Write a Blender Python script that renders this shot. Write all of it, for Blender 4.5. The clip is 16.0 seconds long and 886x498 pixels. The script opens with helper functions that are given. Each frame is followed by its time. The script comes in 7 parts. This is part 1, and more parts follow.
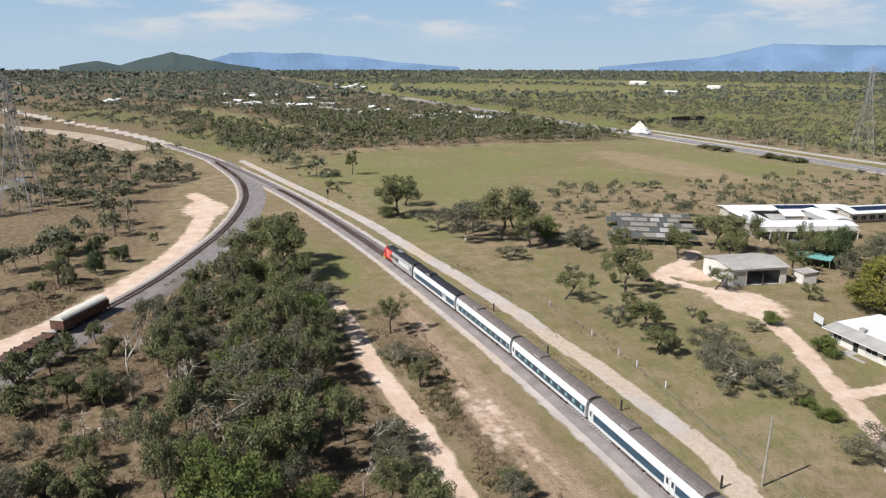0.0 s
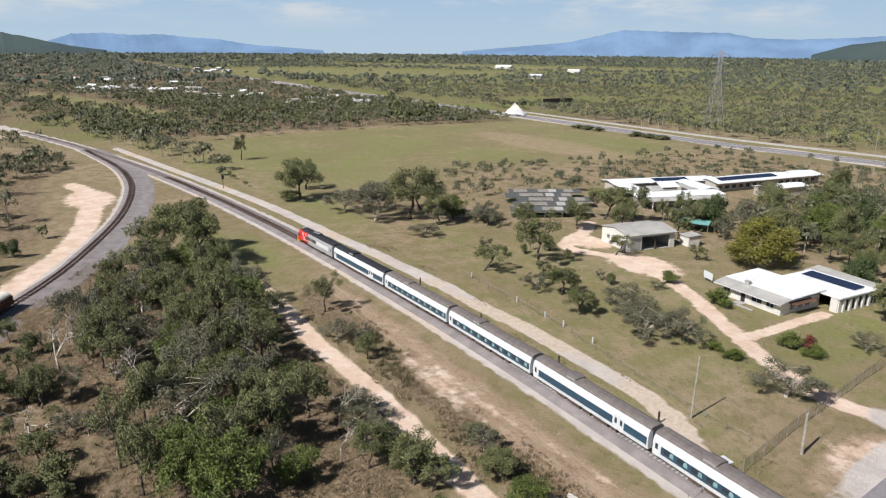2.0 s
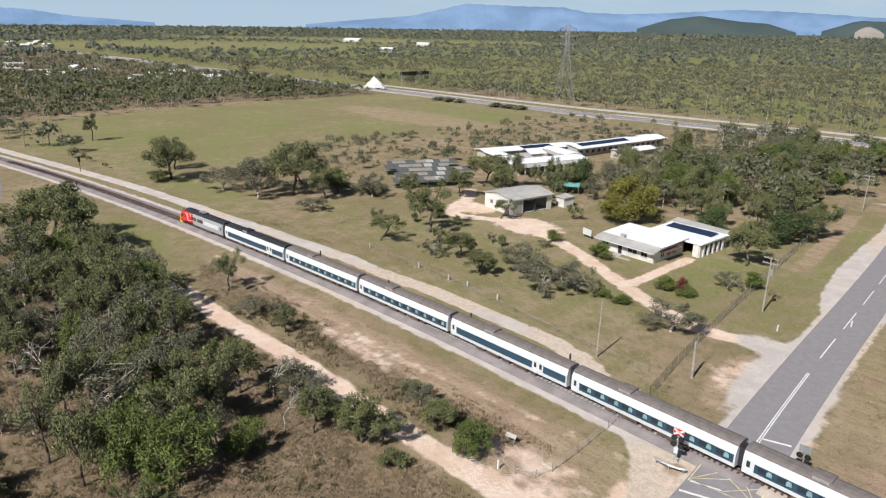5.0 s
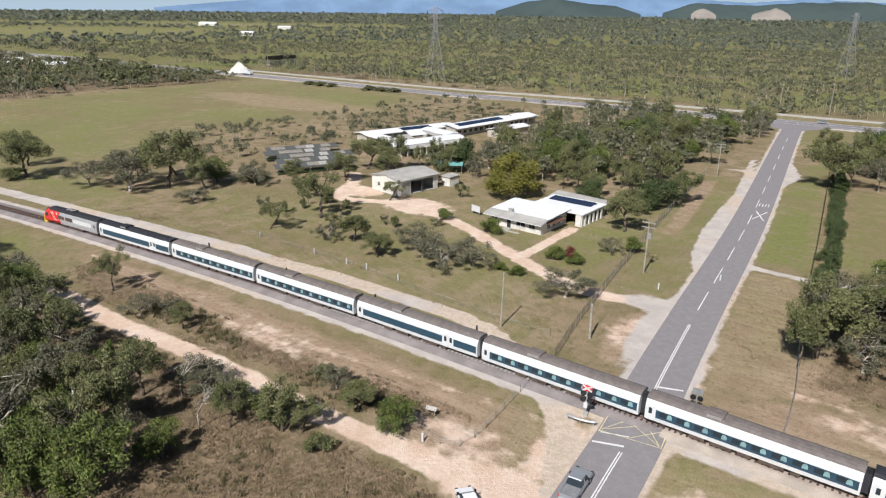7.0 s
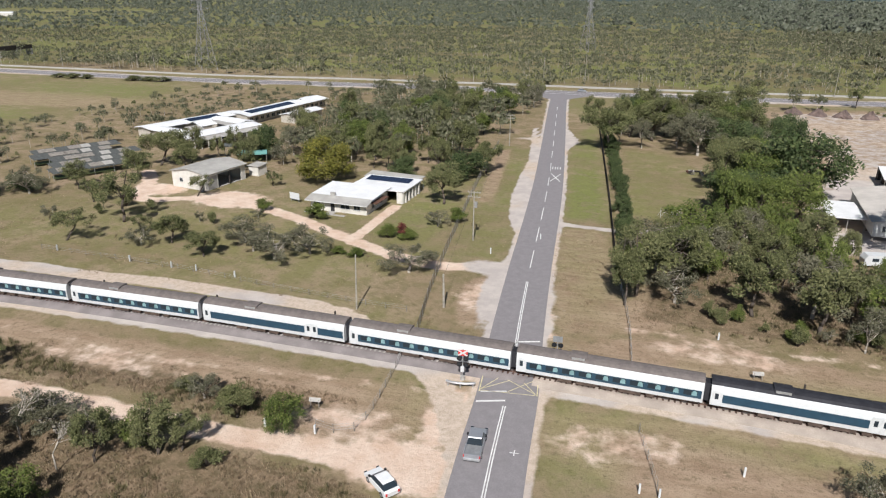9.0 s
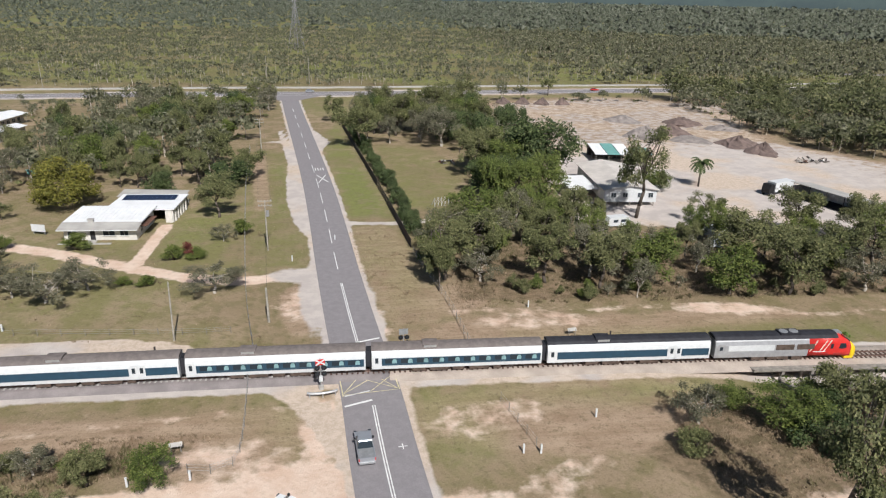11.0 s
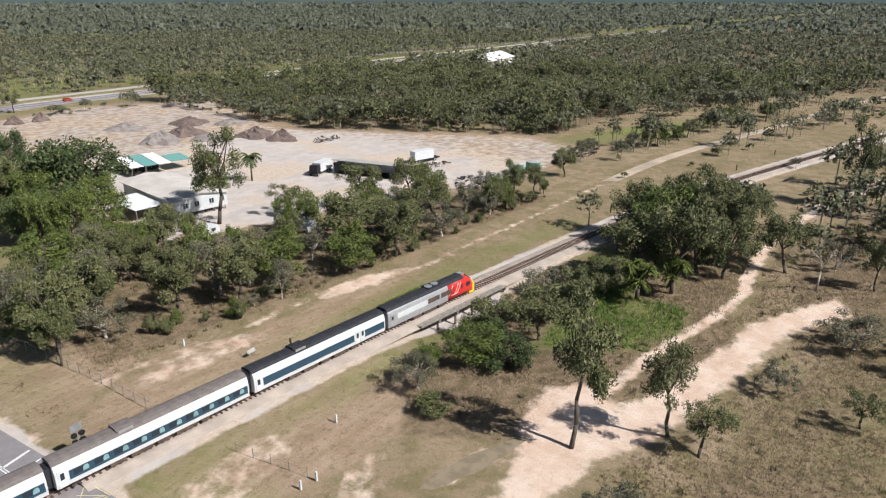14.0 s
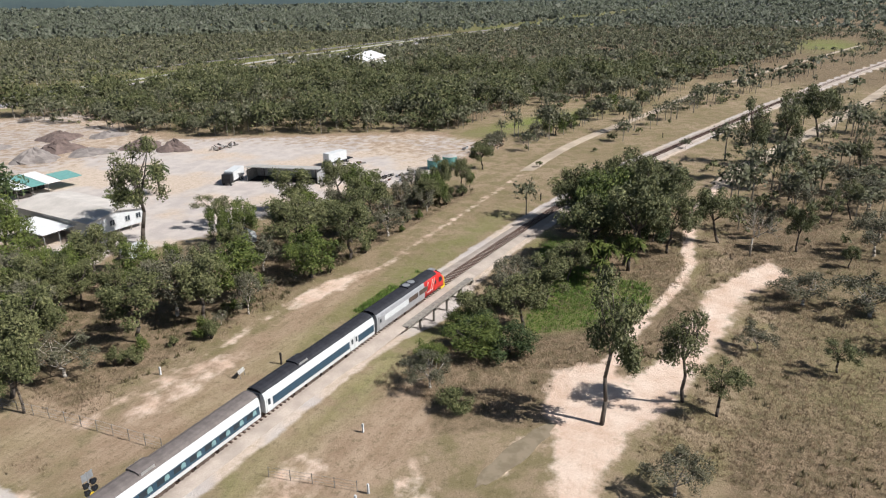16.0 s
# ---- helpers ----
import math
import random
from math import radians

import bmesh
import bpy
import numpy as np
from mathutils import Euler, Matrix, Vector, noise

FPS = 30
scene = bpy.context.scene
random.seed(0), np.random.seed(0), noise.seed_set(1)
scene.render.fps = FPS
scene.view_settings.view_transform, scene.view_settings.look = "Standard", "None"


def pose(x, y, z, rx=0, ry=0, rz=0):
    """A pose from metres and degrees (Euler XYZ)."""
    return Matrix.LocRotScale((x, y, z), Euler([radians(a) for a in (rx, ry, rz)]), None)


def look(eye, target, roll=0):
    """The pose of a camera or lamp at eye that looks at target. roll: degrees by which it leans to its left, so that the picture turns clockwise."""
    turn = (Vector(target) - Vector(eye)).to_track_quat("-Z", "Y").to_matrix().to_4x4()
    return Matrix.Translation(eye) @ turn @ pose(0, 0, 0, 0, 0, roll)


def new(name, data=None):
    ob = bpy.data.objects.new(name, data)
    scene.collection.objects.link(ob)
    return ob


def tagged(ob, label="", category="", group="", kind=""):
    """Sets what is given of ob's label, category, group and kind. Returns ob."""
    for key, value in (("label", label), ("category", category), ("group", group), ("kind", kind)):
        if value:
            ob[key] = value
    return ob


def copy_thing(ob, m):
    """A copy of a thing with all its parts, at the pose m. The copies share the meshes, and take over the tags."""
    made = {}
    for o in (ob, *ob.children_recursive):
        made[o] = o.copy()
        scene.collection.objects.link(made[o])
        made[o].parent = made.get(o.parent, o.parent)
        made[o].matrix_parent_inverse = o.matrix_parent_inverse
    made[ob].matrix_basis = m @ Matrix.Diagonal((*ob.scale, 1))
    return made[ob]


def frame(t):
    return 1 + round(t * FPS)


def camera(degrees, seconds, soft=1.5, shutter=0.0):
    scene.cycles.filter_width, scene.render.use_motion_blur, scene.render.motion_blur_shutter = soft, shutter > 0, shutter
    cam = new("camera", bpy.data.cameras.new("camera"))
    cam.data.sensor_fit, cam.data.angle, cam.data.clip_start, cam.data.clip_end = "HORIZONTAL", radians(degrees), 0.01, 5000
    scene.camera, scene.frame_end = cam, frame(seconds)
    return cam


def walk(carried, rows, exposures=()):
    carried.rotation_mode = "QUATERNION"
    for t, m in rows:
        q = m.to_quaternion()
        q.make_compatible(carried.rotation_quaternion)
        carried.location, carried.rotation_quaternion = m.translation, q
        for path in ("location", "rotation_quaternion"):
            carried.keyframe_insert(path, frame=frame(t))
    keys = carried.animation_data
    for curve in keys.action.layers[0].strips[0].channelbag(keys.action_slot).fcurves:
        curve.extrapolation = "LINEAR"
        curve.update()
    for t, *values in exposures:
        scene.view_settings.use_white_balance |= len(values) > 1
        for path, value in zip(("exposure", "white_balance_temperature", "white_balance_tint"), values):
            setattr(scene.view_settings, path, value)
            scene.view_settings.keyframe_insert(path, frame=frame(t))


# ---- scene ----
cam = camera(65.5, 16.0, soft=1.2)
PATH = [
    (0, (31.881, -48.073, 48.099), (30.057, -47.439, 47.577), 0.1),
    (0.5, (31.825, -51.661, 48.001), (30.039, -50.93, 47.475), 0.3),
    (1, (31.842, -54.816, 47.862), (30.091, -54.01, 47.329), 0.3),
    (1.5, (31.832, -57.354, 47.772), (30.123, -56.471, 47.224), 0.3),
    (2, (31.563, -59.662, 47.542), (29.904, -58.697, 46.98), 0.5),
    (2.5, (31.322, -61.561, 47.403), (29.712, -60.522, 46.831), 0.6),
    (3, (31.145, -63.331, 47.398), (29.587, -62.221, 46.815), 0.6),
    (3.5, (31.134, -65.007, 47.48), (29.615, -63.848, 46.888), 0.3),
    (4, (30.667, -66.503, 47.439), (29.194, -65.293, 46.834), 0.5),
    (6.5, (28.132, -71.684, 46.879), (26.903, -70.248, 46.226), 0.7),
    (7, (27.325, -72.484, 46.788), (26.204, -70.967, 46.124), 0.7),
    (7.5, (25.958, -73.567, 46.606), (24.96, -71.97, 45.933), 0.6),
    (8, (24.074, -74.779, 46.432), (23.209, -73.111, 45.748), 0.6),
    (8.5, (21.794, -76.176, 46.352), (21.07, -74.445, 45.658), 0.6),
    (8.7, (20.699, -76.672, 46.353), (20.037, -74.919, 45.655), 0.5),
    (10.8, (5.391, -80.281, 46.81), (5.54, -78.411, 46.115), 1.1),
    (11, (3.956, -80.091, 46.84), (4.188, -78.23, 46.146), 1.1),
    (11.5, (0.436, -78.966, 46.866), (0.912, -77.151, 46.174), 0.9),
    (12, (-2.947, -77.338, 46.945), (-2.246, -75.598, 46.252), 0.7),
    (12.5, (-6.081, -75.402, 47.076), (-5.158, -73.768, 46.384), 0.6),
    (13, (-9.092, -72.749, 47.141), (-7.954, -71.257, 46.449), 0.4),
    (13.5, (-11.608, -69.498, 47.027), (-10.289, -68.163, 46.336), 0.2),
    (14, (-14.04, -66.081, 46.93), (-12.589, -64.89, 46.239), -0.0),
    (14.5, (-16.337, -62.621, 46.787), (-14.796, -61.55, 46.097), -0.2),
    (15, (-18.606, -59.009, 46.625), (-16.974, -58.083, 45.933), -0.4),
    (15.5, (-20.793, -55.238, 46.364), (-19.126, -54.378, 45.671), -0.6),
    (16, (-22.917, -51.354, 46.024), (-21.251, -50.491, 45.333), -0.8),
]
walk(cam, [(t, look(eye, target, roll)) for t, eye, target, roll in PATH],
     exposures=[(0, 0.26), (6.5, 0.24), (8.5, 0.18), (11, 0.14), (13, 0.27), (16, 0.3)])

# ---- world, sun, exposure ----
world = bpy.data.worlds.new("sky")
scene.world = world
world.use_nodes = True
wn = world.node_tree
wbg = wn.nodes["Background"]
sky = wn.nodes.new("ShaderNodeTexSky")
sky.sky_type = "NISHITA"
sky.sun_disc = False
SUN_DIR = Vector((0.135, -0.695, 0.707)).normalized()
sky.sun_elevation = math.asin(SUN_DIR.z)
sky.sun_rotation = math.atan2(SUN_DIR.x, SUN_DIR.y)
sky.air_density, sky.dust_density, sky.ozone_density = 1.0, 0.6, 1.0
wn.links.new(sky.outputs[0], wbg.inputs[0])
wbg.inputs[1].default_value = 0.042
sun = new("sun", bpy.data.lights.new("sun", "SUN"))
sun.data.energy, sun.data.angle, sun.data.color = 5.0, radians(0.55), (1.0, 0.985, 0.97)
sun.matrix_world = look(SUN_DIR * 100, (0, 0, 0))


# ---- materials ----
def material(name, rough=0.85, metal=0.0, spec=0.3):
    m = bpy.data.materials.new(name)
    m.use_nodes = True
    nt = m.node_tree
    p = nt.nodes["Principled BSDF"]
    p.inputs["Roughness"].default_value = rough
    p.inputs["Metallic"].default_value = metal
    p.inputs["Specular IOR Level"].default_value = spec
    return m, nt, p


def noise_node(nt, scale, detail=4.0, rough=0.55, coord="Object"):
    tc = nt.nodes.new("ShaderNodeTexCoord")
    n = nt.nodes.new("ShaderNodeTexNoise")
    n.inputs["Scale"].default_value = scale
    n.inputs["Detail"].default_value = detail
    n.inputs["Roughness"].default_value = rough
    nt.links.new(tc.outputs[coord], n.inputs["Vector"])
    return n.outputs[0]


def ramp(nt, fac, lo, hi):
    r = nt.nodes.new("ShaderNodeMapRange")
    r.interpolation_type = "SMOOTHSTEP"
    r.inputs["From Min"].default_value, r.inputs["From Max"].default_value = lo, hi
    nt.links.new(fac, r.inputs["Value"])
    return r.outputs[0]


def mix(nt, fac, a, b, mode="MIX"):
    x = nt.nodes.new("ShaderNodeMix")
    x.data_type, x.blend_type = "RGBA", mode
    for sock, v in ((x.inputs[0], fac), (x.inputs[6], a), (x.inputs[7], b)):
        if isinstance(v, (int, float)):
            sock.default_value = v
        elif isinstance(v, tuple):
            sock.default_value = (*v, 1)
        else:
            nt.links.new(v, sock)
    return x.outputs[2]


def calc(nt, op, a, b):
    x = nt.nodes.new("ShaderNodeMath")
    x.operation = op
    for sock, v in zip(x.inputs, (a, b)):
        if isinstance(v, (int, float)):
            sock.default_value = v
        else:
            nt.links.new(v, sock)
    return x.outputs[0]


def bump(nt, p, height, strength=0.4, dist=0.1):
    b = nt.nodes.new("ShaderNodeBump")
    b.inputs["Strength"].default_value, b.inputs["Distance"].default_value = strength, dist
    nt.links.new(height, b.inputs["Height"])
    nt.links.new(b.outputs[0], p.inputs["Normal"])


def plain(name, color, rough=0.8, metal=0.0, spec=0.3, vary=0.25, scale=1.5, grain=12.0, relief=0.0, per_object=0.0):
    """A surface of one colour with stains at two scales."""
    m, nt, p = material(name, rough, metal, spec)
    a = noise_node(nt, scale)
    b = noise_node(nt, grain, 3)
    dark = tuple(c * (1 - vary) for c in color)
    lite = tuple(min(1, c * (1 + vary * 0.6)) for c in color)
    c = mix(nt, ramp(nt, a, 0.3, 0.7), dark, lite)
    c = mix(nt, ramp(nt, b, 0.35, 0.65), c, mix(nt, 0.35, c, tuple(x * 0.7 for x in color)))
    if per_object:
        oi = nt.nodes.new("ShaderNodeObjectInfo")
        c = mix(nt, calc(nt, "MULTIPLY", oi.outputs["Random"], per_object), c, tuple(x * 0.45 for x in color))
    nt.links.new(c, p.inputs["Base Color"])
    if relief:
        bump(nt, p, b, relief)
    return m


def leaf_material(name, a, b, c, trans=0.25, lift=0.5):
    """Foliage: hue by tree and by leaf; lift turns the leaf normals towards the sky, as a rounded crown's are."""
    m, nt, p = material(name, 0.6, 0, 0.25)
    oi = nt.nodes.new("ShaderNodeObjectInfo")
    ge = nt.nodes.new("ShaderNodeNewGeometry")
    col = mix(nt, ramp(nt, oi.outputs["Random"], 0.1, 0.9), a, b)
    col = mix(nt, ramp(nt, ge.outputs["Random Per Island"], 0.45, 1.0), col, c)
    big = noise_node(nt, 0.35, 2)
    col = mix(nt, ramp(nt, big, 0.35, 0.7), col, mix(nt, 0.45, col, tuple(x * 0.5 for x in a)))
    nt.links.new(col, p.inputs["Base Color"])
    tilt, unit = nt.nodes.new("ShaderNodeVectorMath"), nt.nodes.new("ShaderNodeVectorMath")
    tilt.operation, unit.operation = "MULTIPLY_ADD", "NORMALIZE"
    nt.links.new(ge.outputs["Normal"], tilt.inputs[0])
    tilt.inputs[1].default_value, tilt.inputs[2].default_value = (1 - lift,) * 3, (0, 0, lift)
    nt.links.new(tilt.outputs[0], unit.inputs[0])
    nt.links.new(unit.outputs[0], p.inputs["Normal"])
    t = nt.nodes.new("ShaderNodeBsdfTranslucent")
    nt.links.new(col, t.inputs[0])
    s = nt.nodes.new("ShaderNodeMixShader")
    s.inputs[0].default_value = trans
    nt.links.new(p.outputs[0], s.inputs[1])
    nt.links.new(t.outputs[0], s.inputs[2])
    nt.links.new(s.outputs[0], nt.nodes["Material Output"].inputs[0])
    return m


GUM = leaf_material("gum_leaves", (0.085, 0.095, 0.034), (0.125, 0.13, 0.053), (0.255, 0.25, 0.112), 0.12, 0.5)
GREEN = leaf_material("green_leaves", (0.065, 0.092, 0.018), (0.105, 0.132, 0.03), (0.20, 0.225, 0.06), 0.12, 0.5)
GREY_LEAF = leaf_material("grey_leaves", (0.09, 0.087, 0.048), (0.125, 0.118, 0.07), (0.22, 0.205, 0.14), 0.1, 0.5)
YELLOW = leaf_material("yellow_leaves", (0.135, 0.13, 0.024), (0.16, 0.15, 0.03), (0.28, 0.25, 0.055), 0.15)
DARK_LEAF = leaf_material("dark_leaves", (0.04, 0.062, 0.02), (0.06, 0.085, 0.028), (0.14, 0.165, 0.065), 0.1, 0.4)
RED_LEAF = leaf_material("red_leaves", (0.14, 0.035, 0.03), (0.18, 0.05, 0.04), (0.26, 0.1, 0.07), 0.22)
WOODS = leaf_material("woods_leaves", (0.10, 0.105, 0.055), (0.135, 0.135, 0.075), (0.26, 0.25, 0.165), 0.12, 0.7)
# Distance haze put into the leaf colour: lighter and bluer than WOODS.
HAZED_WOODS = leaf_material("hazed_woods_leaves", (0.125, 0.14, 0.095), (0.145, 0.16, 0.11), (0.23, 0.24, 0.18), 0.15, 0.75)
CANOPY = leaf_material("canopy_leaves", (0.078, 0.09, 0.035), (0.112, 0.12, 0.048), (0.25, 0.24, 0.12), 0.12, 0.65)
GRASS = leaf_material("grass_blades", (0.29, 0.207, 0.128), (0.34, 0.246, 0.157), (0.50, 0.385, 0.26), 0.3, 0.85)
SCRUB_LEAF = leaf_material("scrub_leaves", (0.15, 0.13, 0.06), (0.20, 0.165, 0.085), (0.33, 0.265, 0.16), 0.3, 0.75)
CREEK_GRASS = leaf_material("creek_grass", (0.14, 0.235, 0.04), (0.17, 0.26, 0.055), (0.25, 0.32, 0.09), 0.3, 0.7)
BARK = plain("bark", (0.13, 0.105, 0.085), 0.9, vary=0.5, scale=1.2, grain=9, per_object=0.7)
PALE_BARK = plain("pale_bark", (0.45, 0.40, 0.34), 0.85, vary=0.4, scale=1.0, grain=6)
PYLON_STEEL = plain("pylon_steel", (0.32, 0.31, 0.325), 0.6, metal=0.1, vary=0.2)
ASPHALT = plain("asphalt", (0.25, 0.23, 0.235), 0.9, vary=0.08, scale=0.9, grain=7, relief=0.2)
LINE = plain("road_paint", (0.75, 0.74, 0.72), 0.7, vary=0.15, grain=5)
YLINE = plain("yellow_road_paint", (0.66, 0.58, 0.36), 0.7, vary=0.3, grain=4)
BALLAST = plain("ballast", (0.26, 0.228, 0.222), 0.95, vary=0.22, scale=0.35, grain=7, relief=0.6)
RAIL = plain("rail_steel", (0.15, 0.095, 0.075), 0.5, metal=0.5, vary=0.2)
SLEEPER = plain("sleeper", (0.12, 0.075, 0.06), 0.9, vary=0.3, per_object=0.4)
RUSTY = plain("rusty_steel", (0.16, 0.085, 0.06), 0.85, metal=0.2, vary=0.4)
GALV = plain("galvanised_steel", (0.5, 0.5, 0.5), 0.5, metal=0.6, vary=0.2)
POLE = plain("weathered_pole", (0.36, 0.33, 0.28), 0.9, vary=0.3)
DARK_POST = plain("dark_post", (0.06, 0.05, 0.045), 0.9)
WHITE_ROOF = plain("white_steel_roof", (0.80, 0.80, 0.80), 0.55, vary=0.08, scale=0.4)
DIRT = plain("pale_dirt", (0.47, 0.38, 0.29), 0.95, vary=0.25, scale=0.12, grain=0.9)
PALE_ROOF = plain("pale_weathered_roof", (0.60, 0.55, 0.50), 0.75, vary=0.15, scale=0.3)
GREY_ROOF = plain("grey_roof", (0.42, 0.40, 0.37), 0.7, vary=0.18, scale=0.4)
WALL_WHITE = plain("painted_block", (0.66, 0.63, 0.58), 0.8, vary=0.12, scale=0.8)
WALL_CREAM = plain("cream_wall", (0.48, 0.44, 0.38), 0.85, vary=0.15)
# Near-black that paints shade inside open bays; also colours the house door.
DARK_IN = plain("interior_shade_black", (0.03, 0.03, 0.032), 0.8)
GLASS = plain("window_glass", (0.025, 0.035, 0.045), 0.28, spec=0.3, vary=0.1)
SOLAR = plain("solar_glass", (0.02, 0.03, 0.065), 0.15, spec=0.6, vary=0.1)
WHITE = plain("white_paint", (0.62, 0.63, 0.63), 0.5, vary=0.06)
BLACK = plain("black_paint", (0.02, 0.02, 0.022), 0.6, vary=0.2)
RED = plain("red_paint", (0.62, 0.035, 0.03), 0.4, vary=0.1)
YELLOW_PAINT = plain("yellow_paint", (0.80, 0.55, 0.02), 0.45, vary=0.06)
SHADECLOTH = plain("shadecloth", (0.10, 0.105, 0.10), 0.9, vary=0.3)
TEAL_ROOF = plain("teal_roof", (0.16, 0.36, 0.33), 0.6, vary=0.15)
CONCRETE = plain("concrete", (0.42, 0.40, 0.37), 0.9, vary=0.2)
TIMBER = plain("grey_timber", (0.27, 0.245, 0.215), 0.9, vary=0.3)
HESSIAN = plain("pale_load", (0.74, 0.70, 0.62), 0.8, vary=0.12)


# ---- builders ----
class Mesh:
    """Collects boxes, bars and sheets into one mesh with a few materials."""

    def __init__(self):
        self.v, self.f, self.m = [], [], []

    def add(self, verts, faces, slot=0):
        n = len(self.v)
        self.v += [tuple(p) for p in verts]
        self.f += [tuple(i + n for i in f) for f in faces]
        self.m += [slot] * len(faces)
        return self

    def box(self, x0, y0, z0, x1, y1, z1, slot=0, m=None):
        p = [Vector((x, y, z)) for z in (z0, z1) for y in (y0, y1) for x in (x0, x1)]
        if m is not None:
            p = [m @ q for q in p]
        return self.add(p, [(0, 2, 3, 1), (4, 5, 7, 6), (0, 1, 5, 4), (2, 6, 7, 3), (0, 4, 6, 2), (1, 3, 7, 5)], slot)

    def bar(self, a, b, r0, r1=None, n=6, slot=0):
        a, b = Vector(a), Vector(b)
        q = (b - a).to_track_quat("Z", "Y")
        r1 = r0 if r1 is None else r1
        p = []
        for c, r in ((a, r0), (b, r1)):
            p += [c + q @ Vector((r * math.cos(6.2832 * i / n), r * math.sin(6.2832 * i / n), 0)) for i in range(n)]
        f = [(i, (i + 1) % n, n + (i + 1) % n, n + i) for i in range(n)]
        return self.add(p, f + [tuple(range(n))[::-1], tuple(range(n, 2 * n))], slot)

    def prism(self, outline, x0, x1, axis="x", slot=0, m=None):
        """An outline of (u, w) pushed from x0 to x1 along x (u = y, w = z) or y (u = x, w = z) or z (u = x, w = y)."""
        put = {"x": lambda u, w, s: (s, u, w), "y": lambda u, w, s: (u, s, w), "z": lambda u, w, s: (u, w, s)}[axis]
        n = len(outline)
        p = [Vector(put(u, w, s)) for s in (x0, x1) for u, w in outline]
        if m is not None:
            p = [m @ q for q in p]
        f = [(i, (i + 1) % n, n + (i + 1) % n, n + i) for i in range(n)]
        return self.add(p, f + [tuple(range(n))[::-1], tuple(range(n, 2 * n))], slot)

    def data(self, name, mats, smooth=False):
        me = bpy.data.meshes.new(name)
        me.from_pydata(self.v, [], self.f)
        for mt in mats if isinstance(mats, (list, tuple)) else [mats]:
            me.materials.append(mt)
        me.polygons.foreach_set("material_index", self.m)
        bm = bmesh.new()
        bm.from_mesh(me)
        bmesh.ops.recalc_face_normals(bm, faces=bm.faces)
        bm.to_mesh(me)
        bm.free()
        if smooth:
            me.polygons.foreach_set("use_smooth", [True] * len(me.polygons))
        return me


def quads_mesh(name, verts, mat, k=4):
    """A mesh of loose faces with k corners each from an array (n, k, 3)."""
    n = len(verts)
    me = bpy.data.meshes.new(name)
    me.vertices.add(n * k)
    me.vertices.foreach_set("co", np.ascontiguousarray(verts, dtype=np.float32).ravel())
    me.loops.add(n * k)
    me.loops.foreach_set("vertex_index", np.arange(n * k, dtype=np.int32))
    me.polygons.add(n)
    me.polygons.foreach_set("loop_start", np.arange(0, n * k, k, dtype=np.int32))
    me.materials.append(mat)
    me.update(calc_edges=True)
    me.validate()
    return me


def part(name, data, parent, label="", m=None):
    ob = new(name, data)
    ob.parent = parent
    if m is not None:
        ob.matrix_basis = m
    return tagged(ob, label)


def thing(name, label, category, m=None, group="", kind=""):
    ob = new(name)
    ob.empty_display_size = 0.2
    if m is not None:
        ob.matrix_basis = m
    return tagged(ob, label, category, group, kind)


def solid(name, mesh, mats, label="", category="", m=None, kind="", group="", smooth=False):
    ob = new(name, mesh.data(name, mats, smooth))
    if m is not None:
        ob.matrix_basis = m
    return tagged(ob, label, category, group, kind)


def tube(points, r, n=5):
    """One bent bar through points."""
    me, k, p = Mesh(), len(points), [Vector(q) for q in points]
    v = []
    for i in range(k):
        d = (p[min(i + 1, k - 1)] - p[max(i - 1, 0)]).to_track_quat("Z", "Y")
        v += [p[i] + d @ Vector((r * math.cos(6.2832 * j / n), r * math.sin(6.2832 * j / n), 0)) for j in range(n)]
    f = [(i * n + j, i * n + (j + 1) % n, (i + 1) * n + (j + 1) % n, (i + 1) * n + j) for i in range(k - 1) for j in range(n)]
    return me.add(v, f + [tuple(range(n))[::-1], tuple(range((k - 1) * n, k * n))])


def spline(knots, step=2.0):
    """A smooth line through the knots, sampled about every step metres."""
    k = np.array(knots, float)
    out = []
    for i in range(len(k) - 1):
        a, b, c, d = k[max(i - 1, 0)], k[i], k[i + 1], k[min(i + 2, len(k) - 1)]
        n = max(2, int(np.linalg.norm(c - b) / step))
        t = (np.arange(n) / n)[:, None]
        out.append(0.5 * (2 * b + (c - a) * t + (2 * a - 5 * b + 4 * c - d) * t ** 2 + (3 * b - a - 3 * c + d) * t ** 3))
    return np.vstack(out + [k[-1:]])


def sweep(line, outline):
    """A profile of (sideways, up) drawn along a line on the ground."""
    d = np.gradient(line, axis=0)
    d /= np.linalg.norm(d, axis=1)[:, None]
    side = np.stack([-d[:, 1], d[:, 0]], 1)
    me, k = Mesh(), len(outline)
    v = [(p[0] + s[0] * u, p[1] + s[1] * u, w) for p, s in zip(line, side) for u, w in outline]
    f = [(i * k + j, (i + 1) * k + j, (i + 1) * k + j + 1, i * k + j + 1) for i in range(len(line) - 1) for j in range(k - 1)]
    return me.add(v, f)


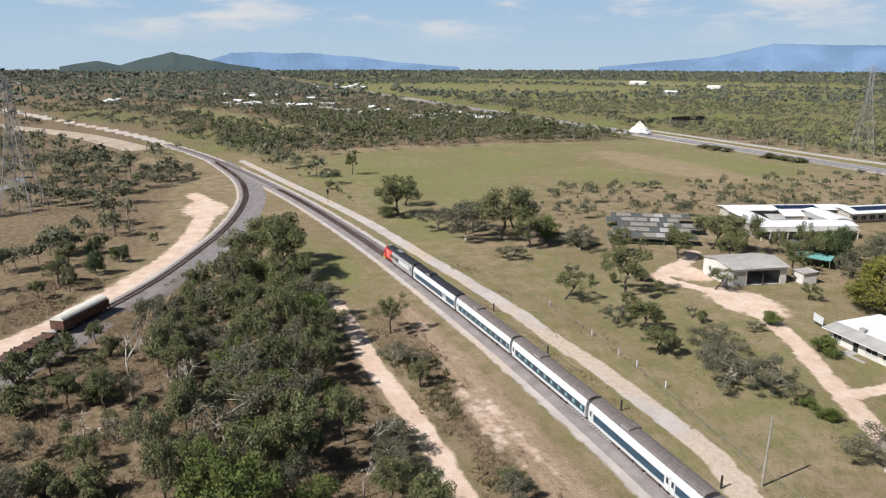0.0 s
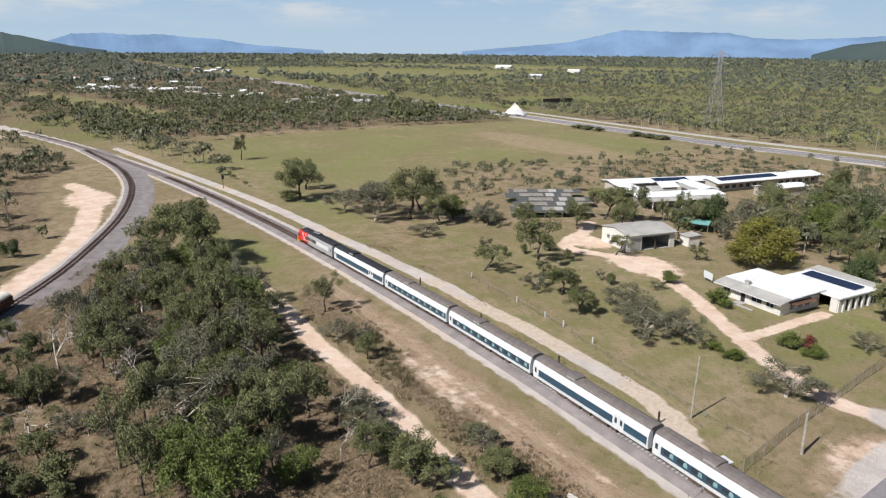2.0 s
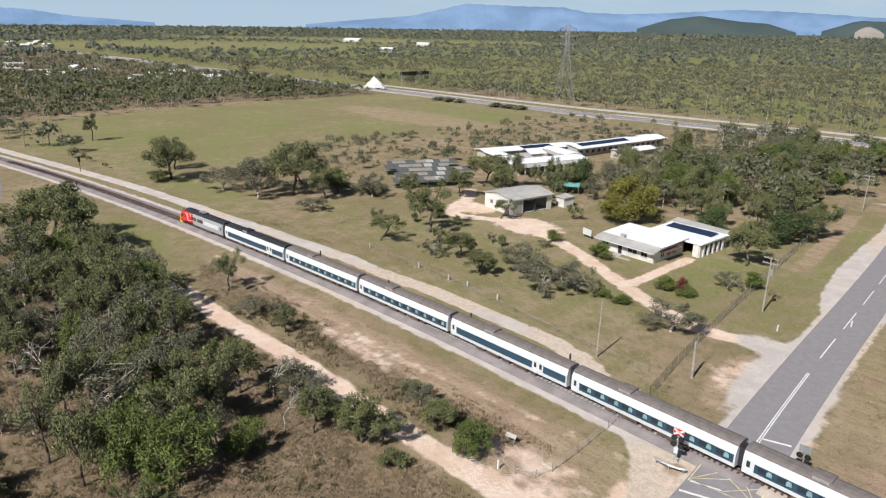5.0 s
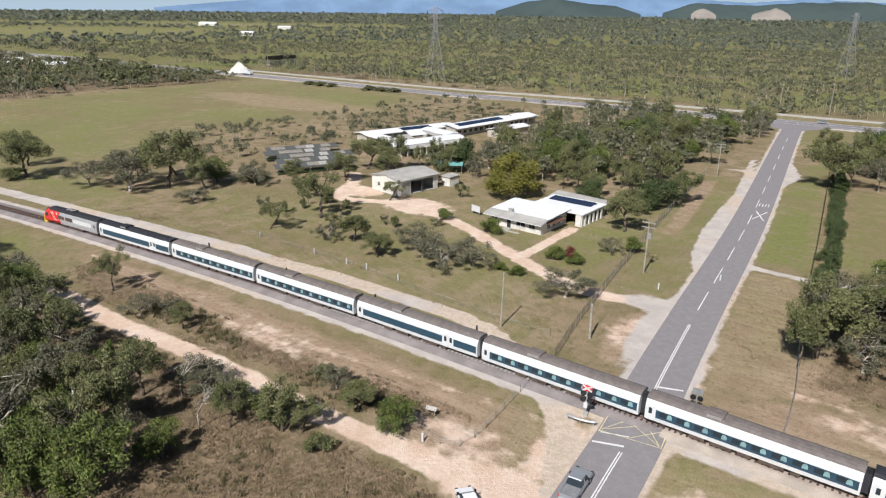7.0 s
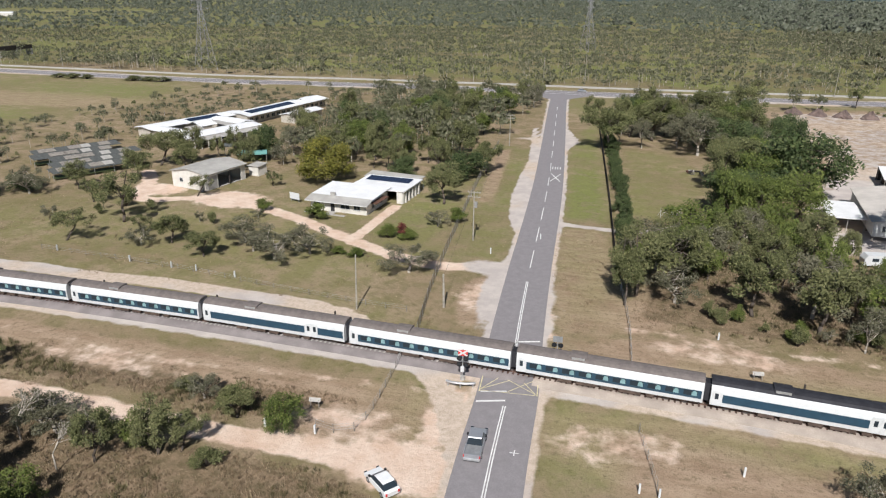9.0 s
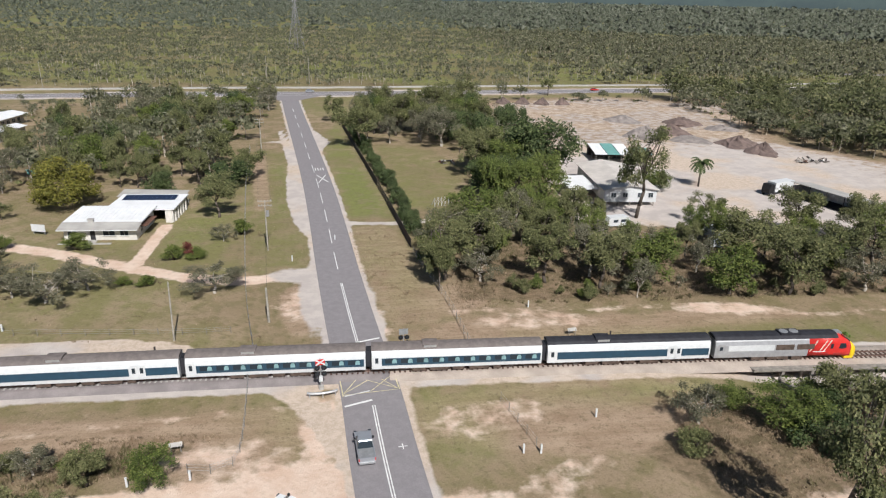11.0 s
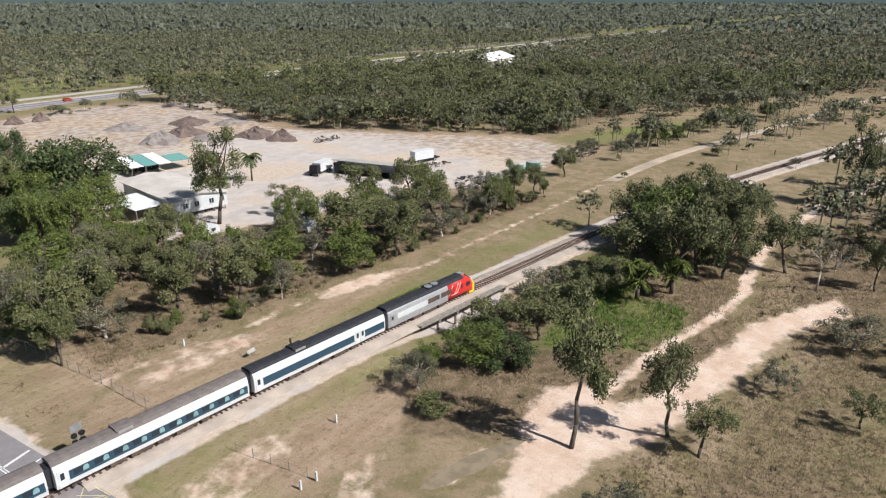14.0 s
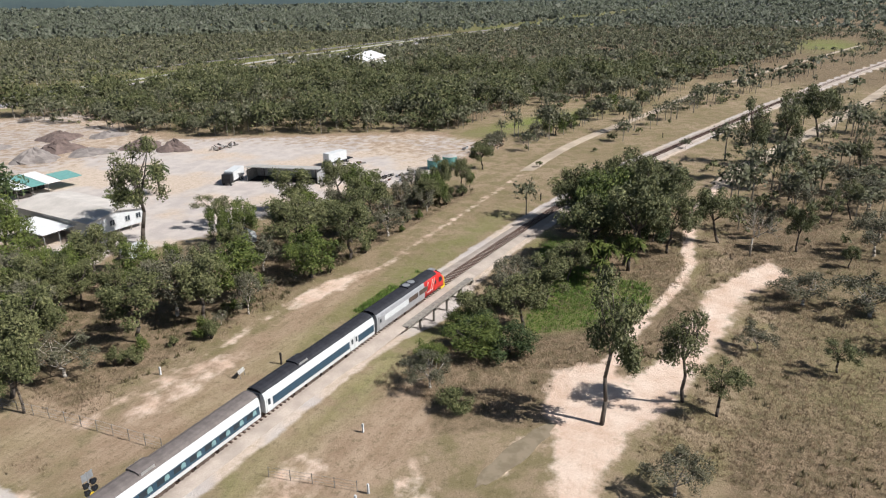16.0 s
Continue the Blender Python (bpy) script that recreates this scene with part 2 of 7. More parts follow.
# ---- lines of the plan ----
TRACK = spline([(-1500, -560), (-700, -190), (-500, -98), (-393, -60), (-318, -38.5), (-230, -19.5), (-160, -9), (-100, -3.2), (-50, -0.4), (0, 0), (50, -0.9),
                (90, -2.7), (130, -6), (170, -11.4), (244, -27), (337, -48), (521, -95), (800, -170), (1500, -370)], 1.0)
ROAD = spline([(14, -95), (10.4, -58), (6.2, -22), (4.5, -4.4), (2.6, 9.4), (-0.2, 33), (-7.7, 99.8), (-22.7, 210), (-28, 251), (-29, 262)], 2.0)
HIGHWAY = spline([(-2500, 190), (-900, 228), (-394, 243), (-226, 247), (-149, 257), (-60, 265), (0, 268), (70, 275), (212, 286), (450, 304), (900, 325), (2500, 380)], 6.0)
SIDING = spline([(-60, -100), (-89.4, -82.5), (-102.5, -75.4), (-124.2, -63.4), (-145.9, -54.4), (-178.9, -43.6), (-212, -36.7), (-240, -34), (-275, -35), (-330, -43)], 1.5)
GRAVEL = spline([(-330, -30), (-207, -7), (-172, -1.2), (-139, 2.5), (-98, 7.2), (-60, 9.6), (-37, 10.2), (-24, 8.4), (-17.9, 5.0), (-11.5, 1.8), (-4, -6), (0.5, -14), (5, -24)], 2.0)
DIRT_A = spline([(-104, -25), (-85, -24.4), (-72, -24.6), (-50, -23.2), (-27, -23.2), (-9, -22.6), (3, -23)], 2.0)
DIRT_B = spline([(-104, -11.5), (-83, -11), (-62, -10.6), (-43, -11.2), (-28, -10.3), (-10, -7.8), (0, -9)], 2.0)
DIRT_SE = spline([(8, -30), (22, -34), (30.6, -34.3), (40, -36), (53.5, -39), (71, -44.4), (86.7, -45.7), (100, -38), (115, -35.5), (140, -34.1), (187, -41.4), (295, -68.5), (420, -95)], 2.0)
DIRT_NE = spline([(17, 17.5), (36, 16.6), (55, 16.4), (76, 12.2), (119, 12.8), (192, 13), (270, 2), (352, -9), (488, -39), (700, -90)], 2.0)
DRIVE = spline([(-4, 35.4), (-15.9, 32.4), (-26.5, 34.4), (-37.3, 39.7), (-46, 44), (-58, 50), (-72, 55), (-80, 56), (-96, 50), (-105, 64), (-112, 72)], 2.0)
DRIVE_B = spline([(-37, 39.7), (-37, 50), (-36.8, 63)], 2.0)
BANK = spline([(-88, -92), (-98, -84), (-110, -76), (-131, -66), (-158, -56), (-193, -50), (-222, -49), (-240, -53)], 2.0)
NORTH_LINE = spline([(-1500, -700), (-800, -330), (-620, -215), (-500, -130), (-393, -80)], 6.0)

# ---- ground: one sheet to the horizon ----
def axis_steps(lo, hi, fine, reach, grow=1.05):
    a = list(np.arange(lo, hi + 0.01, fine))
    s = fine
    while a[-1] < reach:
        s = min(s * grow, 160)
        a.append(a[-1] + s)
    s = fine
    while a[0] > -reach:
        s = min(s * grow, 160)
        a.insert(0, a[0] - s)
    return np.array(a)


GX, GY = axis_steps(-150, 150, 1.25, 4700), axis_steps(-90, 110, 1.25, 4700)
PX, PY = np.meshgrid(GX, GY, indexing="ij")


def away(line, px=None, py=None, every=1):
    """Distance of the ground's points from a line."""
    px, py = (PX, PY) if px is None else (px, py)
    best = np.full(px.shape, 1e9)
    pts = line[::every]
    for a, b in zip(pts[:-1], pts[1:]):
        d = b - a
        t = np.clip(((px - a[0]) * d[0] + (py - a[1]) * d[1]) / (d @ d), 0, 1)
        best = np.minimum(best, (px - a[0] - t * d[0]) ** 2 + (py - a[1] - t * d[1]) ** 2)
    return np.sqrt(best)


def soft(d, width, blur):
    return np.clip((width + blur - d) / (2 * blur), 0, 1)


def blob(x, y, rx, ry, turn=0.0, px=None, py=None):
    """1 inside an ellipse, falling to 0 outside."""
    px, py = (PX, PY) if px is None else (px, py)
    c, s = math.cos(radians(turn)), math.sin(radians(turn))
    u, w = (px - x) * c + (py - y) * s, -(px - x) * s + (py - y) * c
    return np.clip(1.6 - 1.2 * np.sqrt((u / rx) ** 2 + (w / ry) ** 2), 0, 1)


def patch(poly, blur=2.0, px=None, py=None):
    """1 inside a polygon, soft at its edge."""
    px, py = (PX, PY) if px is None else (px, py)
    inside = np.zeros(px.shape, bool)
    n = len(poly)
    for i in range(n):
        (x0, y0), (x1, y1) = poly[i], poly[(i + 1) % n]
        hit = ((y0 > py) != (y1 > py)) & (px < (x1 - x0) * (py - y0) / (y1 - y0 + 1e-9) + x0)
        inside ^= hit
    d = away(np.array(list(poly) + [poly[0]], float), px, py)
    return np.clip(0.5 + np.where(inside, d, -d) / (2 * blur), 0, 1)


PADDOCK = [(-330, -8), (-345, 60), (-352, 130), (-352, 215), (-291, 222), (-205, 226), (-196, 170), (-205, 95), (-190, 30), (-205, 8)]
YARD = [(58, 236), (120, 262), (178, 232), (150, 145), (196, 64), (186, 33), (135, 33), (95, 52), (72, 62), (52, 62), (52, 92), (64, 130)]
GARDEN = [(9, 142), (14, 74), (27, 69), (34, 115), (22, 140)]
LAWN = [(-14, 38), (-22, 92), (-60, 92), (-110, 60), (-135, 30), (-110, 18), (-30, 16)]
LAYBY_WEST = [(-20, 152), (-24, 172), (-25.5, 172), (-17, 120), (-15.5, 99), (-13.6, 80), (-10.5, 63.5), (-7.6, 55), (-5, 52), (-6, 80), (-16, 150)]
LAYBY_EAST = [(-14, 158), (-12.5, 172), (-6, 150), (-8.4, 134), (-12, 140)]
LAYBY_EAST_B = [(-8.4, 120), (-3.6, 105), (-0.3, 77), (-0.4, 64), (-4, 64), (-9, 112)]
VERGE_WEST = [(-31, 118), (-28, 136), (-17, 134), (-13, 90), (-11.4, 71), (-7.3, 52), (-6, 38.5), (-15, 33), (-22.6, 70)]
MOWN_STRIP = [(-29, 130), (-24.5, 132), (-17, 78), (-19.5, 68)]
VERGE_EAST = [(-4, 187), (-10.5, 151), (-2.8, 102), (0.1, 67), (10.5, 67)]
DRY_EAST = [(0, 61), (10.4, 62), (15.5, 40), (16.5, 18), (7.6, 7), (5, 20)]
HOUSE_LAWN = [(-34, 94), (-26, 97), (-23, 68), (-18, 36), (-29, 29), (-36, 44), (-36, 64)]
SAND_FLAT = [(29, -36), (39.6, -32.7), (46.3, -28.8), (54, -27.9), (58, -33), (54.5, -37), (63, -39.5), (79.9, -42.2), (87, -42), (93, -44), (108, -50.5), (101, -53.8), (89.3, -47.6), (75.7, -46.6), (62, -44.4), (51, -43), (43, -39.6), (34, -39), (27, -40)]
SAND_BRANCH = spline([(56, -34), (64, -34.5), (76, -35.5), (94.8, -38), (116, -35.2), (137, -33.8), (160, -36)], 2.0)
CREEK_BED = [(63, -19.7), (82, -14), (105, -8), (104, -15.5), (88, -22.4), (88, -32), (79, -36), (71, -33), (66.8, -26.3)]
dist_track, dist_road, dist_hwy = away(TRACK, every=3), away(ROAD), away(HIGHWAY, every=2)
sand = np.maximum.reduce([
    soft(away(DIRT_A), 1.7, 0.9), 0.55 * soft(away(DIRT_B), 0.9, 1.2), patch(SAND_FLAT, 2.8), 0.85 * soft(away(SAND_BRANCH), 1.1, 1.2), 0.8 * soft(away(DIRT_SE), 1.4, 1.2) * (PX < 160) * (PX > 100), 0.6 * soft(away(DIRT_NE), 1.2, 1.6) * (PX < 150),
    0.85 * soft(away(DRIVE), 2.0, 0.8), 0.9 * soft(away(DRIVE_B), 1.5, 0.6),
    0.5 * blob(-12, -17, 10, 5), blob(-2, -22, 9, 4.5), 0.7 * blob(-1, -12, 3.5, 9), 0.3 * blob(-30, -9, 20, 3),
    0.55 * blob(15, -26, 9, 3), 0.9 * blob(-76, 56, 11, 7), 0.8 * blob(-97, 58, 8, 6),
    soft(away(BANK), 3.2, 2.2), 0.5 * blob(35.2, -29.8, 8, 2.2, -14),
    0.95 * blob(-212, -49, 16, 8, 0), 0.47 * blob(18, -12, 12, 5, 10), 0.47 * blob(24, -24, 9, 4, 30), 0.5 * blob(-48, -14, 16, 3), 0.65 * blob(62, 15, 12, 3, -8),
    0.5 * blob(30, 13, 14, 4), 0.7 * blob(4, 14, 4, 12, 8), 0.55 * blob(-6, 22, 5, 8)])
gravel = np.maximum.reduce([
    soft(away(GRAVEL), 1.9, 0.6), patch(YARD, 6) * (0.5 + 0.38 * np.clip((150 - PY) / 40, 0, 1) * np.clip((165 - PX) / 40, 0, 1)), 0.85 * blob(85, 60, 30, 9, -8), 0.85 * blob(100, 100, 22, 40, -30), soft(dist_road, 4.6, 0.8), soft(dist_hwy, 9, 2),
    patch(LAYBY_WEST, 0.8), patch(LAYBY_EAST, 0.8), patch(LAYBY_EAST_B, 0.7), 0.9 * blob(-6, 34, 7, 4), 0.9 * soft(away(np.array([(-2.0, 63), (14, 62), (26, 66)])), 1.2, 0.5),
    0.8 * blob(-17, 150, 12, 2.5), soft(dist_track, 4.2, 1.2), soft(away(SIDING), 3.4, 1.0), blob(0, 1, 14, 5), 0.9 * blob(-4.2, 24, 2.6, 15, 6), 0.3 * blob(7.5, 20, 2.2, 16, 6)])
green = np.maximum.reduce([
    0.62 * patch(PADDOCK, 14), 0.9 * blob(66, 4.5, 12, 3.0), patch(CREEK_BED, 2.5), 0.5 * soft(np.abs(dist_track - 7), 2.5, 2) * (PX > 11) * (PX < 62) * (PY < 0), 0.5 * blob(14, -13, 5, 9, 10), 0.4 * soft(np.abs(dist_track - 8), 3, 2) * (PX > 24) * (PX < 120) * (PY > 0), 0.2 * blob(-40, -4, 60, 2.6), 0.65 * blob(-130, -22, 30, 9, 8),
    0.55 * patch(GARDEN, 2), blob(232, 36, 42, 10, -18), 0.9 * blob(700, -60, 90, 30), 0.32 * patch(LAWN, 6), 0.6 * blob(-175, 12, 40, 10), 0.65 * patch(VERGE_WEST, 2) * (1 - patch(MOWN_STRIP, 1.5)), 0.8 * patch(VERGE_EAST, 2), 0.65 * patch(HOUSE_LAWN, 3), 0.35 * patch(DRY_EAST, 4), 0.3 * soft(away(GRAVEL), 7, 4), 0.22 * patch([(56, -52), (110, -62), (200, -90), (200, -140), (50, -140)], 8),
    0.55 * blob(-8, 230, 22, 26), 0.5 * soft(np.abs(dist_hwy - 15), 5, 2), 0.7 * blob(-430, -40, 80, 40), 0.6 * blob(-300, -5, 90, 14, 8), 0.6 * blob(-700, -130, 160, 40, 20)])
beyond = np.clip((PY - 285) / 30, 0, 1) + np.clip((-PX - 352) / 60, 0, 1) + np.clip((PX - 185) / 40, 0, 1) * (PY > 60)
scrub = np.clip(np.clip((np.hypot(PX, PY - 60) - 330) / 150, 0, 1) + beyond, 0, 1)
far_field = np.maximum.reduce([blob(-1250, 480, 330, 230, 40), blob(-1300, 1050, 380, 170, 35), blob(-1600, 900, 420, 150, 40), blob(-620, -20, 200, 22, 15), blob(-1050, 850, 240, 60, 40)])
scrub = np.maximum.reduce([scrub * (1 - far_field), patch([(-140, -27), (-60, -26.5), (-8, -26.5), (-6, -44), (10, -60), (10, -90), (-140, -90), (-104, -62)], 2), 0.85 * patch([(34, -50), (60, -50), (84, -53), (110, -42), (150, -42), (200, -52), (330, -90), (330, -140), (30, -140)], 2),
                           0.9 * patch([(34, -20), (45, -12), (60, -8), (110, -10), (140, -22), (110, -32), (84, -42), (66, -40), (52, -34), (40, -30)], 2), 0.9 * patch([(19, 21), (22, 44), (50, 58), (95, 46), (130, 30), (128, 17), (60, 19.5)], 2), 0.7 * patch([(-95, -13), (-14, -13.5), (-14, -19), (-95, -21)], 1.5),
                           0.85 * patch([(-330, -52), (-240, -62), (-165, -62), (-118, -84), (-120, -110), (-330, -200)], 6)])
green = np.maximum(green * (1 - 0.6 * blob(-250, 160, 60, 25)), 0.55 * far_field)
tan = np.maximum.reduce([0.85 * blob(30, 10, 24, 6), 0.8 * blob(18, 22, 7, 7), patch(YARD, 8), 0.8 * blob(-6, 20, 4, 12, 6), 0.65 * blob(12, 25, 6, 20, 6), 0.6 * blob(50, 12, 40, 4), 0.25 * blob(-150, -48, 40, 10, -16), 0.6 * blob(-60, -16, 50, 4), blob(-460, 400, 160, 28, 60), 0.8 * blob(-250, 165, 70, 22), 0.2 * blob(-180, -60, 60, 16, -18), 0.5 * blob(-30, -15, 60, 6), 0.9 * patch(MOWN_STRIP, 1.5), 0.7 * patch(DRY_EAST, 3), 0.9 * blob(32, -12, 28, 9), 0.9 * blob(-40, -13, 70, 5.5), 0.8 * blob(-12, -14, 14, 8), 0.5 * blob(10, 28, 5, 22, 7), 0.5 * far_field * (PY > 700)])
green = np.maximum(green, 0.8 * beyond.clip(0, 1) * (PY > 240)) * (1 - sand * 0.8)
dip = -2.6 * np.exp(-(((PX - 66 + 0.5 * (PY + 5)) / 11) ** 2)) * np.exp(-((PY + 9) / 17.0) ** 4) * np.clip((3.0 - PY) / 6, 0.25, 1)
height = dip + 0.12 * np.clip((165 - np.abs(PX)) / 20, 0, 1) * np.sin(PX * 0.21 + 1.3 * np.sin(PY * 0.13)) * np.sin(PY * 0.17) * (1 - blob(35, -30, 12, 6)) * np.clip((dist_track - 5) / 6, 0, 1) * np.clip((dist_road - 6) / 6, 0, 1)
n0, n1 = PX.shape
idx = np.arange(n0 * n1).reshape(n0, n1)
gme = bpy.data.meshes.new("ground")
gme.from_pydata(np.stack([PX, PY, height], -1).reshape(-1, 3), [], np.stack([idx[:-1, :-1], idx[1:, :-1], idx[1:, 1:], idx[:-1, 1:]], -1).reshape(-1, 4))
gme.polygons.foreach_set("use_smooth", np.ones(len(gme.polygons), bool))
for key, values in (("sand", sand), ("gravel", gravel), ("green", green), ("scrub", scrub), ("tan", tan)):
    gme.attributes.new(key, "FLOAT", "POINT").data.foreach_set("value", values.ravel().astype(np.float32))


def ground_material():
    m, nt, p = material("dry_grassland", 0.95, 0, 0.15)

    def cover(key, noise_scale, amount, lo=0.35, hi=0.65):
        at = nt.nodes.new("ShaderNodeAttribute")
        at.attribute_name = key
        n = noise_node(nt, noise_scale, 5, 0.6)
        s = calc(nt, "ADD", at.outputs["Fac"], calc(nt, "MULTIPLY", calc(nt, "SUBTRACT", n, 0.5), amount))
        return ramp(nt, s, lo, hi)

    big, mid, fine = noise_node(nt, 0.035, 5), noise_node(nt, 0.22, 7, 0.68), noise_node(nt, 1.9, 7, 0.75)
    speck = noise_node(nt, 0.9, 8, 0.8)
    tcs, mps, streak = nt.nodes.new("ShaderNodeTexCoord"), nt.nodes.new("ShaderNodeMapping"), nt.nodes.new("ShaderNodeTexNoise")
    mps.inputs["Scale"].default_value = (0.12, 0.6, 1)
    nt.links.new(tcs.outputs["Object"], mps.inputs[0])
    nt.links.new(mps.outputs[0], streak.inputs["Vector"])
    streak.inputs["Scale"].default_value, streak.inputs["Detail"].default_value, streak.inputs["Roughness"].default_value = 1.0, 6, 0.65
    streak = calc(nt, "ADD", calc(nt, "MULTIPLY", streak.outputs[0], 0.55), calc(nt, "MULTIPLY", mid, 0.45))
    tuft, dots = noise_node(nt, 0.55, 6, 0.7), noise_node(nt, 4.5, 5, 0.75)
    c = mix(nt, ramp(nt, big, 0.38, 0.62), (0.255, 0.192, 0.118), (0.325, 0.242, 0.162))
    c = mix(nt, calc(nt, "MULTIPLY", ramp(nt, mid, 0.42, 0.6), 0.8), c, (0.185, 0.155, 0.075))
    c = mix(nt, calc(nt, "MULTIPLY", cover("tan", 0.1, 0.7), 0.85), c, mix(nt, ramp(nt, streak, 0.3, 0.7), (0.25, 0.168, 0.108), (0.47, 0.345, 0.25)))
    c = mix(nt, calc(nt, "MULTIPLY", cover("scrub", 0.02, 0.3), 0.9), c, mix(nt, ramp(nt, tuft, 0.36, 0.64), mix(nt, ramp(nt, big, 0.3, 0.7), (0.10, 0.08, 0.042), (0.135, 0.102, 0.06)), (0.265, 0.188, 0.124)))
    at = nt.nodes.new("ShaderNodeAttribute")
    at.attribute_name = "green"
    gfac = calc(nt, "MULTIPLY", calc(nt, "MULTIPLY", at.outputs["Fac"], ramp(nt, mid, 0.25, 0.55)), calc(nt, "ADD", 0.45, calc(nt, "MULTIPLY", ramp(nt, noise_node(nt, 0.018, 4, 0.6), 0.38, 0.6), 0.75)))
    c = mix(nt, gfac, c, mix(nt, ramp(nt, mid, 0.35, 0.65), (0.125, 0.165, 0.038), (0.215, 0.225, 0.075)))
    c = mix(nt, calc(nt, "MULTIPLY", ramp(nt, speck, 0.5, 0.66), 0.6), c, (0.105, 0.088, 0.045))
    c = mix(nt, calc(nt, "MULTIPLY", ramp(nt, fine, 0.54, 0.7), 0.5), c, (0.43, 0.335, 0.225))
    c = mix(nt, calc(nt, "MULTIPLY", ramp(nt, dots, 0.5, 0.68), 0.45), c, (0.10, 0.082, 0.042))
    sand_c = mix(nt, ramp(nt, mid, 0.35, 0.65), (0.60, 0.43, 0.325), (0.72, 0.575, 0.47))
    sand_c = mix(nt, calc(nt, "MULTIPLY", ramp(nt, speck, 0.5, 0.68), 0.4), sand_c, (0.38, 0.27, 0.19))
    c = mix(nt, cover("sand", 0.4, 0.9), c, sand_c)
    grav_c = mix(nt, ramp(nt, mid, 0.38, 0.62), (0.46, 0.405, 0.375), (0.55, 0.49, 0.445))
    grav_c = mix(nt, ramp(nt, big, 0.48, 0.58), grav_c, mix(nt, ramp(nt, speck, 0.4, 0.6), (0.60, 0.49, 0.40), (0.48, 0.385, 0.30)))
    c = mix(nt, cover("gravel", 0.35, 0.8), c, grav_c)
    nt.links.new(c, p.inputs["Base Color"])
    bump(nt, p, fine, 0.7, 0.25)
    return m


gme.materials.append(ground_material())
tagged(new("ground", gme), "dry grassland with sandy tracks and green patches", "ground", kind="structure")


def ground_z(x, y):
    return float(height[np.clip(np.searchsorted(GX, x), 0, n0 - 1), np.clip(np.searchsorted(GY, y), 0, n1 - 1)])


# ---- road, highway, markings ----
road = solid("road", sweep(ROAD, [(-3.9, -0.02), (-3.5, 0.05), (0, 0.09), (3.5, 0.05), (3.9, -0.02)]), ASPHALT, "grey two-lane asphalt road over a level crossing", "road", kind="structure")
highway = solid("highway", sweep(HIGHWAY, [(-6.8, -0.02), (-6.4, 0.12), (0, 0.2), (6.4, 0.12), (6.8, -0.02)]), ASPHALT, "pale asphalt highway beyond the trees", "road", kind="structure")
side_road = solid("pavement", sweep(spline([(330, 372), (450, 360), (700, 352), (1000, 350)], 10), [(-5, -0.02), (-4.6, 0.1), (4.6, 0.1), (5, -0.02)]), ASPHALT, "pale asphalt service road", "road", kind="structure")


def road_at(y):
    """Centre and direction of the road at a northing."""
    i = int(np.argmin(np.abs(ROAD[:, 1] - y)))
    d = ROAD[min(i + 1, len(ROAD) - 1)] - ROAD[max(i - 1, 0)]
    d /= np.linalg.norm(d)
    p = ROAD[i] + d * ((y - ROAD[i][1]) / d[1])
    return Vector((p[0], p[1], 0)), Vector((d[0], d[1], 0)), Vector((d[1], -d[0], 0))


def stripe(a, b, w, mat, name="road_line"):
    """A painted line on the road, from and to (northing, metres right of the centre)."""
    (y0, s0), (y1, s1) = a, b
    n = max(1, int(abs(y1 - y0) / 5))
    me = Mesh()
    row = []
    for i in range(n + 1):
        k = i / n
        c, d, r = road_at(y0 + (y1 - y0) * k)
        row.append(c + r * (s0 + (s1 - s0) * k))
    for i in range(n):
        d = (row[i + 1] - row[i]).normalized()
        s = Vector((-d.y, d.x, 0)) * w / 2
        zz = Vector((0, 0, 0.115))
        me.add([row[i] - s + zz, row[i + 1] - s + zz, row[i + 1] + s + zz, row[i] + s + zz], [(0, 1, 2, 3)])
    part(name, me.data(name, mat), road)


stripe((6.3, 0.0), (29.7, -0.1), 0.14, LINE)
stripe((6.3, 0.26), (29.7, 0.16), 0.14, LINE)
stripe((-8.2, 0.1), (-70, 0.1), 0.14, LINE)
stripe((-8.2, -0.18), (-70, -0.18), 0.14, LINE)
for y in (36, 50, 64, 78, 92, 108, 124, 140, 158, 176, 194, 212):
    stripe((y, 0), (y + 9, 0), 0.16, LINE)
stripe((8.0, 0.1), (8.7, 3.4), 0.35, LINE)
stripe((5.6, 0.2), (6.2, 3.3), 0.22, LINE)
stripe((-7.9, -3.5), (-7.0, -0.1), 0.35, LINE)
stripe((-5.6, -3.3), (-4.9, -0.1), 0.22, LINE)
stripe((-5.3, 3.6), (6.0, 3.5), 0.14, YLINE)
stripe((-5.6, -3.5), (5.4, -3.5), 0.14, YLINE)
for y0, s0, y1, s1 in ((-5, -3.4, 5.5, 3.4), (-5, 3.4, 5.5, -3.4), (-5, -3.4, 0.2, 3.4), (0.2, -3.4, 5.5, 3.4), (-5, 3.4, 0.2, -3.4), (0.2, 3.4, 5.5, -3.4), (-5.3, -3.4, -5.2, 3.4), (-5, 0, -1.5, 3.4), (-1.5, -3.4, 5.5, 0)):
    stripe((y0, s0), (y1, s1), 0.11, YLINE)
stripe((97, 0.4), (105, 2.9), 0.3, LINE)
stripe((97, 2.9), (105, 0.4), 0.3, LINE)
for s in (0.6, 1.3, 2.0, 2.7):
    stripe((110, s), (113, s), 0.22, LINE)
stripe((-17.3, 2.2), (-16.3, 2.2), 0.12, LINE)
stripe((-16.8, 1.7), (-16.79, 2.7), 0.12, LINE)
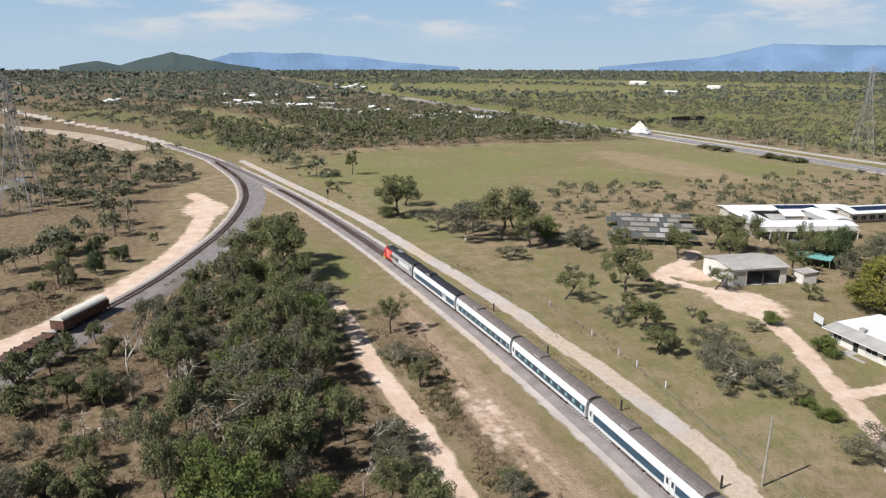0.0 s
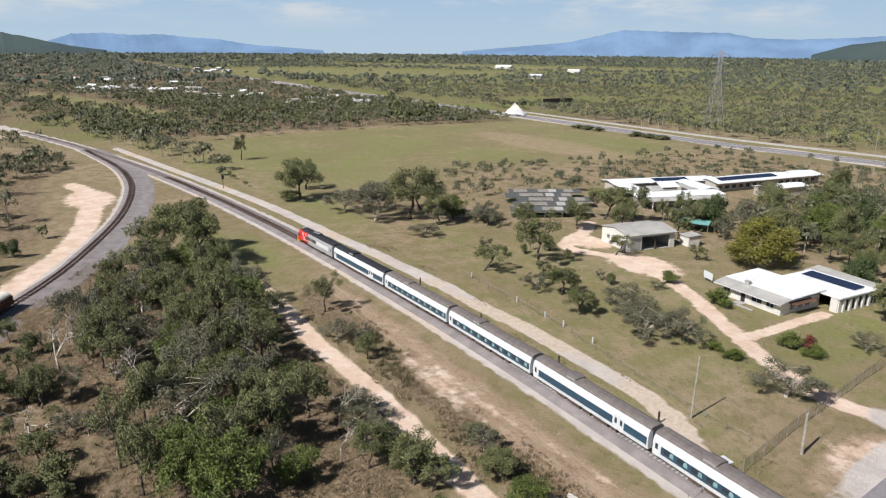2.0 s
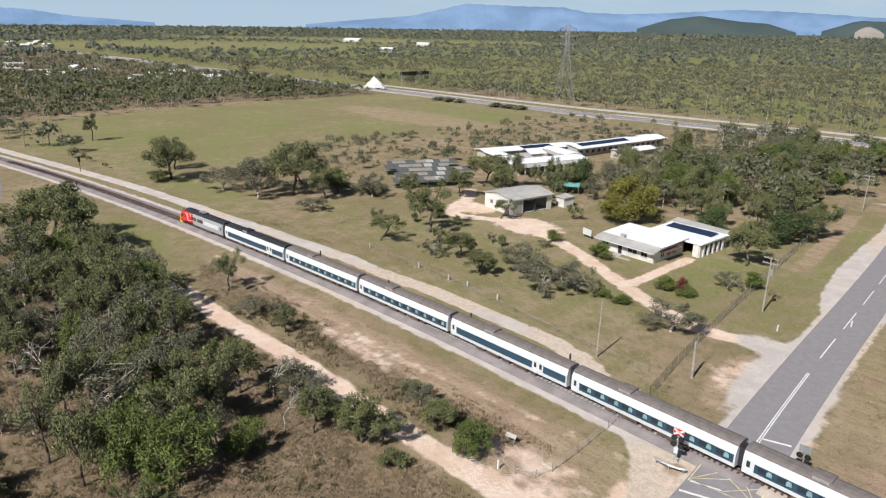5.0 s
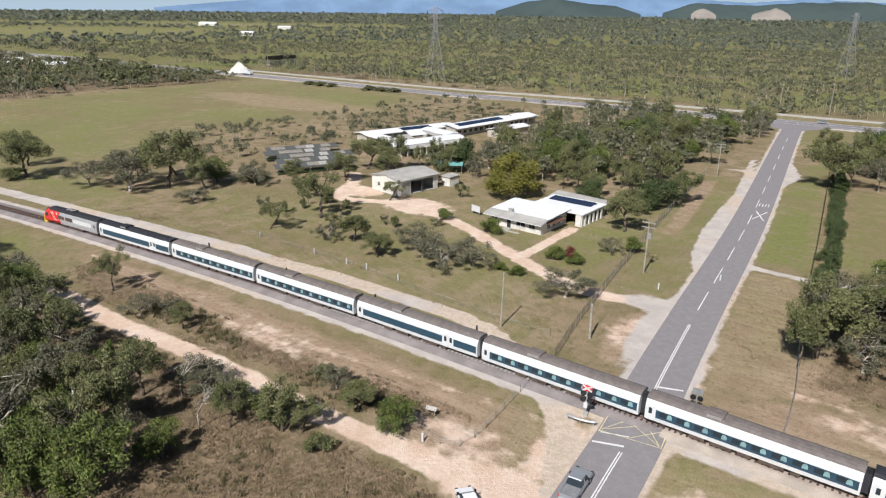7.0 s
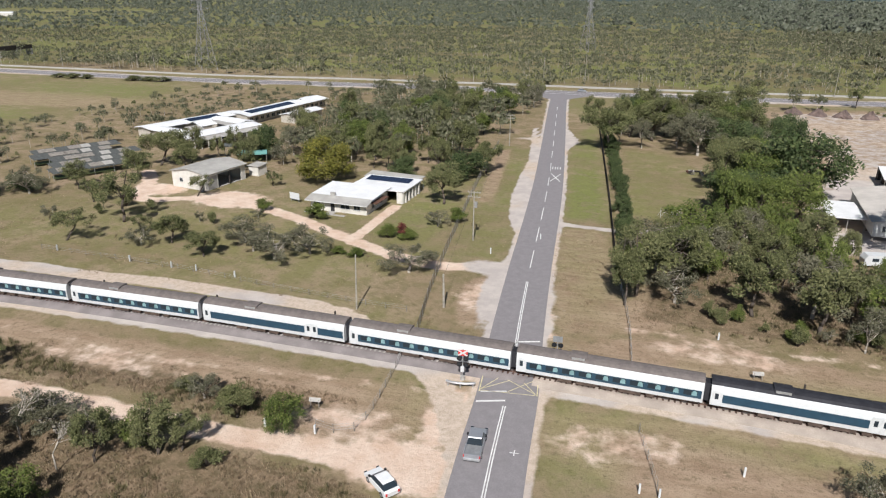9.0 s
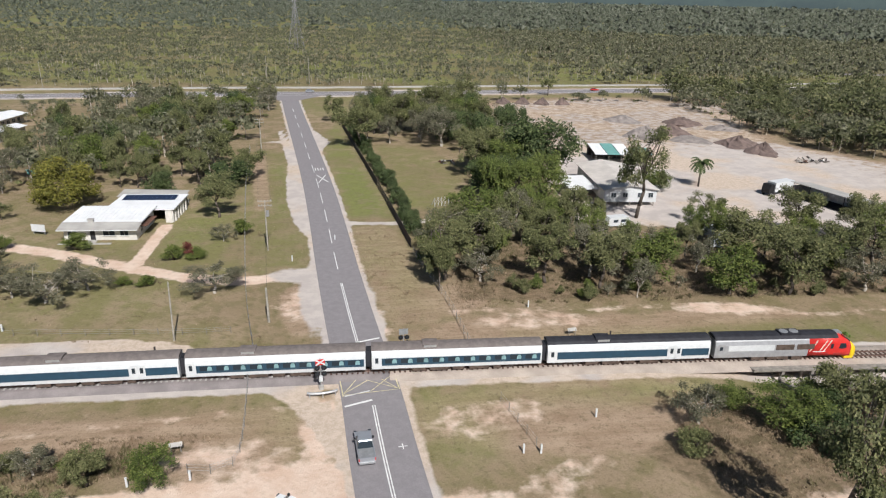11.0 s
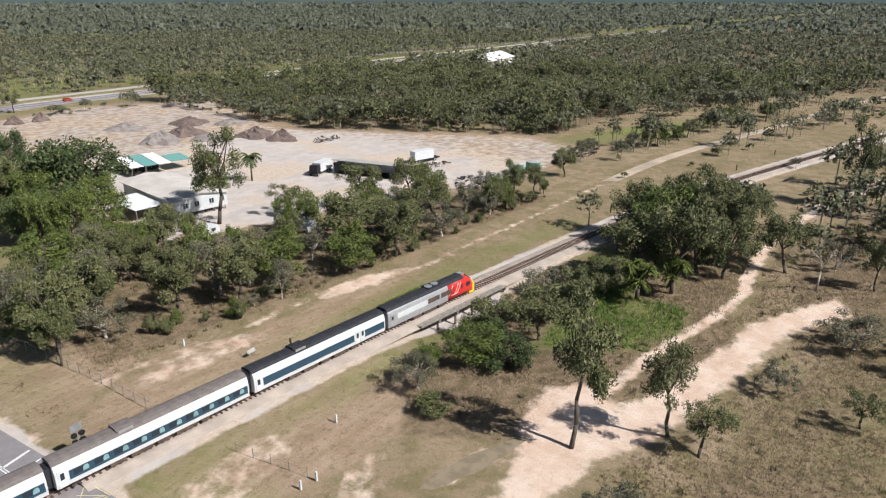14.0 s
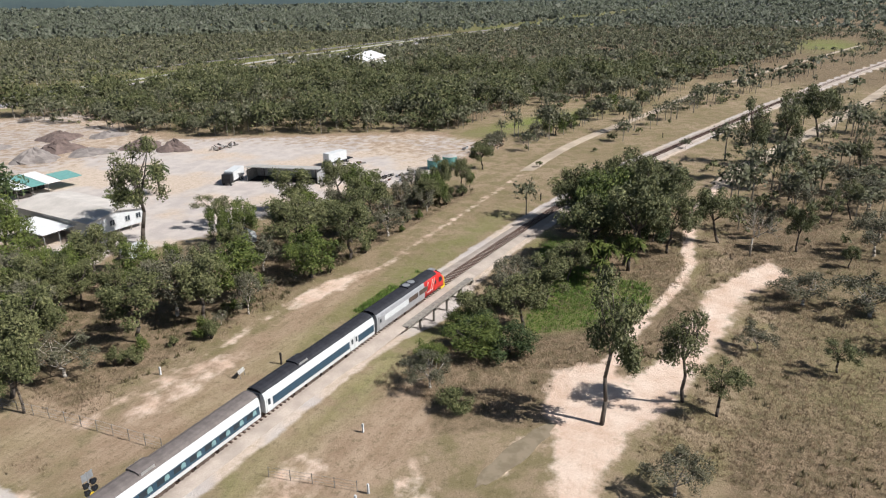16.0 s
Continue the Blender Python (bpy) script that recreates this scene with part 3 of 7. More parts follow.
for s in (-6.0, 6.0, 0.0):
    d = np.gradient(HIGHWAY, axis=0)
    d /= np.linalg.norm(d, axis=1)[:, None]
    edge = HIGHWAY + np.stack([-d[:, 1], d[:, 0]], 1) * s
    part("road_line", sweep(edge, [(-0.18, 0.24), (0.18, 0.24)]).data("road_line", LINE), highway)
# pale concrete edge beyond the highway
solid("dirt_track", sweep(NORTH_LINE, [(-9, -0.02), (-8, 0.12), (8, 0.12), (9, -0.02)]), DIRT, "pale dirt formation beside the far railway", "track", kind="structure")
solid("dirt_track", sweep(DIRT_NE[DIRT_NE[:, 0] > 150], [(-1.9, -0.02), (-1.6, 0.04), (1.6, 0.04), (1.9, -0.02)]), DIRT, "pale dirt service track beside the railway", "track", kind="structure")
solid("dirt_track", sweep(DIRT_SE[DIRT_SE[:, 0] > 159], [(-2.6, -0.02), (-2.2, 0.04), (2.2, 0.04), (2.6, -0.02)]), DIRT, "pale sandy track through scrub", "track", kind="structure")
junction = Mesh().prism([(-32.5, 244), (-48, 261.5), (-12, 263), (-23.5, 244)], 0.02, 0.1, "z")
part("junction_apron", junction.data("junction_apron", ASPHALT), road, "flared asphalt junction")
d = np.gradient(HIGHWAY, axis=0)
d /= np.linalg.norm(d, axis=1)[:, None]
far_side = HIGHWAY + np.stack([-d[:, 1], d[:, 0]], 1) * 21
solid("barrier_trim", sweep(far_side[(far_side[:, 0] > -420) & (far_side[:, 0] < 700)], [(-1.2, 0), (-1.2, 0.7), (1.2, 0.7), (1.2, 0)]), CONCRETE, "long pale concrete edge beside the highway", "kerb", kind="structure")

# ---- railway ----
near = TRACK[(TRACK[:, 0] > -420) & (TRACK[:, 0] < 760)]
SANDY_BALLAST = plain("sandy_ballast", (0.44, 0.37, 0.315), 0.95, vary=0.2, scale=0.35, grain=6, relief=0.5)
BED = [(-3.3, -0.1), (-1.5, 0.28), (1.5, 0.28), (3.3, -0.1)]
solid("ballast_bed", sweep(near[near[:, 0] < 8][::2], BED), BALLAST, "grey crushed-stone ballast bed under the main line", "railway", kind="structure")
solid("ballast_bed", sweep(near[near[:, 0] > 6.5][::2], [(u, w - 0.004) for u, w in BED]), SANDY_BALLAST, "pale sandy ballast bed east of the crossing", "railway", kind="structure")


def rails(line, owner, base):
    for s in (-0.55, 0.55):
        part("rail", sweep(line + offset(line, s), [(-0.07, base), (-0.02, base + 0.05), (-0.035, base + 0.16), (0.035, base + 0.16), (0.02, base + 0.05), (0.07, base)]).data("rail", RAIL), owner, "brown steel rail")


def offset(line, s):
    dd = np.gradient(line, axis=0)
    dd /= np.linalg.norm(dd, axis=1)[:, None]
    return np.stack([-dd[:, 1], dd[:, 0]], 1) * s


railway = thing("railway_track", "single narrow-gauge track on dark sleepers", "railway", kind="structure")
rails(near[::2], railway, 0.36)
siding = thing("siding_track", "curved rusty siding track on grey ballast", "railway", kind="structure")
part("ballast", sweep(SIDING, [(-8.0, -0.1), (-6.5, 0.08), (-3.0, 0.1), (-1.5, 0.25), (1.5, 0.25), (2.8, -0.1)]).data("ballast", BALLAST), siding)
rails(SIDING, siding, 0.33)


def track_at(x):
    """Pose on the main line at an easting, x along the rails."""
    i = int(np.searchsorted(TRACK[:, 0], x))
    a, b = TRACK[i - 1], TRACK[i]
    k = (x - a[0]) / (b[0] - a[0])
    p, dd = a + (b - a) * k, TRACK[min(i + 3, len(TRACK) - 1)] - TRACK[i - 4]
    return Vector((p[0], p[1], 0)), math.atan2(dd[1], dd[0])


# ---- still water ----
def water(name, label, x, y, rx, ry, turn, z):
    m, nt, p = material(name + "_surface", 0.08, 0, 0.6)
    nt.links.new(mix(nt, ramp(nt, noise_node(nt, 0.6), 0.4, 0.6), (0.22, 0.175, 0.115), (0.28, 0.225, 0.155)), p.inputs["Base Color"])
    me, k = Mesh(), 22
    ring = [(rx * math.cos(6.2832 * i / k) * (1 + 0.12 * math.sin(3.1 * i)), ry * math.sin(6.2832 * i / k) * (1 + 0.15 * math.cos(2.3 * i))) for i in range(k)]
    me.prism(ring, -0.05, 0.0, "z")
    solid(name, me, m, label, "water", pose(x, y, z, 0, 0, turn), "structure")


water("pond_water", "still grey pond in scrub", -288, -124, 16, 6, 0, 0.06)
water("puddle_water", "shallow muddy puddle beside the sandy track", 35.2, -29.8, 7.0, 1.25, -14, 0.05)

# ---- trees ----
def leaves(rng, centres, radii, count, size, droop=0.9, flat=1.15):
    """Small leaf sheets round clump centres."""
    pick = rng.choice(len(centres), count, p=np.array(radii) ** 2 / np.sum(np.array(radii) ** 2))
    d = rng.normal(size=(count, 3))
    d /= np.linalg.norm(d, axis=1)[:, None]
    r = (0.2 + 0.8 * rng.random(count) ** 0.6) * np.array(radii)[pick]
    c = np.array(centres)[pick] + d * r[:, None] * np.array([1, 1, flat])
    a = rng.normal(size=(count, 3))
    a[:, 2] -= droop
    a /= np.linalg.norm(a, axis=1)[:, None]
    b = np.cross(a, d + 0.6 * rng.normal(size=(count, 3)))
    b /= np.linalg.norm(b, axis=1)[:, None] + 1e-6
    s = size * (0.6 + 0.8 * rng.random(count))[:, None]
    a, b = a * s, b * s * 0.6
    return np.stack([c - a, c + b, c + a * 0.8 - b * 0.7], 1)


def gum_meshes(seed, leaf_count, leaf, spread=1.0, clumps=13, bare=0.35, fork=0.35, dense=1.0, mat=GUM, bark=BARK):
    """A tree 10 m high and about 8 m wide: trunk with limbs, and a crown of clumps."""
    rng = np.random.default_rng(seed)
    wood = Mesh()
    lean = rng.normal(size=2) * 0.35
    pts, z = [(0, 0, -0.3)], 0
    for k in range(3):
        z += 10 * fork / 3
        pts.append((lean[0] * z / 3 + rng.normal() * 0.12, lean[1] * z / 3 + rng.normal() * 0.12, z))
    rad = 0.24
    for a, b in zip(pts[:-1], pts[1:]):
        wood.bar(a, b, rad, rad * 0.85, 7)
        rad *= 0.85
    top = np.array(pts[-1])
    centres, radii = [], []
    arms = []
    for k in range(5):
        ang = 6.283 * (k + rng.random() * 0.7) / 5
        reach = (1.2 + rng.random() * 1.3) * spread
        tip = top + np.array([math.cos(ang) * reach, math.sin(ang) * reach, (2.0 + rng.random() * 3.2)])
        mid = top + (tip - top) * 0.5 + rng.normal(size=3) * 0.25
        wood.bar(top, mid, rad * 0.75, rad * 0.5, 5).bar(mid, tip, rad * 0.5, rad * 0.22, 5)
        arms.append((mid, tip))
    for k in range(int(clumps * 1.5)):
        mid, tip = arms[k % 5]
        ang = rng.random() * 6.283
        rr = (1.2 + 2.4 * rng.random()) * spread
        c = np.array([math.cos(ang) * rr + top[0], math.sin(ang) * rr + top[1], 10 * bare + (10 * (1 - bare) - 1.2) * (0.15 + 0.85 * rng.random()) * (1 - 0.3 * rr / 3.6)])
        wood.bar(mid if rng.random() < 0.5 else tip, c, rad * 0.26, rad * 0.1, 4)
        centres.append(c)
        radii.append((0.62 + 0.62 * rng.random()) * dense)
    for mid, tip in arms:
        centres.append(tip + np.array([0, 0, 0.3]))
        radii.append(1.1 * dense)
    return wood.data("trunk", bark, True), quads_mesh("crown", leaves(rng, centres, radii, int(leaf_count * 2.6), leaf * 0.6), mat, 3)


def bush_meshes(seed, leaf_count, leaf, mat):
    """A low spreading bush, 10 m high by 10 m wide before scaling."""
    rng = np.random.default_rng(seed)
    wood, centres, radii = Mesh(), [], []
    for k in range(16):
        ang, rr = rng.random() * 6.283, 3.4 * rng.random() ** 0.6
        c = np.array([math.cos(ang) * rr, math.sin(ang) * rr, 2.2 + (6.0 - rr * 0.9) * rng.random()])
        wood.bar((0, 0, -0.3), c, 0.2, 0.05, 5)
        centres.append(c)
        radii.append(1.5 + 0.9 * rng.random())
    return wood.data("trunk", BARK, True), quads_mesh("crown", leaves(rng, centres, radii, int(leaf_count * 2.4), leaf * 0.62, 0.2, 0.9), mat, 3)


def bare_meshes(seed):
    """A dead or leafless tree."""
    rng = np.random.default_rng(seed)
    wood = Mesh()

    def grow(p, d, length, r, depth):
        q = p + d * length
        wood.bar(p, q, r, r * 0.65, 5)
        if depth:
            for _ in range(3 if depth > 1 else 2):
                e = d + rng.normal(size=3) * 0.5
                e[2] += 0.15
                grow(q, e / np.linalg.norm(e), length * (0.55 + 0.25 * rng.random()), r * 0.6, depth - 1)

    grow(np.array([0, 0, -0.2]), np.array([0.05, 0.02, 1.0]), 3.6, 0.2, 4)
    return wood.data("trunk", PALE_BARK, True), None


def palm_meshes(seed, fronds=18, trunk=6.5, mat=GREEN):
    rng = np.random.default_rng(seed)
    wood, q = Mesh(), []
    wood.bar((0, 0, -0.2), (0.1, 0, trunk), 0.3, 0.2, 8)
    for k in range(fronds):
        ang, up = 6.283 * k / fronds + rng.random() * 0.2, 0.1 + 1.0 * rng.random()
        p = np.array([0.1, 0, trunk])
        d = np.array([math.cos(ang) * math.cos(up), math.sin(ang) * math.cos(up), math.sin(up)])
        for s in range(7):
            d[2] -= 0.26
            d /= np.linalg.norm(d)
            n = p + d * 0.55
            side = np.cross(d, [0, 0, 1])
            side /= np.linalg.norm(side)
            for sg in (-1, 1):
                e = side * sg * (0.75 - 0.06 * s) + np.array([0, 0, -0.35])
                q.append([p, p + e + d * 0.25, n + e, n])
            p = n
    return wood.data("trunk", BARK, True), quads_mesh("crown", np.array(q), mat)


def pandanus_meshes(seed):
    """A forked trunk with a head of long drooping strap leaves on each fork."""
    rng = np.random.default_rng(seed)
    wood, q = Mesh(), []
    wood.bar((0, 0, -0.3), (0, 0, 2.6), 0.3, 0.24, 7)
    for k in range(9):
        ang, reach = 6.283 * k / 9 + rng.random() * 0.4, 0.5 + 1.5 * rng.random()
        tip = np.array([math.cos(ang) * reach, math.sin(ang) * reach, 3.6 + 3.2 * rng.random()])
        wood.bar((0, 0, 2.4), tip, 0.16, 0.1, 5)
        for j in range(34):
            a, up = rng.random() * 6.283, rng.uniform(-0.4, 1.3)
            d = np.array([math.cos(a) * math.cos(up), math.sin(a) * math.cos(up), math.sin(up)])
            side = np.array([-math.sin(a), math.cos(a), 0]) * 0.09
            p, m = tip, tip + d * 0.8
            e = m + (d + np.array([0, 0, -1.1])) * rng.uniform(0.6, 0.95)
            q += [[p - side, p + side, m + side, m - side], [m - side, m + side, e + side * 0.3, e - side * 0.3]]
    return wood.data("trunk", BARK, True), quads_mesh("crown", np.array(q), GREEN)


KINDS = {
    "gum": [gum_meshes(s, 2300, 0.30) for s in (1, 2, 3, 4)],
    "open_gum": [gum_meshes(s, 1300, 0.30, 1.05, 11, 0.4, 0.4, 0.85) for s in (11, 12, 13)],
    "tall_gum": [gum_meshes(s, 1900, 0.26, 0.72, 13, 0.42, 0.5, 0.85, bark=BARK) for s in (21, 22)],
    "grey": [gum_meshes(s, 1700, 0.28, 1.1, 14, 0.2, 0.2, 0.95, GREY_LEAF, PALE_BARK) for s in (31, 32, 33)],
    "green": [gum_meshes(s, 2300, 0.32, 0.95, 16, 0.12, 0.2, 1.15, GREEN) for s in (41, 42, 43)],
    "dark": [gum_meshes(s, 2400, 0.36, 1.0, 18, 0.1, 0.2, 1.25, DARK_LEAF) for s in (51, 52)],
    "yellow": [gum_meshes(61, 3200, 0.36, 1.15, 20, 0.15, 0.2, 1.2, YELLOW)],
    "bush": [bush_meshes(s, 1300, 0.5, GUM) for s in (71, 72)],
    "green_bush": [bush_meshes(s, 1300, 0.55, GREEN) for s in (81, 82)],
    "red_bush": [bush_meshes(91, 900, 0.6, RED_LEAF)],
    "bare": [bare_meshes(s) for s in (5, 6)],
    "palm": [palm_meshes(7, 26, 6.5, DARK_LEAF)],
    "pandanus": [pandanus_meshes(s) for s in (8, 9)],
}
TREE_WORDS = {
    "gum": ("gum_tree", "grey-green gum tree with an open leafy crown", "tree"),
    "open_gum": ("gum_tree", "sparse gum tree with gaps in its crown", "tree"),
    "tall_gum": ("gum_tree", "tall slender gum tree with a high crown", "tree"),
    "grey": ("paperbark_tree", "dull grey-green tree with pale bark", "tree"),
    "green": ("shade_tree", "bright green leafy tree in dry grass", "tree"),
    "dark": ("shade_tree", "dense dark green spreading tree", "tree"),
    "yellow": ("flowering_tree", "broad yellow-green tree on the lawn", "tree"),
    "bush": ("bush", "dull olive bush in dry grass", "bush"),
    "green_bush": ("bush", "bright green rounded garden bush", "bush"),
    "red_bush": ("bush", "dark red leafy garden shrub", "bush"),
    "bare": ("dead_tree", "leafless pale grey tree in dry grass", "tree"),
    "palm": ("palm_tree", "palm with drooping green fronds on bare ground", "tree"),
    "pandanus": ("pandanus_tree", "squat tree with tufts of long drooping leaves", "tree"),
}
tree_rng = random.Random(5)
PLANTED = []


def tree(kind, x, y, h, w, turn=None):
    trunk, crown = KINDS[kind][tree_rng.randrange(len(KINDS[kind]))]
    name, label, cat = TREE_WORDS[kind]
    ob = thing(name, label, cat, pose(x, y, ground_z(x, y), 0, 0, tree_rng.uniform(0, 360) if turn is None else turn))
    w, h = w * 1.13, h * 1.03
    wide = 10.0 if "bush" in kind else (8.2 if kind not in ("palm", "pandanus") else 6.0)
    ob.scale = (w / wide, w / wide, h / (10.0 if kind not in ("palm", "pandanus") else 7.5))
    part("trunk", trunk, ob)
    if crown:
        part("crown", crown, ob)
    PLANTED.append((x, y, w))
    return ob


def grove(rows):
    for kind, x, y, h, w in rows:
        tree(kind, x, y, h, w)


# homestead lawn and garden
grove([("open_gum", -89.8, 21.5, 6.5, 8), ("open_gum", -87.2, 34.3, 12, 11), ("grey", -121, 23, 4.3, 7.5), ("gum", -69, 26.5, 6.1, 7.5), ("gum", -59, 22.6, 4.9, 7), ("grey", -56, 31.5, 5.6, 9),
       ("grey", -46, 25.6, 7.4, 9.5), ("grey", -41, 30, 6.4, 8)])
grove([("open_gum", -84.7, 55.9, 5.4, 5.8), ("gum", -87.9, 80.6, 8.4, 7.6), ("yellow", -63.4, 80.4, 12, 13.5), ("grey", -20.4, 27.5, 6.0, 9.2), ("green_bush", -30.6, 43.3, 3.2, 4.2), ("green_bush", -26.6, 43.4, 2.6, 4.0),
       ("red_bush", -28.4, 45.4, 3.0, 3.0), ("gum", -27.1, 69, 9.8, 10), ("grey", -23.4, 53, 3.8, 4.6), ("green_bush", -20.6, 57.2, 3.4, 5)])
grove([("dark", -28.7, 94.4, 7.6, 11), ("green_bush", -49.6, 49.5, 3.9, 5.2), ("green_bush", -32, 31, 2.0, 3.6), ("green_bush", -64.2, 51.4, 2.8, 4.6), ("open_gum", -72.2, 69.6, 4, 4.6), ("gum", -25, 100, 9, 9),
       ("dark", -30, 88, 5, 7), ("grey", -62, 46, 2.4, 3), ("green_bush", -36, 31.5, 1.8, 3.0), ("grey", -52, 28, 5.2, 6), ("open_gum", -79, 30, 4.2, 4.5), ("grey", -74, 24, 4.2, 6)])
# between the homestead and the paddock
grove([("gum", -113.2, 78.5, 11, 13), ("gum", -140.4, 29.3, 15.5, 17), ("grey", -143, 19.4, 12, 13), ("grey", -152, 25, 11, 12), ("green", -134, 40, 8, 9), ("grey", -156.7, 16, 8, 12), ("gum", -180, 10, 13, 14), ("gum", -130, 33, 10, 10),
       ("dark", -128, 47, 5, 8), ("gum", -195, 17.3, 10, 10), ("bush", -181, 6.5, 4, 9), ("tall_gum", -269.7, 14.1, 10, 8), ("gum", -150, 38, 9, 10)])
# along the dirt tracks west of the crossing
grove([("open_gum", -83.2, -18.3, 7.5, 6.2), ("grey", -70.3, -21, 4, 5.5), ("grey", -67.8, -17.5, 3.4, 3.6), ("gum", -28, -28.5, 6.5, 6), ("grey", -42.1, -28.4, 4.8, 7), ("green", -17.7, -20.5, 5, 4.8), ("grey", -30, -17.8, 3.8, 4.8), ("gum", -24, -20, 4, 5),
       ("gum", -136.7, -34.6, 14.5, 14), ("gum", -122.1, -32.1, 14, 13), ("gum", -130, -38, 12, 12), ("bare", -78, -62, 8, 8), ("bare", -66, -52, 7, 7), ("bare", -60, -66, 6, 6)])
# trees east of the road
grove([("gum", 4.6, 142.5, 15, 15), ("gum", 16.5, 161, 15, 15), ("grey", 30.3, 141.6, 15, 16), ("gum", 38, 110, 13, 16), ("dark", 52, 97, 18.5, 19), ("green", 27, 52.2, 11, 13), ("gum", 35.5, 27.7, 10.5, 10), ("green", 17.2, 37.1, 7.5, 8.5),
       ("grey", 24.2, 28.6, 7.5, 8), ("gum", 44.2, 24.6, 11, 10), ("tall_gum", 65.9, 63.1, 19, 14), ("palm", 93.2, 88.7, 7.2, 4.8)])
grove([("open_gum", 80, 56, 7.4, 9.4), ("gum", 74.6, 27.3, 12.5, 14), ("green", 54, 26.3, 11, 10.5), ("gum", 94, 47.6, 10.5, 11), ("gum", 83.4, 24, 10.6, 12), ("gum", 97.6, 28.3, 11, 10), ("gum", -5.9, 190, 9.7, 9), ("green", 65.6, 20.5, 10, 10.5),
       ("grey", 90, 19.8, 9, 9), ("grey", 20.8, 43, 11, 12), ("dark", 48, 62, 5, 8), ("green", 80, 86, 6, 9)])
# creek and scrub south-east of the crossing
grove([("tall_gum", 44.2, -36.5, 16.5, 9), ("tall_gum", 53, -44, 11.5, 7.5), ("pandanus", 87, -24.7, 7.5, 7), ("gum", 94, -27, 18, 11), ("grey", 72.8, -14.1, 10.5, 8.5), ("green", 53.2, -16.6, 6, 8.6), ("tall_gum", 167, -43, 19, 10), ("tall_gum", 187, -48.7, 18.5, 11),
       ("gum", 229.8, -58.5, 20, 13), ("grey", 42.8, -15.2, 5.4, 6), ("gum", 113.8, -41, 11.5, 9.5), ("pandanus", 92, -28.5, 7, 6.5), ("gum", 84.5, -20, 8, 7)])
grove([("bare", 108.6, -47, 10, 8), ("grey", 89.3, -56.2, 5.8, 9), ("grey", 89.2, -65.3, 8, 10), ("open_gum", 51.4, -48, 6.6, 6), ("grey", 35.8, -46, 6, 6), ("open_gum", 68.5, -60.5, 5, 5), ("grey", 70.6, -51, 5.2, 4.5), ("gum", 120, -30, 13, 10),
       ("green", 60, -11, 4.5, 5), ("gum", 104, -33, 12, 9), ("gum", 135, -28, 11, 9), ("grey", 80, -11.5, 6, 6)])


# scrub beside the dirt track south of the railway
grove([("gum", -33.5, -31.5, 6.5, 5), ("grey", -36, -29.5, 5.5, 5), ("gum", -48, -33.9, 8, 6), ("green", -34.5, -39.8, 5, 5), ("grey", -38.5, -41.6, 6, 5), ("bush", -22, -28.5, 2.4, 3.5), ("bare", -36, -34, 6, 4), ("bare", -44, -31, 7, 5),
       ("gum", -26, -27.4, 4.5, 4.5), ("green", -30.5, -28, 5, 4), ("grey", -45, -27.6, 4.5, 5), ("bush", -38, -27, 2.2, 4), ("gum", -61, -19.5, 4, 4), ("bush", -33, -17, 2.4, 3.4), ("green_bush", -26.3, -17.4, 2.6, 3)])


# groves of smaller trees, sown by density
def sow(count, inside, kinds, hlo, hhi, gap, seed):
    rng, made, tries = random.Random(seed), 0, 0
    x0, x1 = min(p[0] for p in inside), max(p[0] for p in inside)
    y0, y1 = min(p[1] for p in inside), max(p[1] for p in inside)
    while made < count and tries < count * 40:
        tries += 1
        x, y = rng.uniform(x0, x1), rng.uniform(y0, y1)
        if patch(inside, 0.5, np.array([x]), np.array([y]))[0] < 0.5:
            continue
        h = rng.uniform(hlo, hhi)
        w = h * rng.uniform(0.55, 0.95)
        i, j = np.clip(np.searchsorted(GX, x), 0, n0 - 1), np.clip(np.searchsorted(GY, y), 0, n1 - 1)
        if sand[i, j] > 0.4 or (54 < x < 92 and 47 < y < 72) or gravel[i, j] > 0.3 or any((x - a) ** 2 + (y - b) ** 2 < (gap * (w + c) / 2) ** 2 for a, b, c in PLANTED):
            continue
        tree(rng.choice(kinds), x, y, h, w)
        made += 1


THICKET = [(-130, -30), (-100, -28), (-68, -30.5), (-54, -34), (-40, -41), (-30, -51), (-45, -58), (-75, -57), (-95, -60), (-125, -46)]
sow(84, THICKET, ["green", "gum", "grey", "green", "gum", "open_gum", "gum", "grey"], 5, 11.5, 0.6, 2)
sow(60, THICKET, ["bush", "green_bush", "bush", "grey"], 1.6, 3.6, 0.35, 41)
sow(30, [(-90, -64), (-30, -54), (-22, -48), (-24, -70), (-60, -86), (-90, -76)], ["grey", "gum", "bush", "open_gum"], 3, 7.5, 0.7, 3)
sow(38, [(16, 22), (20, 50), (48, 58), (100, 44), (130, 32), (128, 20), (60, 19)], ["gum", "green", "grey", "gum"], 6, 12, 0.45, 4)
sow(20, [(-3, 205), (2, 150), (36, 150), (44, 120), (50, 130), (58, 170), (50, 225)], ["gum", "grey", "gum", "dark"], 9, 15, 0.7, 5)
sow(34, [(95, -45), (150, -40), (240, -75), (240, -120), (110, -95), (60, -85), (70, -62)], ["grey", "open_gum", "gum", "grey"], 4, 10, 0.9, 6)
sow(46, [(-34, 104), (-33, 240), (-62, 238), (-100, 170), (-98, 104)], ["gum", "gum", "grey", "dark", "green"], 8, 13, 0.6, 7)
sow(16, [(8, 150), (30, 140), (42, 112), (40, 84), (50, 76), (62, 104), (60, 160), (40, 200), (6, 192)], ["gum", "green", "gum", "dark"], 9, 15, 0.5, 31)
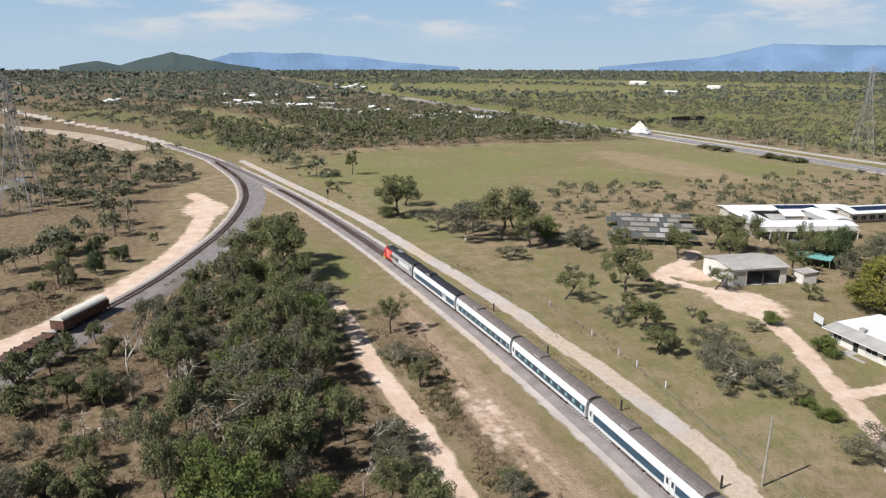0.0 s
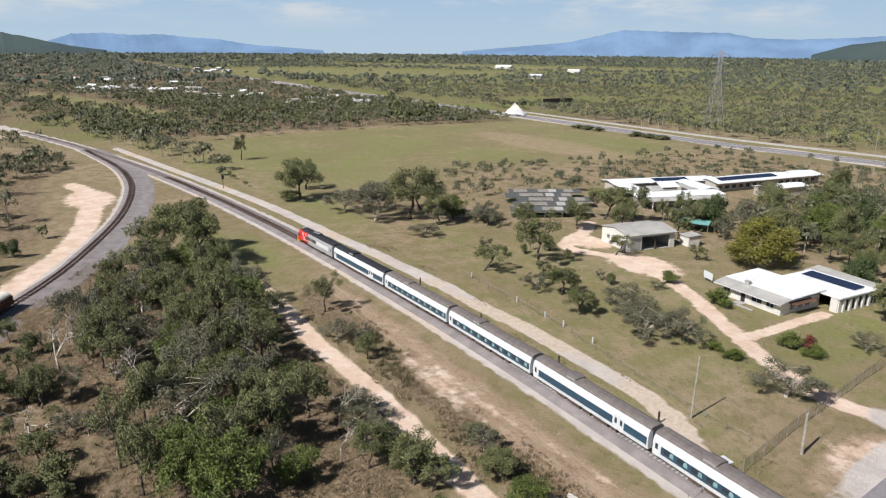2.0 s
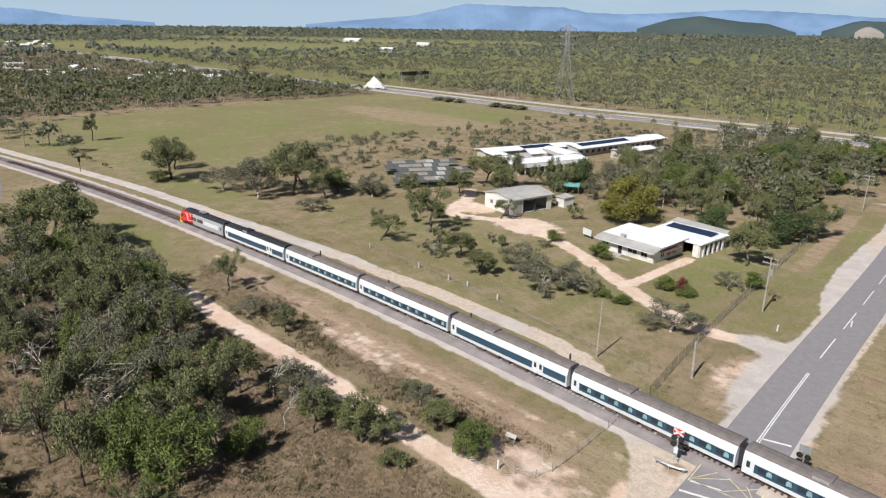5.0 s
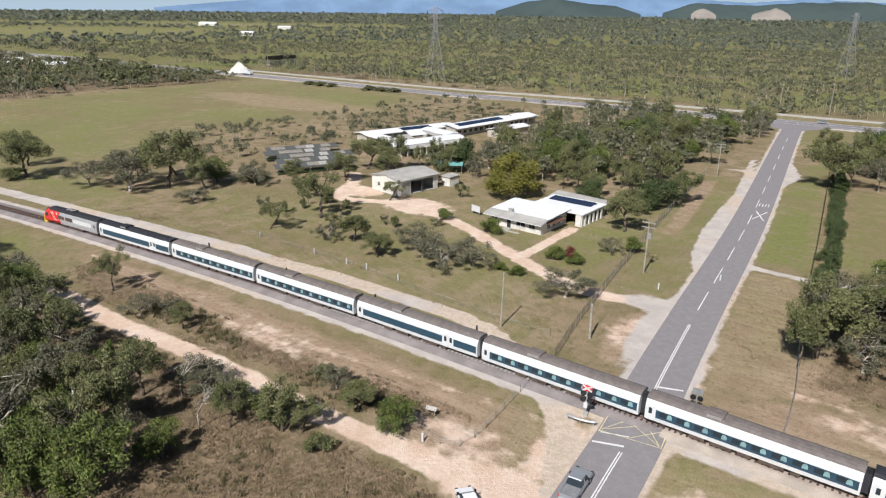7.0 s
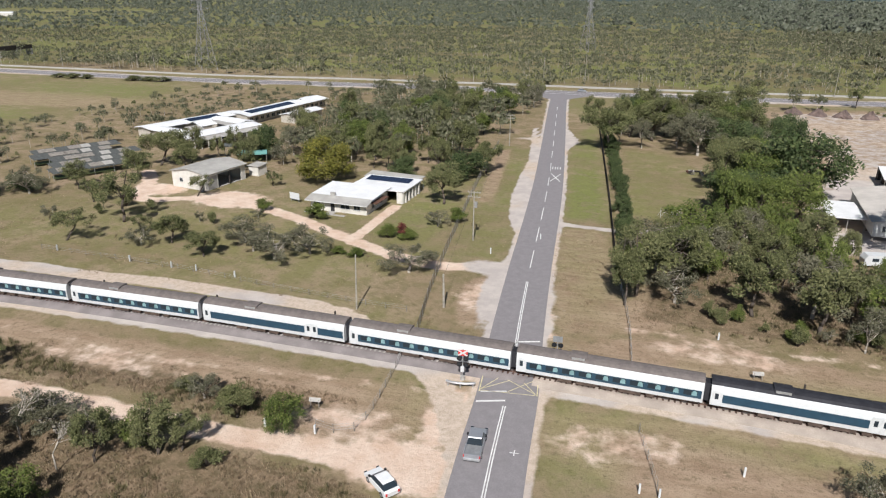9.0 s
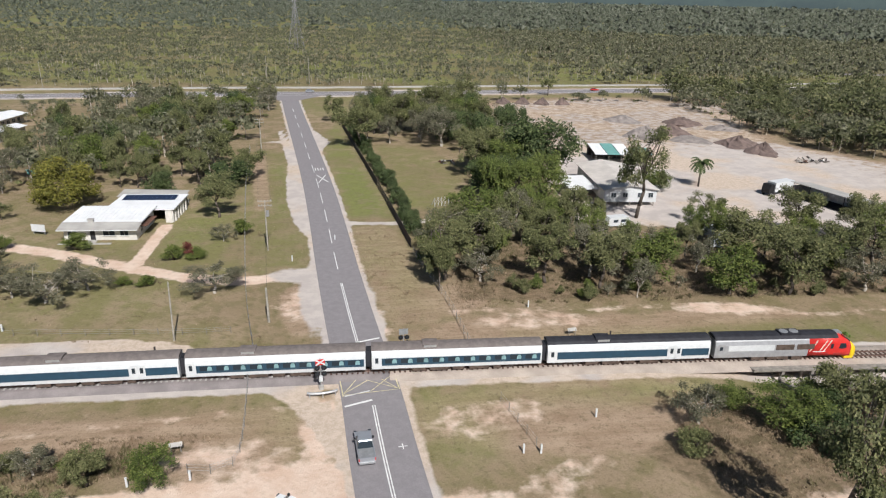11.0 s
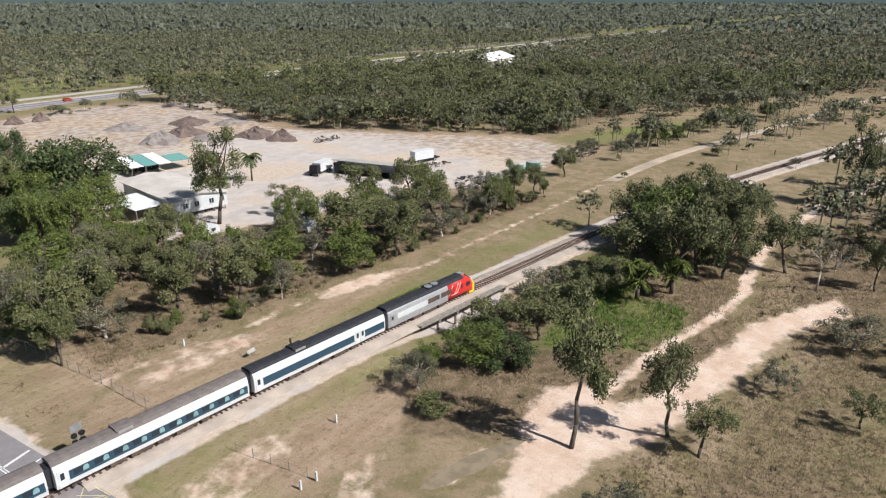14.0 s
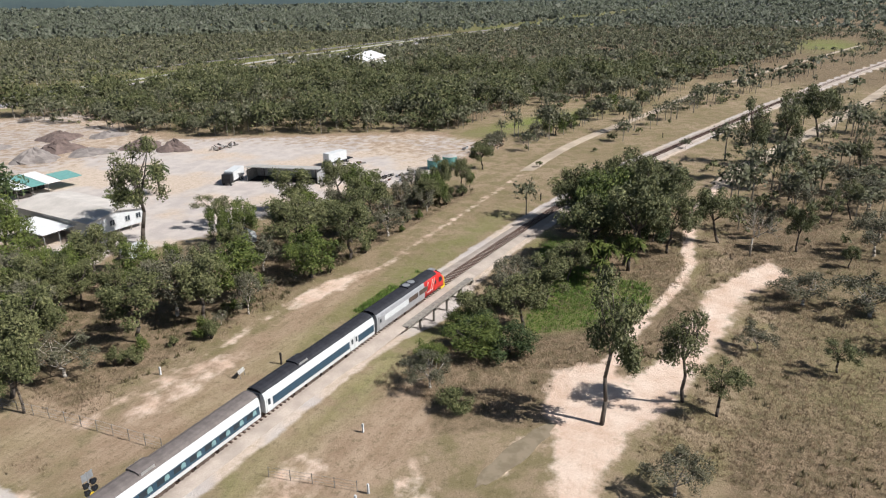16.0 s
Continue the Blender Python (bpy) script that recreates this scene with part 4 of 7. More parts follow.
sow(9, [(-118, -84), (-128, -74), (-158, -66), (-172, -78), (-150, -96)], ["green", "dark", "gum"], 4, 7.5, 0.6, 8)
sow(26, [(104, 21), (128, 19.5), (200, 19.5), (262, 10), (300, 5), (290, 22), (196, 32), (130, 33)], ["gum", "grey", "green", "gum"], 4.5, 9, 0.45, 9)
grove([("bush", -300, 229, 3, 9), ("bush", -291, 229, 3.4, 10), ("bush", -282, 230, 3, 8), ("bush", -253, 232, 3.4, 10), ("bush", -244, 233, 3, 9), ("bush", -236, 234, 3.2, 9), ("open_gum", 62, 290, 8, 7), ("open_gum", 98, 262, 9, 8)])
grove([("gum", 62, -13.5, 7, 8), ("dark", 55, -21, 5, 7), ("gum", 66.5, -18.5, 9, 9), ("green", 48, -12.5, 4, 5), ("gum", 76, -19, 9, 8), ("dark", 58, -15, 4.5, 6.5), ("bush", 40, -20, 3, 5), ("gum", -101, 74, 8, 8), ("gum", -108, 64, 8.5, 9), ("open_gum", -104, 44, 6, 6), ("grey", -124, 45, 8, 9), ("gum", -116, 52, 7, 7)])
sow(22, [(-108, 82), (-72, 88), (-36, 84), (-36, 106), (-102, 108)], ["gum", "grey", "dark", "gum", "open_gum"], 6, 11, 0.6, 12)
sow(12, [(33, 78), (40, 68), (52, 90), (44, 130), (34, 135)], ["gum", "green", "gum", "dark"], 9, 14, 0.42, 32)
sow(8, [(18, 42), (22, 64), (46, 66), (50, 50)], ["gum", "green", "grey"], 7, 11, 0.45, 33)
sow(13, [(84, -15), (112, -8), (135, -16), (140, -28), (110, -31), (92, -25)], ["gum", "dark", "gum", "green"], 9, 16, 0.42, 34)
sow(34, [(22, 20), (60, 18.5), (128, 18), (128, 26), (60, 25), (24, 28)], ["bush", "green_bush", "grey", "bush"], 1.6, 3.8, 0.4, 35)
sow(14, [(4, 146), (34, 138), (36, 160), (40, 215), (-2, 215)], ["gum", "green", "grey", "gum"], 9, 14, 0.4, 36)
sow(8, [(-104, 28), (-76, 36), (-66, 40), (-100, 46)], ["open_gum", "grey", "bush"], 2.5, 5, 1.2, 13)
sow(22, [(-100, -66), (-60, -60), (-30, -56), (-34, -74), (-62, -88), (-92, -80)], ["grey", "bush", "gum", "open_gum"], 2.5, 6, 0.5, 21)

# ---- woods that nobody could count ----
NEAR_CLEAR = [(-34, 238), (60, 240), (150, 238), (150, 145), (190, 75), (190, 30), (110, 14), (110, -95), (-110, -95), (-150, -52), (-210, -44), (-205, 5), (-190, 30), (-150, 60), (-150, 92), (-78, 92), (-55, 100), (-32, 105)]
EAST_WOOD = [(150, 245), (166, 215), (158, 163), (147, 122), (172, 82), (206, 56), (228, 66), (296, 48), (330, 28), (420, -2), (600, -40), (900, -110), (2500, -500), (2500, 290), (170, 272)]
woods_rng = np.random.default_rng(17)


def forest(px, py):
    """How likely a tree stands at each place, 0 to 1."""
    p = np.full(px.shape, 0.72)
    west = px < -352
    p = np.where(west & (py < 250), 0.6 + 0.35 * (np.sin(px * 0.011 + 1.3 * np.sin(py * 0.017)) > 0.1), p)
    p = np.where(patch(EAST_WOOD, 2, px, py) > 0.5, 1.0, p)
    p = np.where((py > 250) & (px > -350), 0.94 + 0.06 * np.sin(px * 0.013) * np.sin(py * 0.02 + 1), p)
    p = np.where((py < -40) & (px < -120), 0.85 * (np.sin(px * 0.05 + 2) * np.sin(py * 0.07 + px * 0.02) > -0.1), p)
    p = np.where((py < -50) & (px > 110), 0.45, p)
    p = np.where((px < -110) & (px > -352) & (py > -10) & (py < 240), 0.4, p)
    p = np.where((px > -215) & (px < -112) & (py > 50) & (py < 130), 0.75, p)
    p = np.where((px > -352) & (px < -190) & (py > 95) & (py < 225), 0.0, p)
    p = np.where((px > -205) & (px < -105) & (py > 95) & (py < 235), 0.75, p)
    p *= 1 - patch(NEAR_CLEAR, 1, px, py)
    p *= 1 - (patch(PADDOCK, 4, px, py) > 0.3)
    p *= 1 - (blob(232, 38, 48, 13, -16, px, py) > 0.3)
    p *= 1 - (blob(690, -62, 90, 24, -15, px, py) > 0.3)
    p *= 1 - 0.97 * (away(TRACK, px, py, 12) < 17)
    p *= 1 - 0.97 * ((px > 90) & (away(DIRT_NE, px, py, 3) < 8))
    p *= 1 - 1.0 * ((px > 110) & (away(DIRT_SE, px, py, 3) < 6))
    p *= 1 - (away(HIGHWAY, px, py, 4) < 28)
    p *= 1 - (away(SIDING, px, py, 3) < 14)
    p *= 1 - (blob(-205, -55, 45, 16, 10, px, py) > 0.2)
    p *= 1 - 0.95 * (away(NORTH_LINE, px, py, 3) < 26)
    p *= 1 - (blob(-136, 76, 22, 15, 30, px, py) > 0.4)
    p *= 1 - (blob(-122, 120, 32, 22, 60, px, py) > 0.4)
    p *= 1 - (blob(-122, 152, 34, 17, 63, px, py) > 0.4)
    p *= 1 - 0.2 * ((px > -105) & (px < -30) & (py > 90) & (py < 240))
    for x, y, rx, ry, a in ((-1250, 480, 330, 230, 40), (-1300, 1050, 380, 170, 35), (-1600, 900, 420, 150, 40), (-620, -20, 200, 22, 15), (-1050, 850, 240, 60, 40), (-470, 400, 150, 26, 60), (-500, 330, 60, 22, 60), (-620, 130, 70, 14, 10), (1150, -30, 60, 16, 0)):
        p *= 1 - 0.96 * (blob(x, y, rx, ry, a, px, py) > 0.45)
    return p


def woods(name, label, rmin, rmax, spacing, quads, hlo, hhi, leaf, mat, wide=1.0, lowest=0.2, only=None):
    n = int(0.5 * 3.9 * (rmax ** 2 - rmin ** 2) / spacing ** 2)
    r = np.sqrt(woods_rng.uniform(rmin ** 2, rmax ** 2, n))
    a = woods_rng.uniform(-0.35, 3.55, n)
    x, y = r * np.cos(a) + 5, r * np.sin(a) - 60
    keep = woods_rng.random(n) < forest(x, y)
    if only is not None:
        keep &= patch(only, 1, x, y) > 0.5
    x, y = x[keep], y[keep]
    n = len(x)
    h = woods_rng.uniform(hlo, hhi, n) * (0.75 + 0.5 * woods_rng.random(n))
    h = h * np.where((y > 285) & (x < 140), 0.66, 1.0) * np.where((x < -352) & (y < 250), 0.85, 1.0) * np.where((x < -100) & (x > -352) & (y > 55) & (y < 240), 0.55, 1.0)
    w = h * woods_rng.uniform(0.65, 1.05, n) * wide
    quads = int(quads * (1.7 if rmax < 500 else 1.0))
    leaf = leaf * (0.85 if rmax < 500 else 1.0)
    h = h * (1 + 0.22 * np.sin(x * 0.06 + 2 * np.sin(y * 0.045)) + 0.18 * np.sin(y * 0.083 + x * 0.031))
    d = woods_rng.normal(size=(n, quads, 3))
    d /= np.linalg.norm(d, axis=2)[..., None]
    d[..., 2] = np.where(d[..., 2] < -0.35, -d[..., 2], d[..., 2])
    lump = 0.72 + 0.28 * np.sin(d[..., 0] * 4.1 + h[:, None] * 9) * np.cos(d[..., 1] * 3.7 + w[:, None] * 7)
    rr = woods_rng.uniform(0.55, 1.0, (n, quads)) * lump
    c = np.stack([x[:, None] + d[..., 0] * rr * w[:, None] / 2, y[:, None] + d[..., 1] * rr * w[:, None] / 2,
                  h[:, None] * (lowest + (1 - lowest) * 0.45) + d[..., 2] * rr * h[:, None] * (1 - lowest) * 0.55], -1)
    u = woods_rng.normal(size=c.shape)
    u /= np.linalg.norm(u, axis=2)[..., None]
    v = np.cross(u, d + 0.4 * woods_rng.normal(size=c.shape))
    v /= np.linalg.norm(v, axis=2)[..., None]
    s = (leaf * (0.6 + 0.8 * woods_rng.random((n, quads))) * w[:, None])[..., None]
    u, v = u * s, v * s * 0.62
    crown = np.stack([c - u, c + 0.3 * u + v * 1.15, c + 0.6 * u - v], 2).reshape(-1, 3, 3)
    ob = tagged(new(name, quads_mesh(name, crown, mat, 3)), label, "woods", kind="stuff")
    if rmax < 1000 and only is None:
        t = 0.018 * h
        base = np.stack([x, y, np.zeros(n)], -1)
        q = []
        for k in (0, 1):
            e = np.stack([t * (k == 0), t * (k == 1), np.zeros(n)], -1)
            up = np.stack([0 * h, 0 * h, h * 0.7], -1)
            q.append(np.stack([base - e, base + e, base + e * 0.5 + up, base - e * 0.5 + up], 1))
        part("trunks", quads_mesh("trunks", np.concatenate(q), PALE_BARK), ob)
    return ob


woods("near_woods", "grey-green open gum woods", 120, 330, 6.8, 150, 5.5, 10, 0.058, WOODS, 1.25)
woods("undergrowth", "low green undergrowth between the trees", 110, 330, 6.5, 34, 1.2, 3.2, 0.15, GUM, 1.3, 0.0)
woods("canopy_woods", "dense green woods beside the yard", 130, 420, 7.6, 230, 6.5, 14.5, 0.036, CANOPY, 1.55, 0.0, EAST_WOOD)
woods("wood_edge", "bright green thicket at the edge of the woods", 150, 620, 6.0, 50, 2.5, 5.5, 0.13, GREEN, 1.3, 0.0, [(205, 74), (290, 62), (330, 30), (420, 0), (600, -38), (640, -20), (420, 40), (330, 75), (230, 95)])
woods("town_woods", "dense dark green trees between paddock and town", 330, 760, 7.0, 44, 6, 11, 0.1, CANOPY, 1.1, 0.0, [(-358, -20), (-358, 222), (-480, 232), (-640, 130), (-660, -60), (-480, -70)])
woods("middle_woods", "dull green gum woods beyond the highway", 330, 900, 6.3, 27, 5, 9, 0.115, WOODS, 1.3)
woods("far_woods", "distant olive woodland", 900, 2200, 14, 14, 8, 12, 0.2, HAZED_WOODS, 1.5, 0.1)
woods("horizon_woods", "woodland near the horizon", 2200, 4500, 36, 10, 9, 13, 0.28, HAZED_WOODS, 2.8, 0.0)


def tufts(name, label, spots, size, mat, blades=7, seed=3):
    """Tussocks of grass: thin upright blades."""
    rng = np.random.default_rng(seed)
    n = len(spots)
    b = np.repeat(spots, blades, 0)
    m = len(b)
    s = size * (0.5 + rng.random(m))
    b = b + np.stack([rng.normal(size=m) * size * 0.45, rng.normal(size=m) * size * 0.45, np.zeros(m)], -1)
    ang = rng.random(m) * 6.283
    e = np.stack([np.cos(ang), np.sin(ang), np.zeros(m)], -1) * (s * 0.15)[:, None]
    top = b + np.stack([rng.normal(size=m) * s * 0.35, rng.normal(size=m) * s * 0.35, s], -1)
    return tagged(new(name, quads_mesh(name, np.stack([b - e, b + e, top], 1), mat, 3)), label, "grass", kind="stuff")


def spots_in(count, x0, x1, y0, y1, seed, clump=0.0, avoid=0.35, lush=0.0):
    rng = np.random.default_rng(seed)
    x, y = rng.uniform(x0, x1, count), rng.uniform(y0, y1, count)
    i, j = np.clip(np.searchsorted(GX, x), 0, n0 - 1), np.clip(np.searchsorted(GY, y), 0, n1 - 1)
    ok = (sand[i, j] < avoid) & (gravel[i, j] < 0.25) & (dist_road[i, j] > 5) & (dist_track[i, j] > 4)
    ok &= green[i, j] >= lush
    field = np.zeros(count)
    for _ in range(14):
        f, a, ph = rng.uniform(0.08, 0.75), rng.uniform(0, 6.283), rng.uniform(0, 6.283)
        field += np.sin(f * (x * math.cos(a) + y * math.sin(a)) + ph)
    ok &= field / 2.65 + rng.normal(size=count) * 0.5 > clump
    return np.stack([x, y, height[i, j] - 0.03], -1)[ok]


tufts("dry_grass", "dry straw and olive grass tussocks", np.vstack([spots_in(72000, -138, 0, -88, -25.5, 1, -1.2), spots_in(9000, -100, -12, -22, -12, 11, 0.3), spots_in(46000, 40, 140, -92, -8, 2, -1.1), spots_in(9000, 18, 130, 18, 46, 3, -0.8)]), 0.27, GRASS, 5)
tufts("low_scrub", "low olive weeds and shrubs in grass", np.vstack([spots_in(4000, -138, 0, -88, -25.5, 5, 0.7), spots_in(1800, 30, 150, -92, -10, 6, 0.8), spots_in(900, -90, -14, -20, -14, 8, 0.4), spots_in(1800, 19, 130, 19, 48, 13, 0.2)]), 0.5, SCRUB_LEAF, 16, 4)
tufts("green_grass", "lush green creek grass", np.vstack([spots_in(6500, 60, 104, -36, -9, 9, -0.6, lush=0.55), spots_in(2600, 52, 82, 1.5, 8.5, 10, -0.4, lush=0.5)]), 0.42, CREEK_GRASS, 7, 5)
tufts("garden_weeds", "small weeds and leaf litter on dry lawn", np.vstack([spots_in(5200, -130, -14, 14, 95, 15, 0.5), spots_in(1500, -8, 12, 12, 60, 16, 0.4), spots_in(2600, -130, -10, 3, 12, 17, 0.2)]), 0.3, GRASS, 5, 6)

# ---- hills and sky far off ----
# Distance haze is put into the hills as a faint glow of their own.
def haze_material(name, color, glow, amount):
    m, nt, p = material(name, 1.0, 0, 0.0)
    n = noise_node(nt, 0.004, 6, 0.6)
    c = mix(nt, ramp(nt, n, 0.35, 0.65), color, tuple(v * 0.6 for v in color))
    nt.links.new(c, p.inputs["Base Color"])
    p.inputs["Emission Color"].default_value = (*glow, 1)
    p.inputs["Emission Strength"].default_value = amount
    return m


BLUE_HILL = haze_material("hazy_blue_hills", (0.10, 0.14, 0.20), (0.16, 0.27, 0.45), 0.62)
GREEN_HILL = haze_material("hazy_wooded_hills", (0.035, 0.045, 0.03), (0.09, 0.125, 0.16), 0.55)
QUARRY = haze_material("quarry_face", (0.30, 0.265, 0.23), (0.6, 0.56, 0.5), 0.05)


def ridge(name, label, outline, radius, mat, rough=0.06, seed=1):
    """A range of hills from (heading, elevation) pairs, in degrees as seen from the crossing."""
    rng = np.random.default_rng(seed)
    a = np.arange(outline[0][0], outline[-1][0], 0.12)
    e = np.interp(a, [o[0] for o in outline], [o[1] for o in outline])
    wob = sum(rng.normal() * np.sin(a * f + rng.random() * 6) / f ** 0.7 for f in (1.5, 3.1, 5.7, 9.2, 15, 27)) * rough
    z = 47 + radius * np.tan(np.radians(e)) + radius * np.radians(wob) * np.clip((e + 0.3), 0, 1)
    me = Mesh()
    rows = []
    for k, (dr, fz) in enumerate(((-260, -0.2), (-140, 0.42), (-60, 0.75), (0, 1.0), (90, 0.5))):
        j = rng.normal(size=len(a)) * 2 * (0 < k < 3)
        rows += [((radius + dr + jj) * math.cos(radians(t)), (radius + dr + jj) * math.sin(radians(t)), -6 + (zz + 6) * fz if fz > 0 else -8) for t, zz, jj in zip(a, z, j)]
    n = len(a)
    f = [(r * n + i, r * n + i + 1, (r + 1) * n + i + 1, (r + 1) * n + i) for r in range(4) for i in range(n - 1)]
    me.add(rows, f)
    return solid(name, me, mat, label, "hill", kind="structure", smooth=True)


ridge("backdrop_range", "flat-topped mountain range tinted haze blue on the horizon", [(95, 0.55), (100, 0.8), (104, 0.5), (111.6, 1.0), (115.7, 1.15), (120.9, 0.86), (124, 0.76), (126.6, 0.85), (128.5, 1.22), (132.5, 1.28), (136.2, 1.42), (138.4, 0.9), (140.5, 0.45), (144, 0.15), (149, -0.3)], 4480, BLUE_HILL, 0.03, 2)
ridge("backdrop_range", "range tinted pale haze blue on the horizon", [(160, -0.3), (165, 0.05), (169, 0.55), (172.6, 0.75), (178, 0.77), (179.8, 0.1), (181, -0.3)], 4480, BLUE_HILL, 0.03, 3)
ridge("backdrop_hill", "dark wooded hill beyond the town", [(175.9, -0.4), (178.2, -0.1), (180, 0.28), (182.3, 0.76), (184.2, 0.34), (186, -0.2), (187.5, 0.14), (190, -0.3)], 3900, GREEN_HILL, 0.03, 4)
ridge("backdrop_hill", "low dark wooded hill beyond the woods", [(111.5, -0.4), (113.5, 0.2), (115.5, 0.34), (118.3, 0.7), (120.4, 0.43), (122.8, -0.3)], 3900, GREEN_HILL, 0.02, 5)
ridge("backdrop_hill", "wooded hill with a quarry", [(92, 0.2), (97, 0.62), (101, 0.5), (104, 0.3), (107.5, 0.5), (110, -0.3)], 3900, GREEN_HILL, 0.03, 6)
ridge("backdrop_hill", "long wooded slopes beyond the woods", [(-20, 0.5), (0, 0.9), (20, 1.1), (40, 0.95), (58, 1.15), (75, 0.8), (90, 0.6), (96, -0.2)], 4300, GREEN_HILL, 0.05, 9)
ridge("quarry_face", "pale quarry cut in a wooded hill", [(106.0, -0.3), (106.6, -0.05), (107.0, 0.08), (107.3, 0.02), (107.9, -0.3)], 3780, QUARRY, 0.04, 7)
ridge("quarry_face", "pale quarry cut in a wooded hill", [(100.9, -0.3), (101.5, 0.0), (102.0, 0.2), (102.4, 0.06), (102.9, -0.1), (103.6, -0.3)], 3780, QUARRY, 0.04, 8)


def cloud_material():
    m = bpy.data.materials.new("pale_sky_with_clouds")
    m.use_nodes = True
    nt = m.node_tree
    nt.nodes.remove(nt.nodes["Principled BSDF"])
    tc = nt.nodes.new("ShaderNodeTexCoord")
    sep = nt.nodes.new("ShaderNodeSeparateXYZ")
    nt.links.new(tc.outputs["Object"], sep.inputs[0])
    mp = nt.nodes.new("ShaderNodeMapping")
    mp.inputs["Scale"].default_value = (0.0011, 0.0011, 0.0052)
    nt.links.new(tc.outputs["Object"], mp.inputs[0])
    n = nt.nodes.new("ShaderNodeTexNoise")
    n.inputs["Scale"].default_value, n.inputs["Detail"].default_value, n.inputs["Roughness"].default_value = 1.0, 7, 0.6
    nt.links.new(mp.outputs[0], n.inputs["Vector"])
    up = ramp(nt, sep.outputs[2], 0, 900)
    blue = mix(nt, up, (0.62, 0.80, 0.97), (0.34, 0.60, 0.97))
    cover = calc(nt, "MULTIPLY", ramp(nt, n.outputs[0], 0.47, 0.68), ramp(nt, sep.outputs[2], 110, 330))
    c = mix(nt, calc(nt, "MULTIPLY", cover, 0.85), blue, (1.0, 1.0, 1.0))
    em = nt.nodes.new("ShaderNodeEmission")
    nt.links.new(c, em.inputs[0])
    em.inputs[1].default_value = 0.62
    nt.links.new(em.outputs[0], nt.nodes["Material Output"].inputs[0])
    return m


band = Mesh()
angles = [radians(a) for a in range(-60, 261, 4)]
band.add([(4640 * math.cos(a), 4640 * math.sin(a), z) for z in (-20, 300, 1300) for a in angles],
         [(r * len(angles) + i, r * len(angles) + i + 1, (r + 1) * len(angles) + i + 1, (r + 1) * len(angles) + i) for r in (0, 1) for i in range(len(angles) - 1)])
backdrop = solid("backdrop", band, cloud_material(), "pale blue sky with thin white clouds", "sky", kind="structure")

# ---- train ----
NAVY = plain("navy_band", (0.022, 0.062, 0.10), 0.35, spec=0.5, vary=0.15)
SILVER = plain("silver_paint", (0.42, 0.42, 0.43), 0.45, metal=0.3, vary=0.12)
ROOF_BLACK = plain("sooty_roof", (0.03, 0.03, 0.036), 0.7, vary=0.35)
ROOF_BROWN = plain("dusty_roof", (0.17, 0.145, 0.135), 0.85, vary=0.2)
CURTAIN = plain("pale_curtain", (0.22, 0.36, 0.37), 0.8)
UNDER = plain("underframe", (0.105, 0.075, 0.06), 0.8, vary=0.4)
STEEL = plain("wheel_steel", (0.2, 0.19, 0.18), 0.5, metal=0.6)


def bogie(owner, x):
    b = part("bogie", Mesh().box(-1.5, -0.95, 0.42, 1.5, -0.78, 0.72).box(-1.5, 0.78, 0.42, 1.5, 0.95, 0.72).box(-0.3, -0.8, 0.45, 0.3, 0.8, 0.75).data("bogie", UNDER), owner, m=pose(x, 0, 0.1))
    for dx in (-1.1, 1.1):
        w = Mesh()
        for s in (-1, 1):
            w.bar((dx, s * 0.62, 0.45), (dx, s * 0.74, 0.45), 0.42, n=12)
        w.bar((dx, -0.62, 0.45), (dx, 0.62, 0.45), 0.08)
        part("wheelset", w.data("wheelset", STEEL), b)


BODY = [(-1.38, 0.95), (-1.45, 1.6), (-1.44, 2.6), (-1.3, 3.2), (-1.12, 3.5), (1.12, 3.5), (1.3, 3.2), (1.44, 2.6), (1.45, 1.6), (1.38, 0.95)]
ROOF = [(-1.14, 3.49), (-0.85, 3.78), (-0.4, 3.9), (0.4, 3.9), (0.85, 3.78), (1.14, 3.49)]


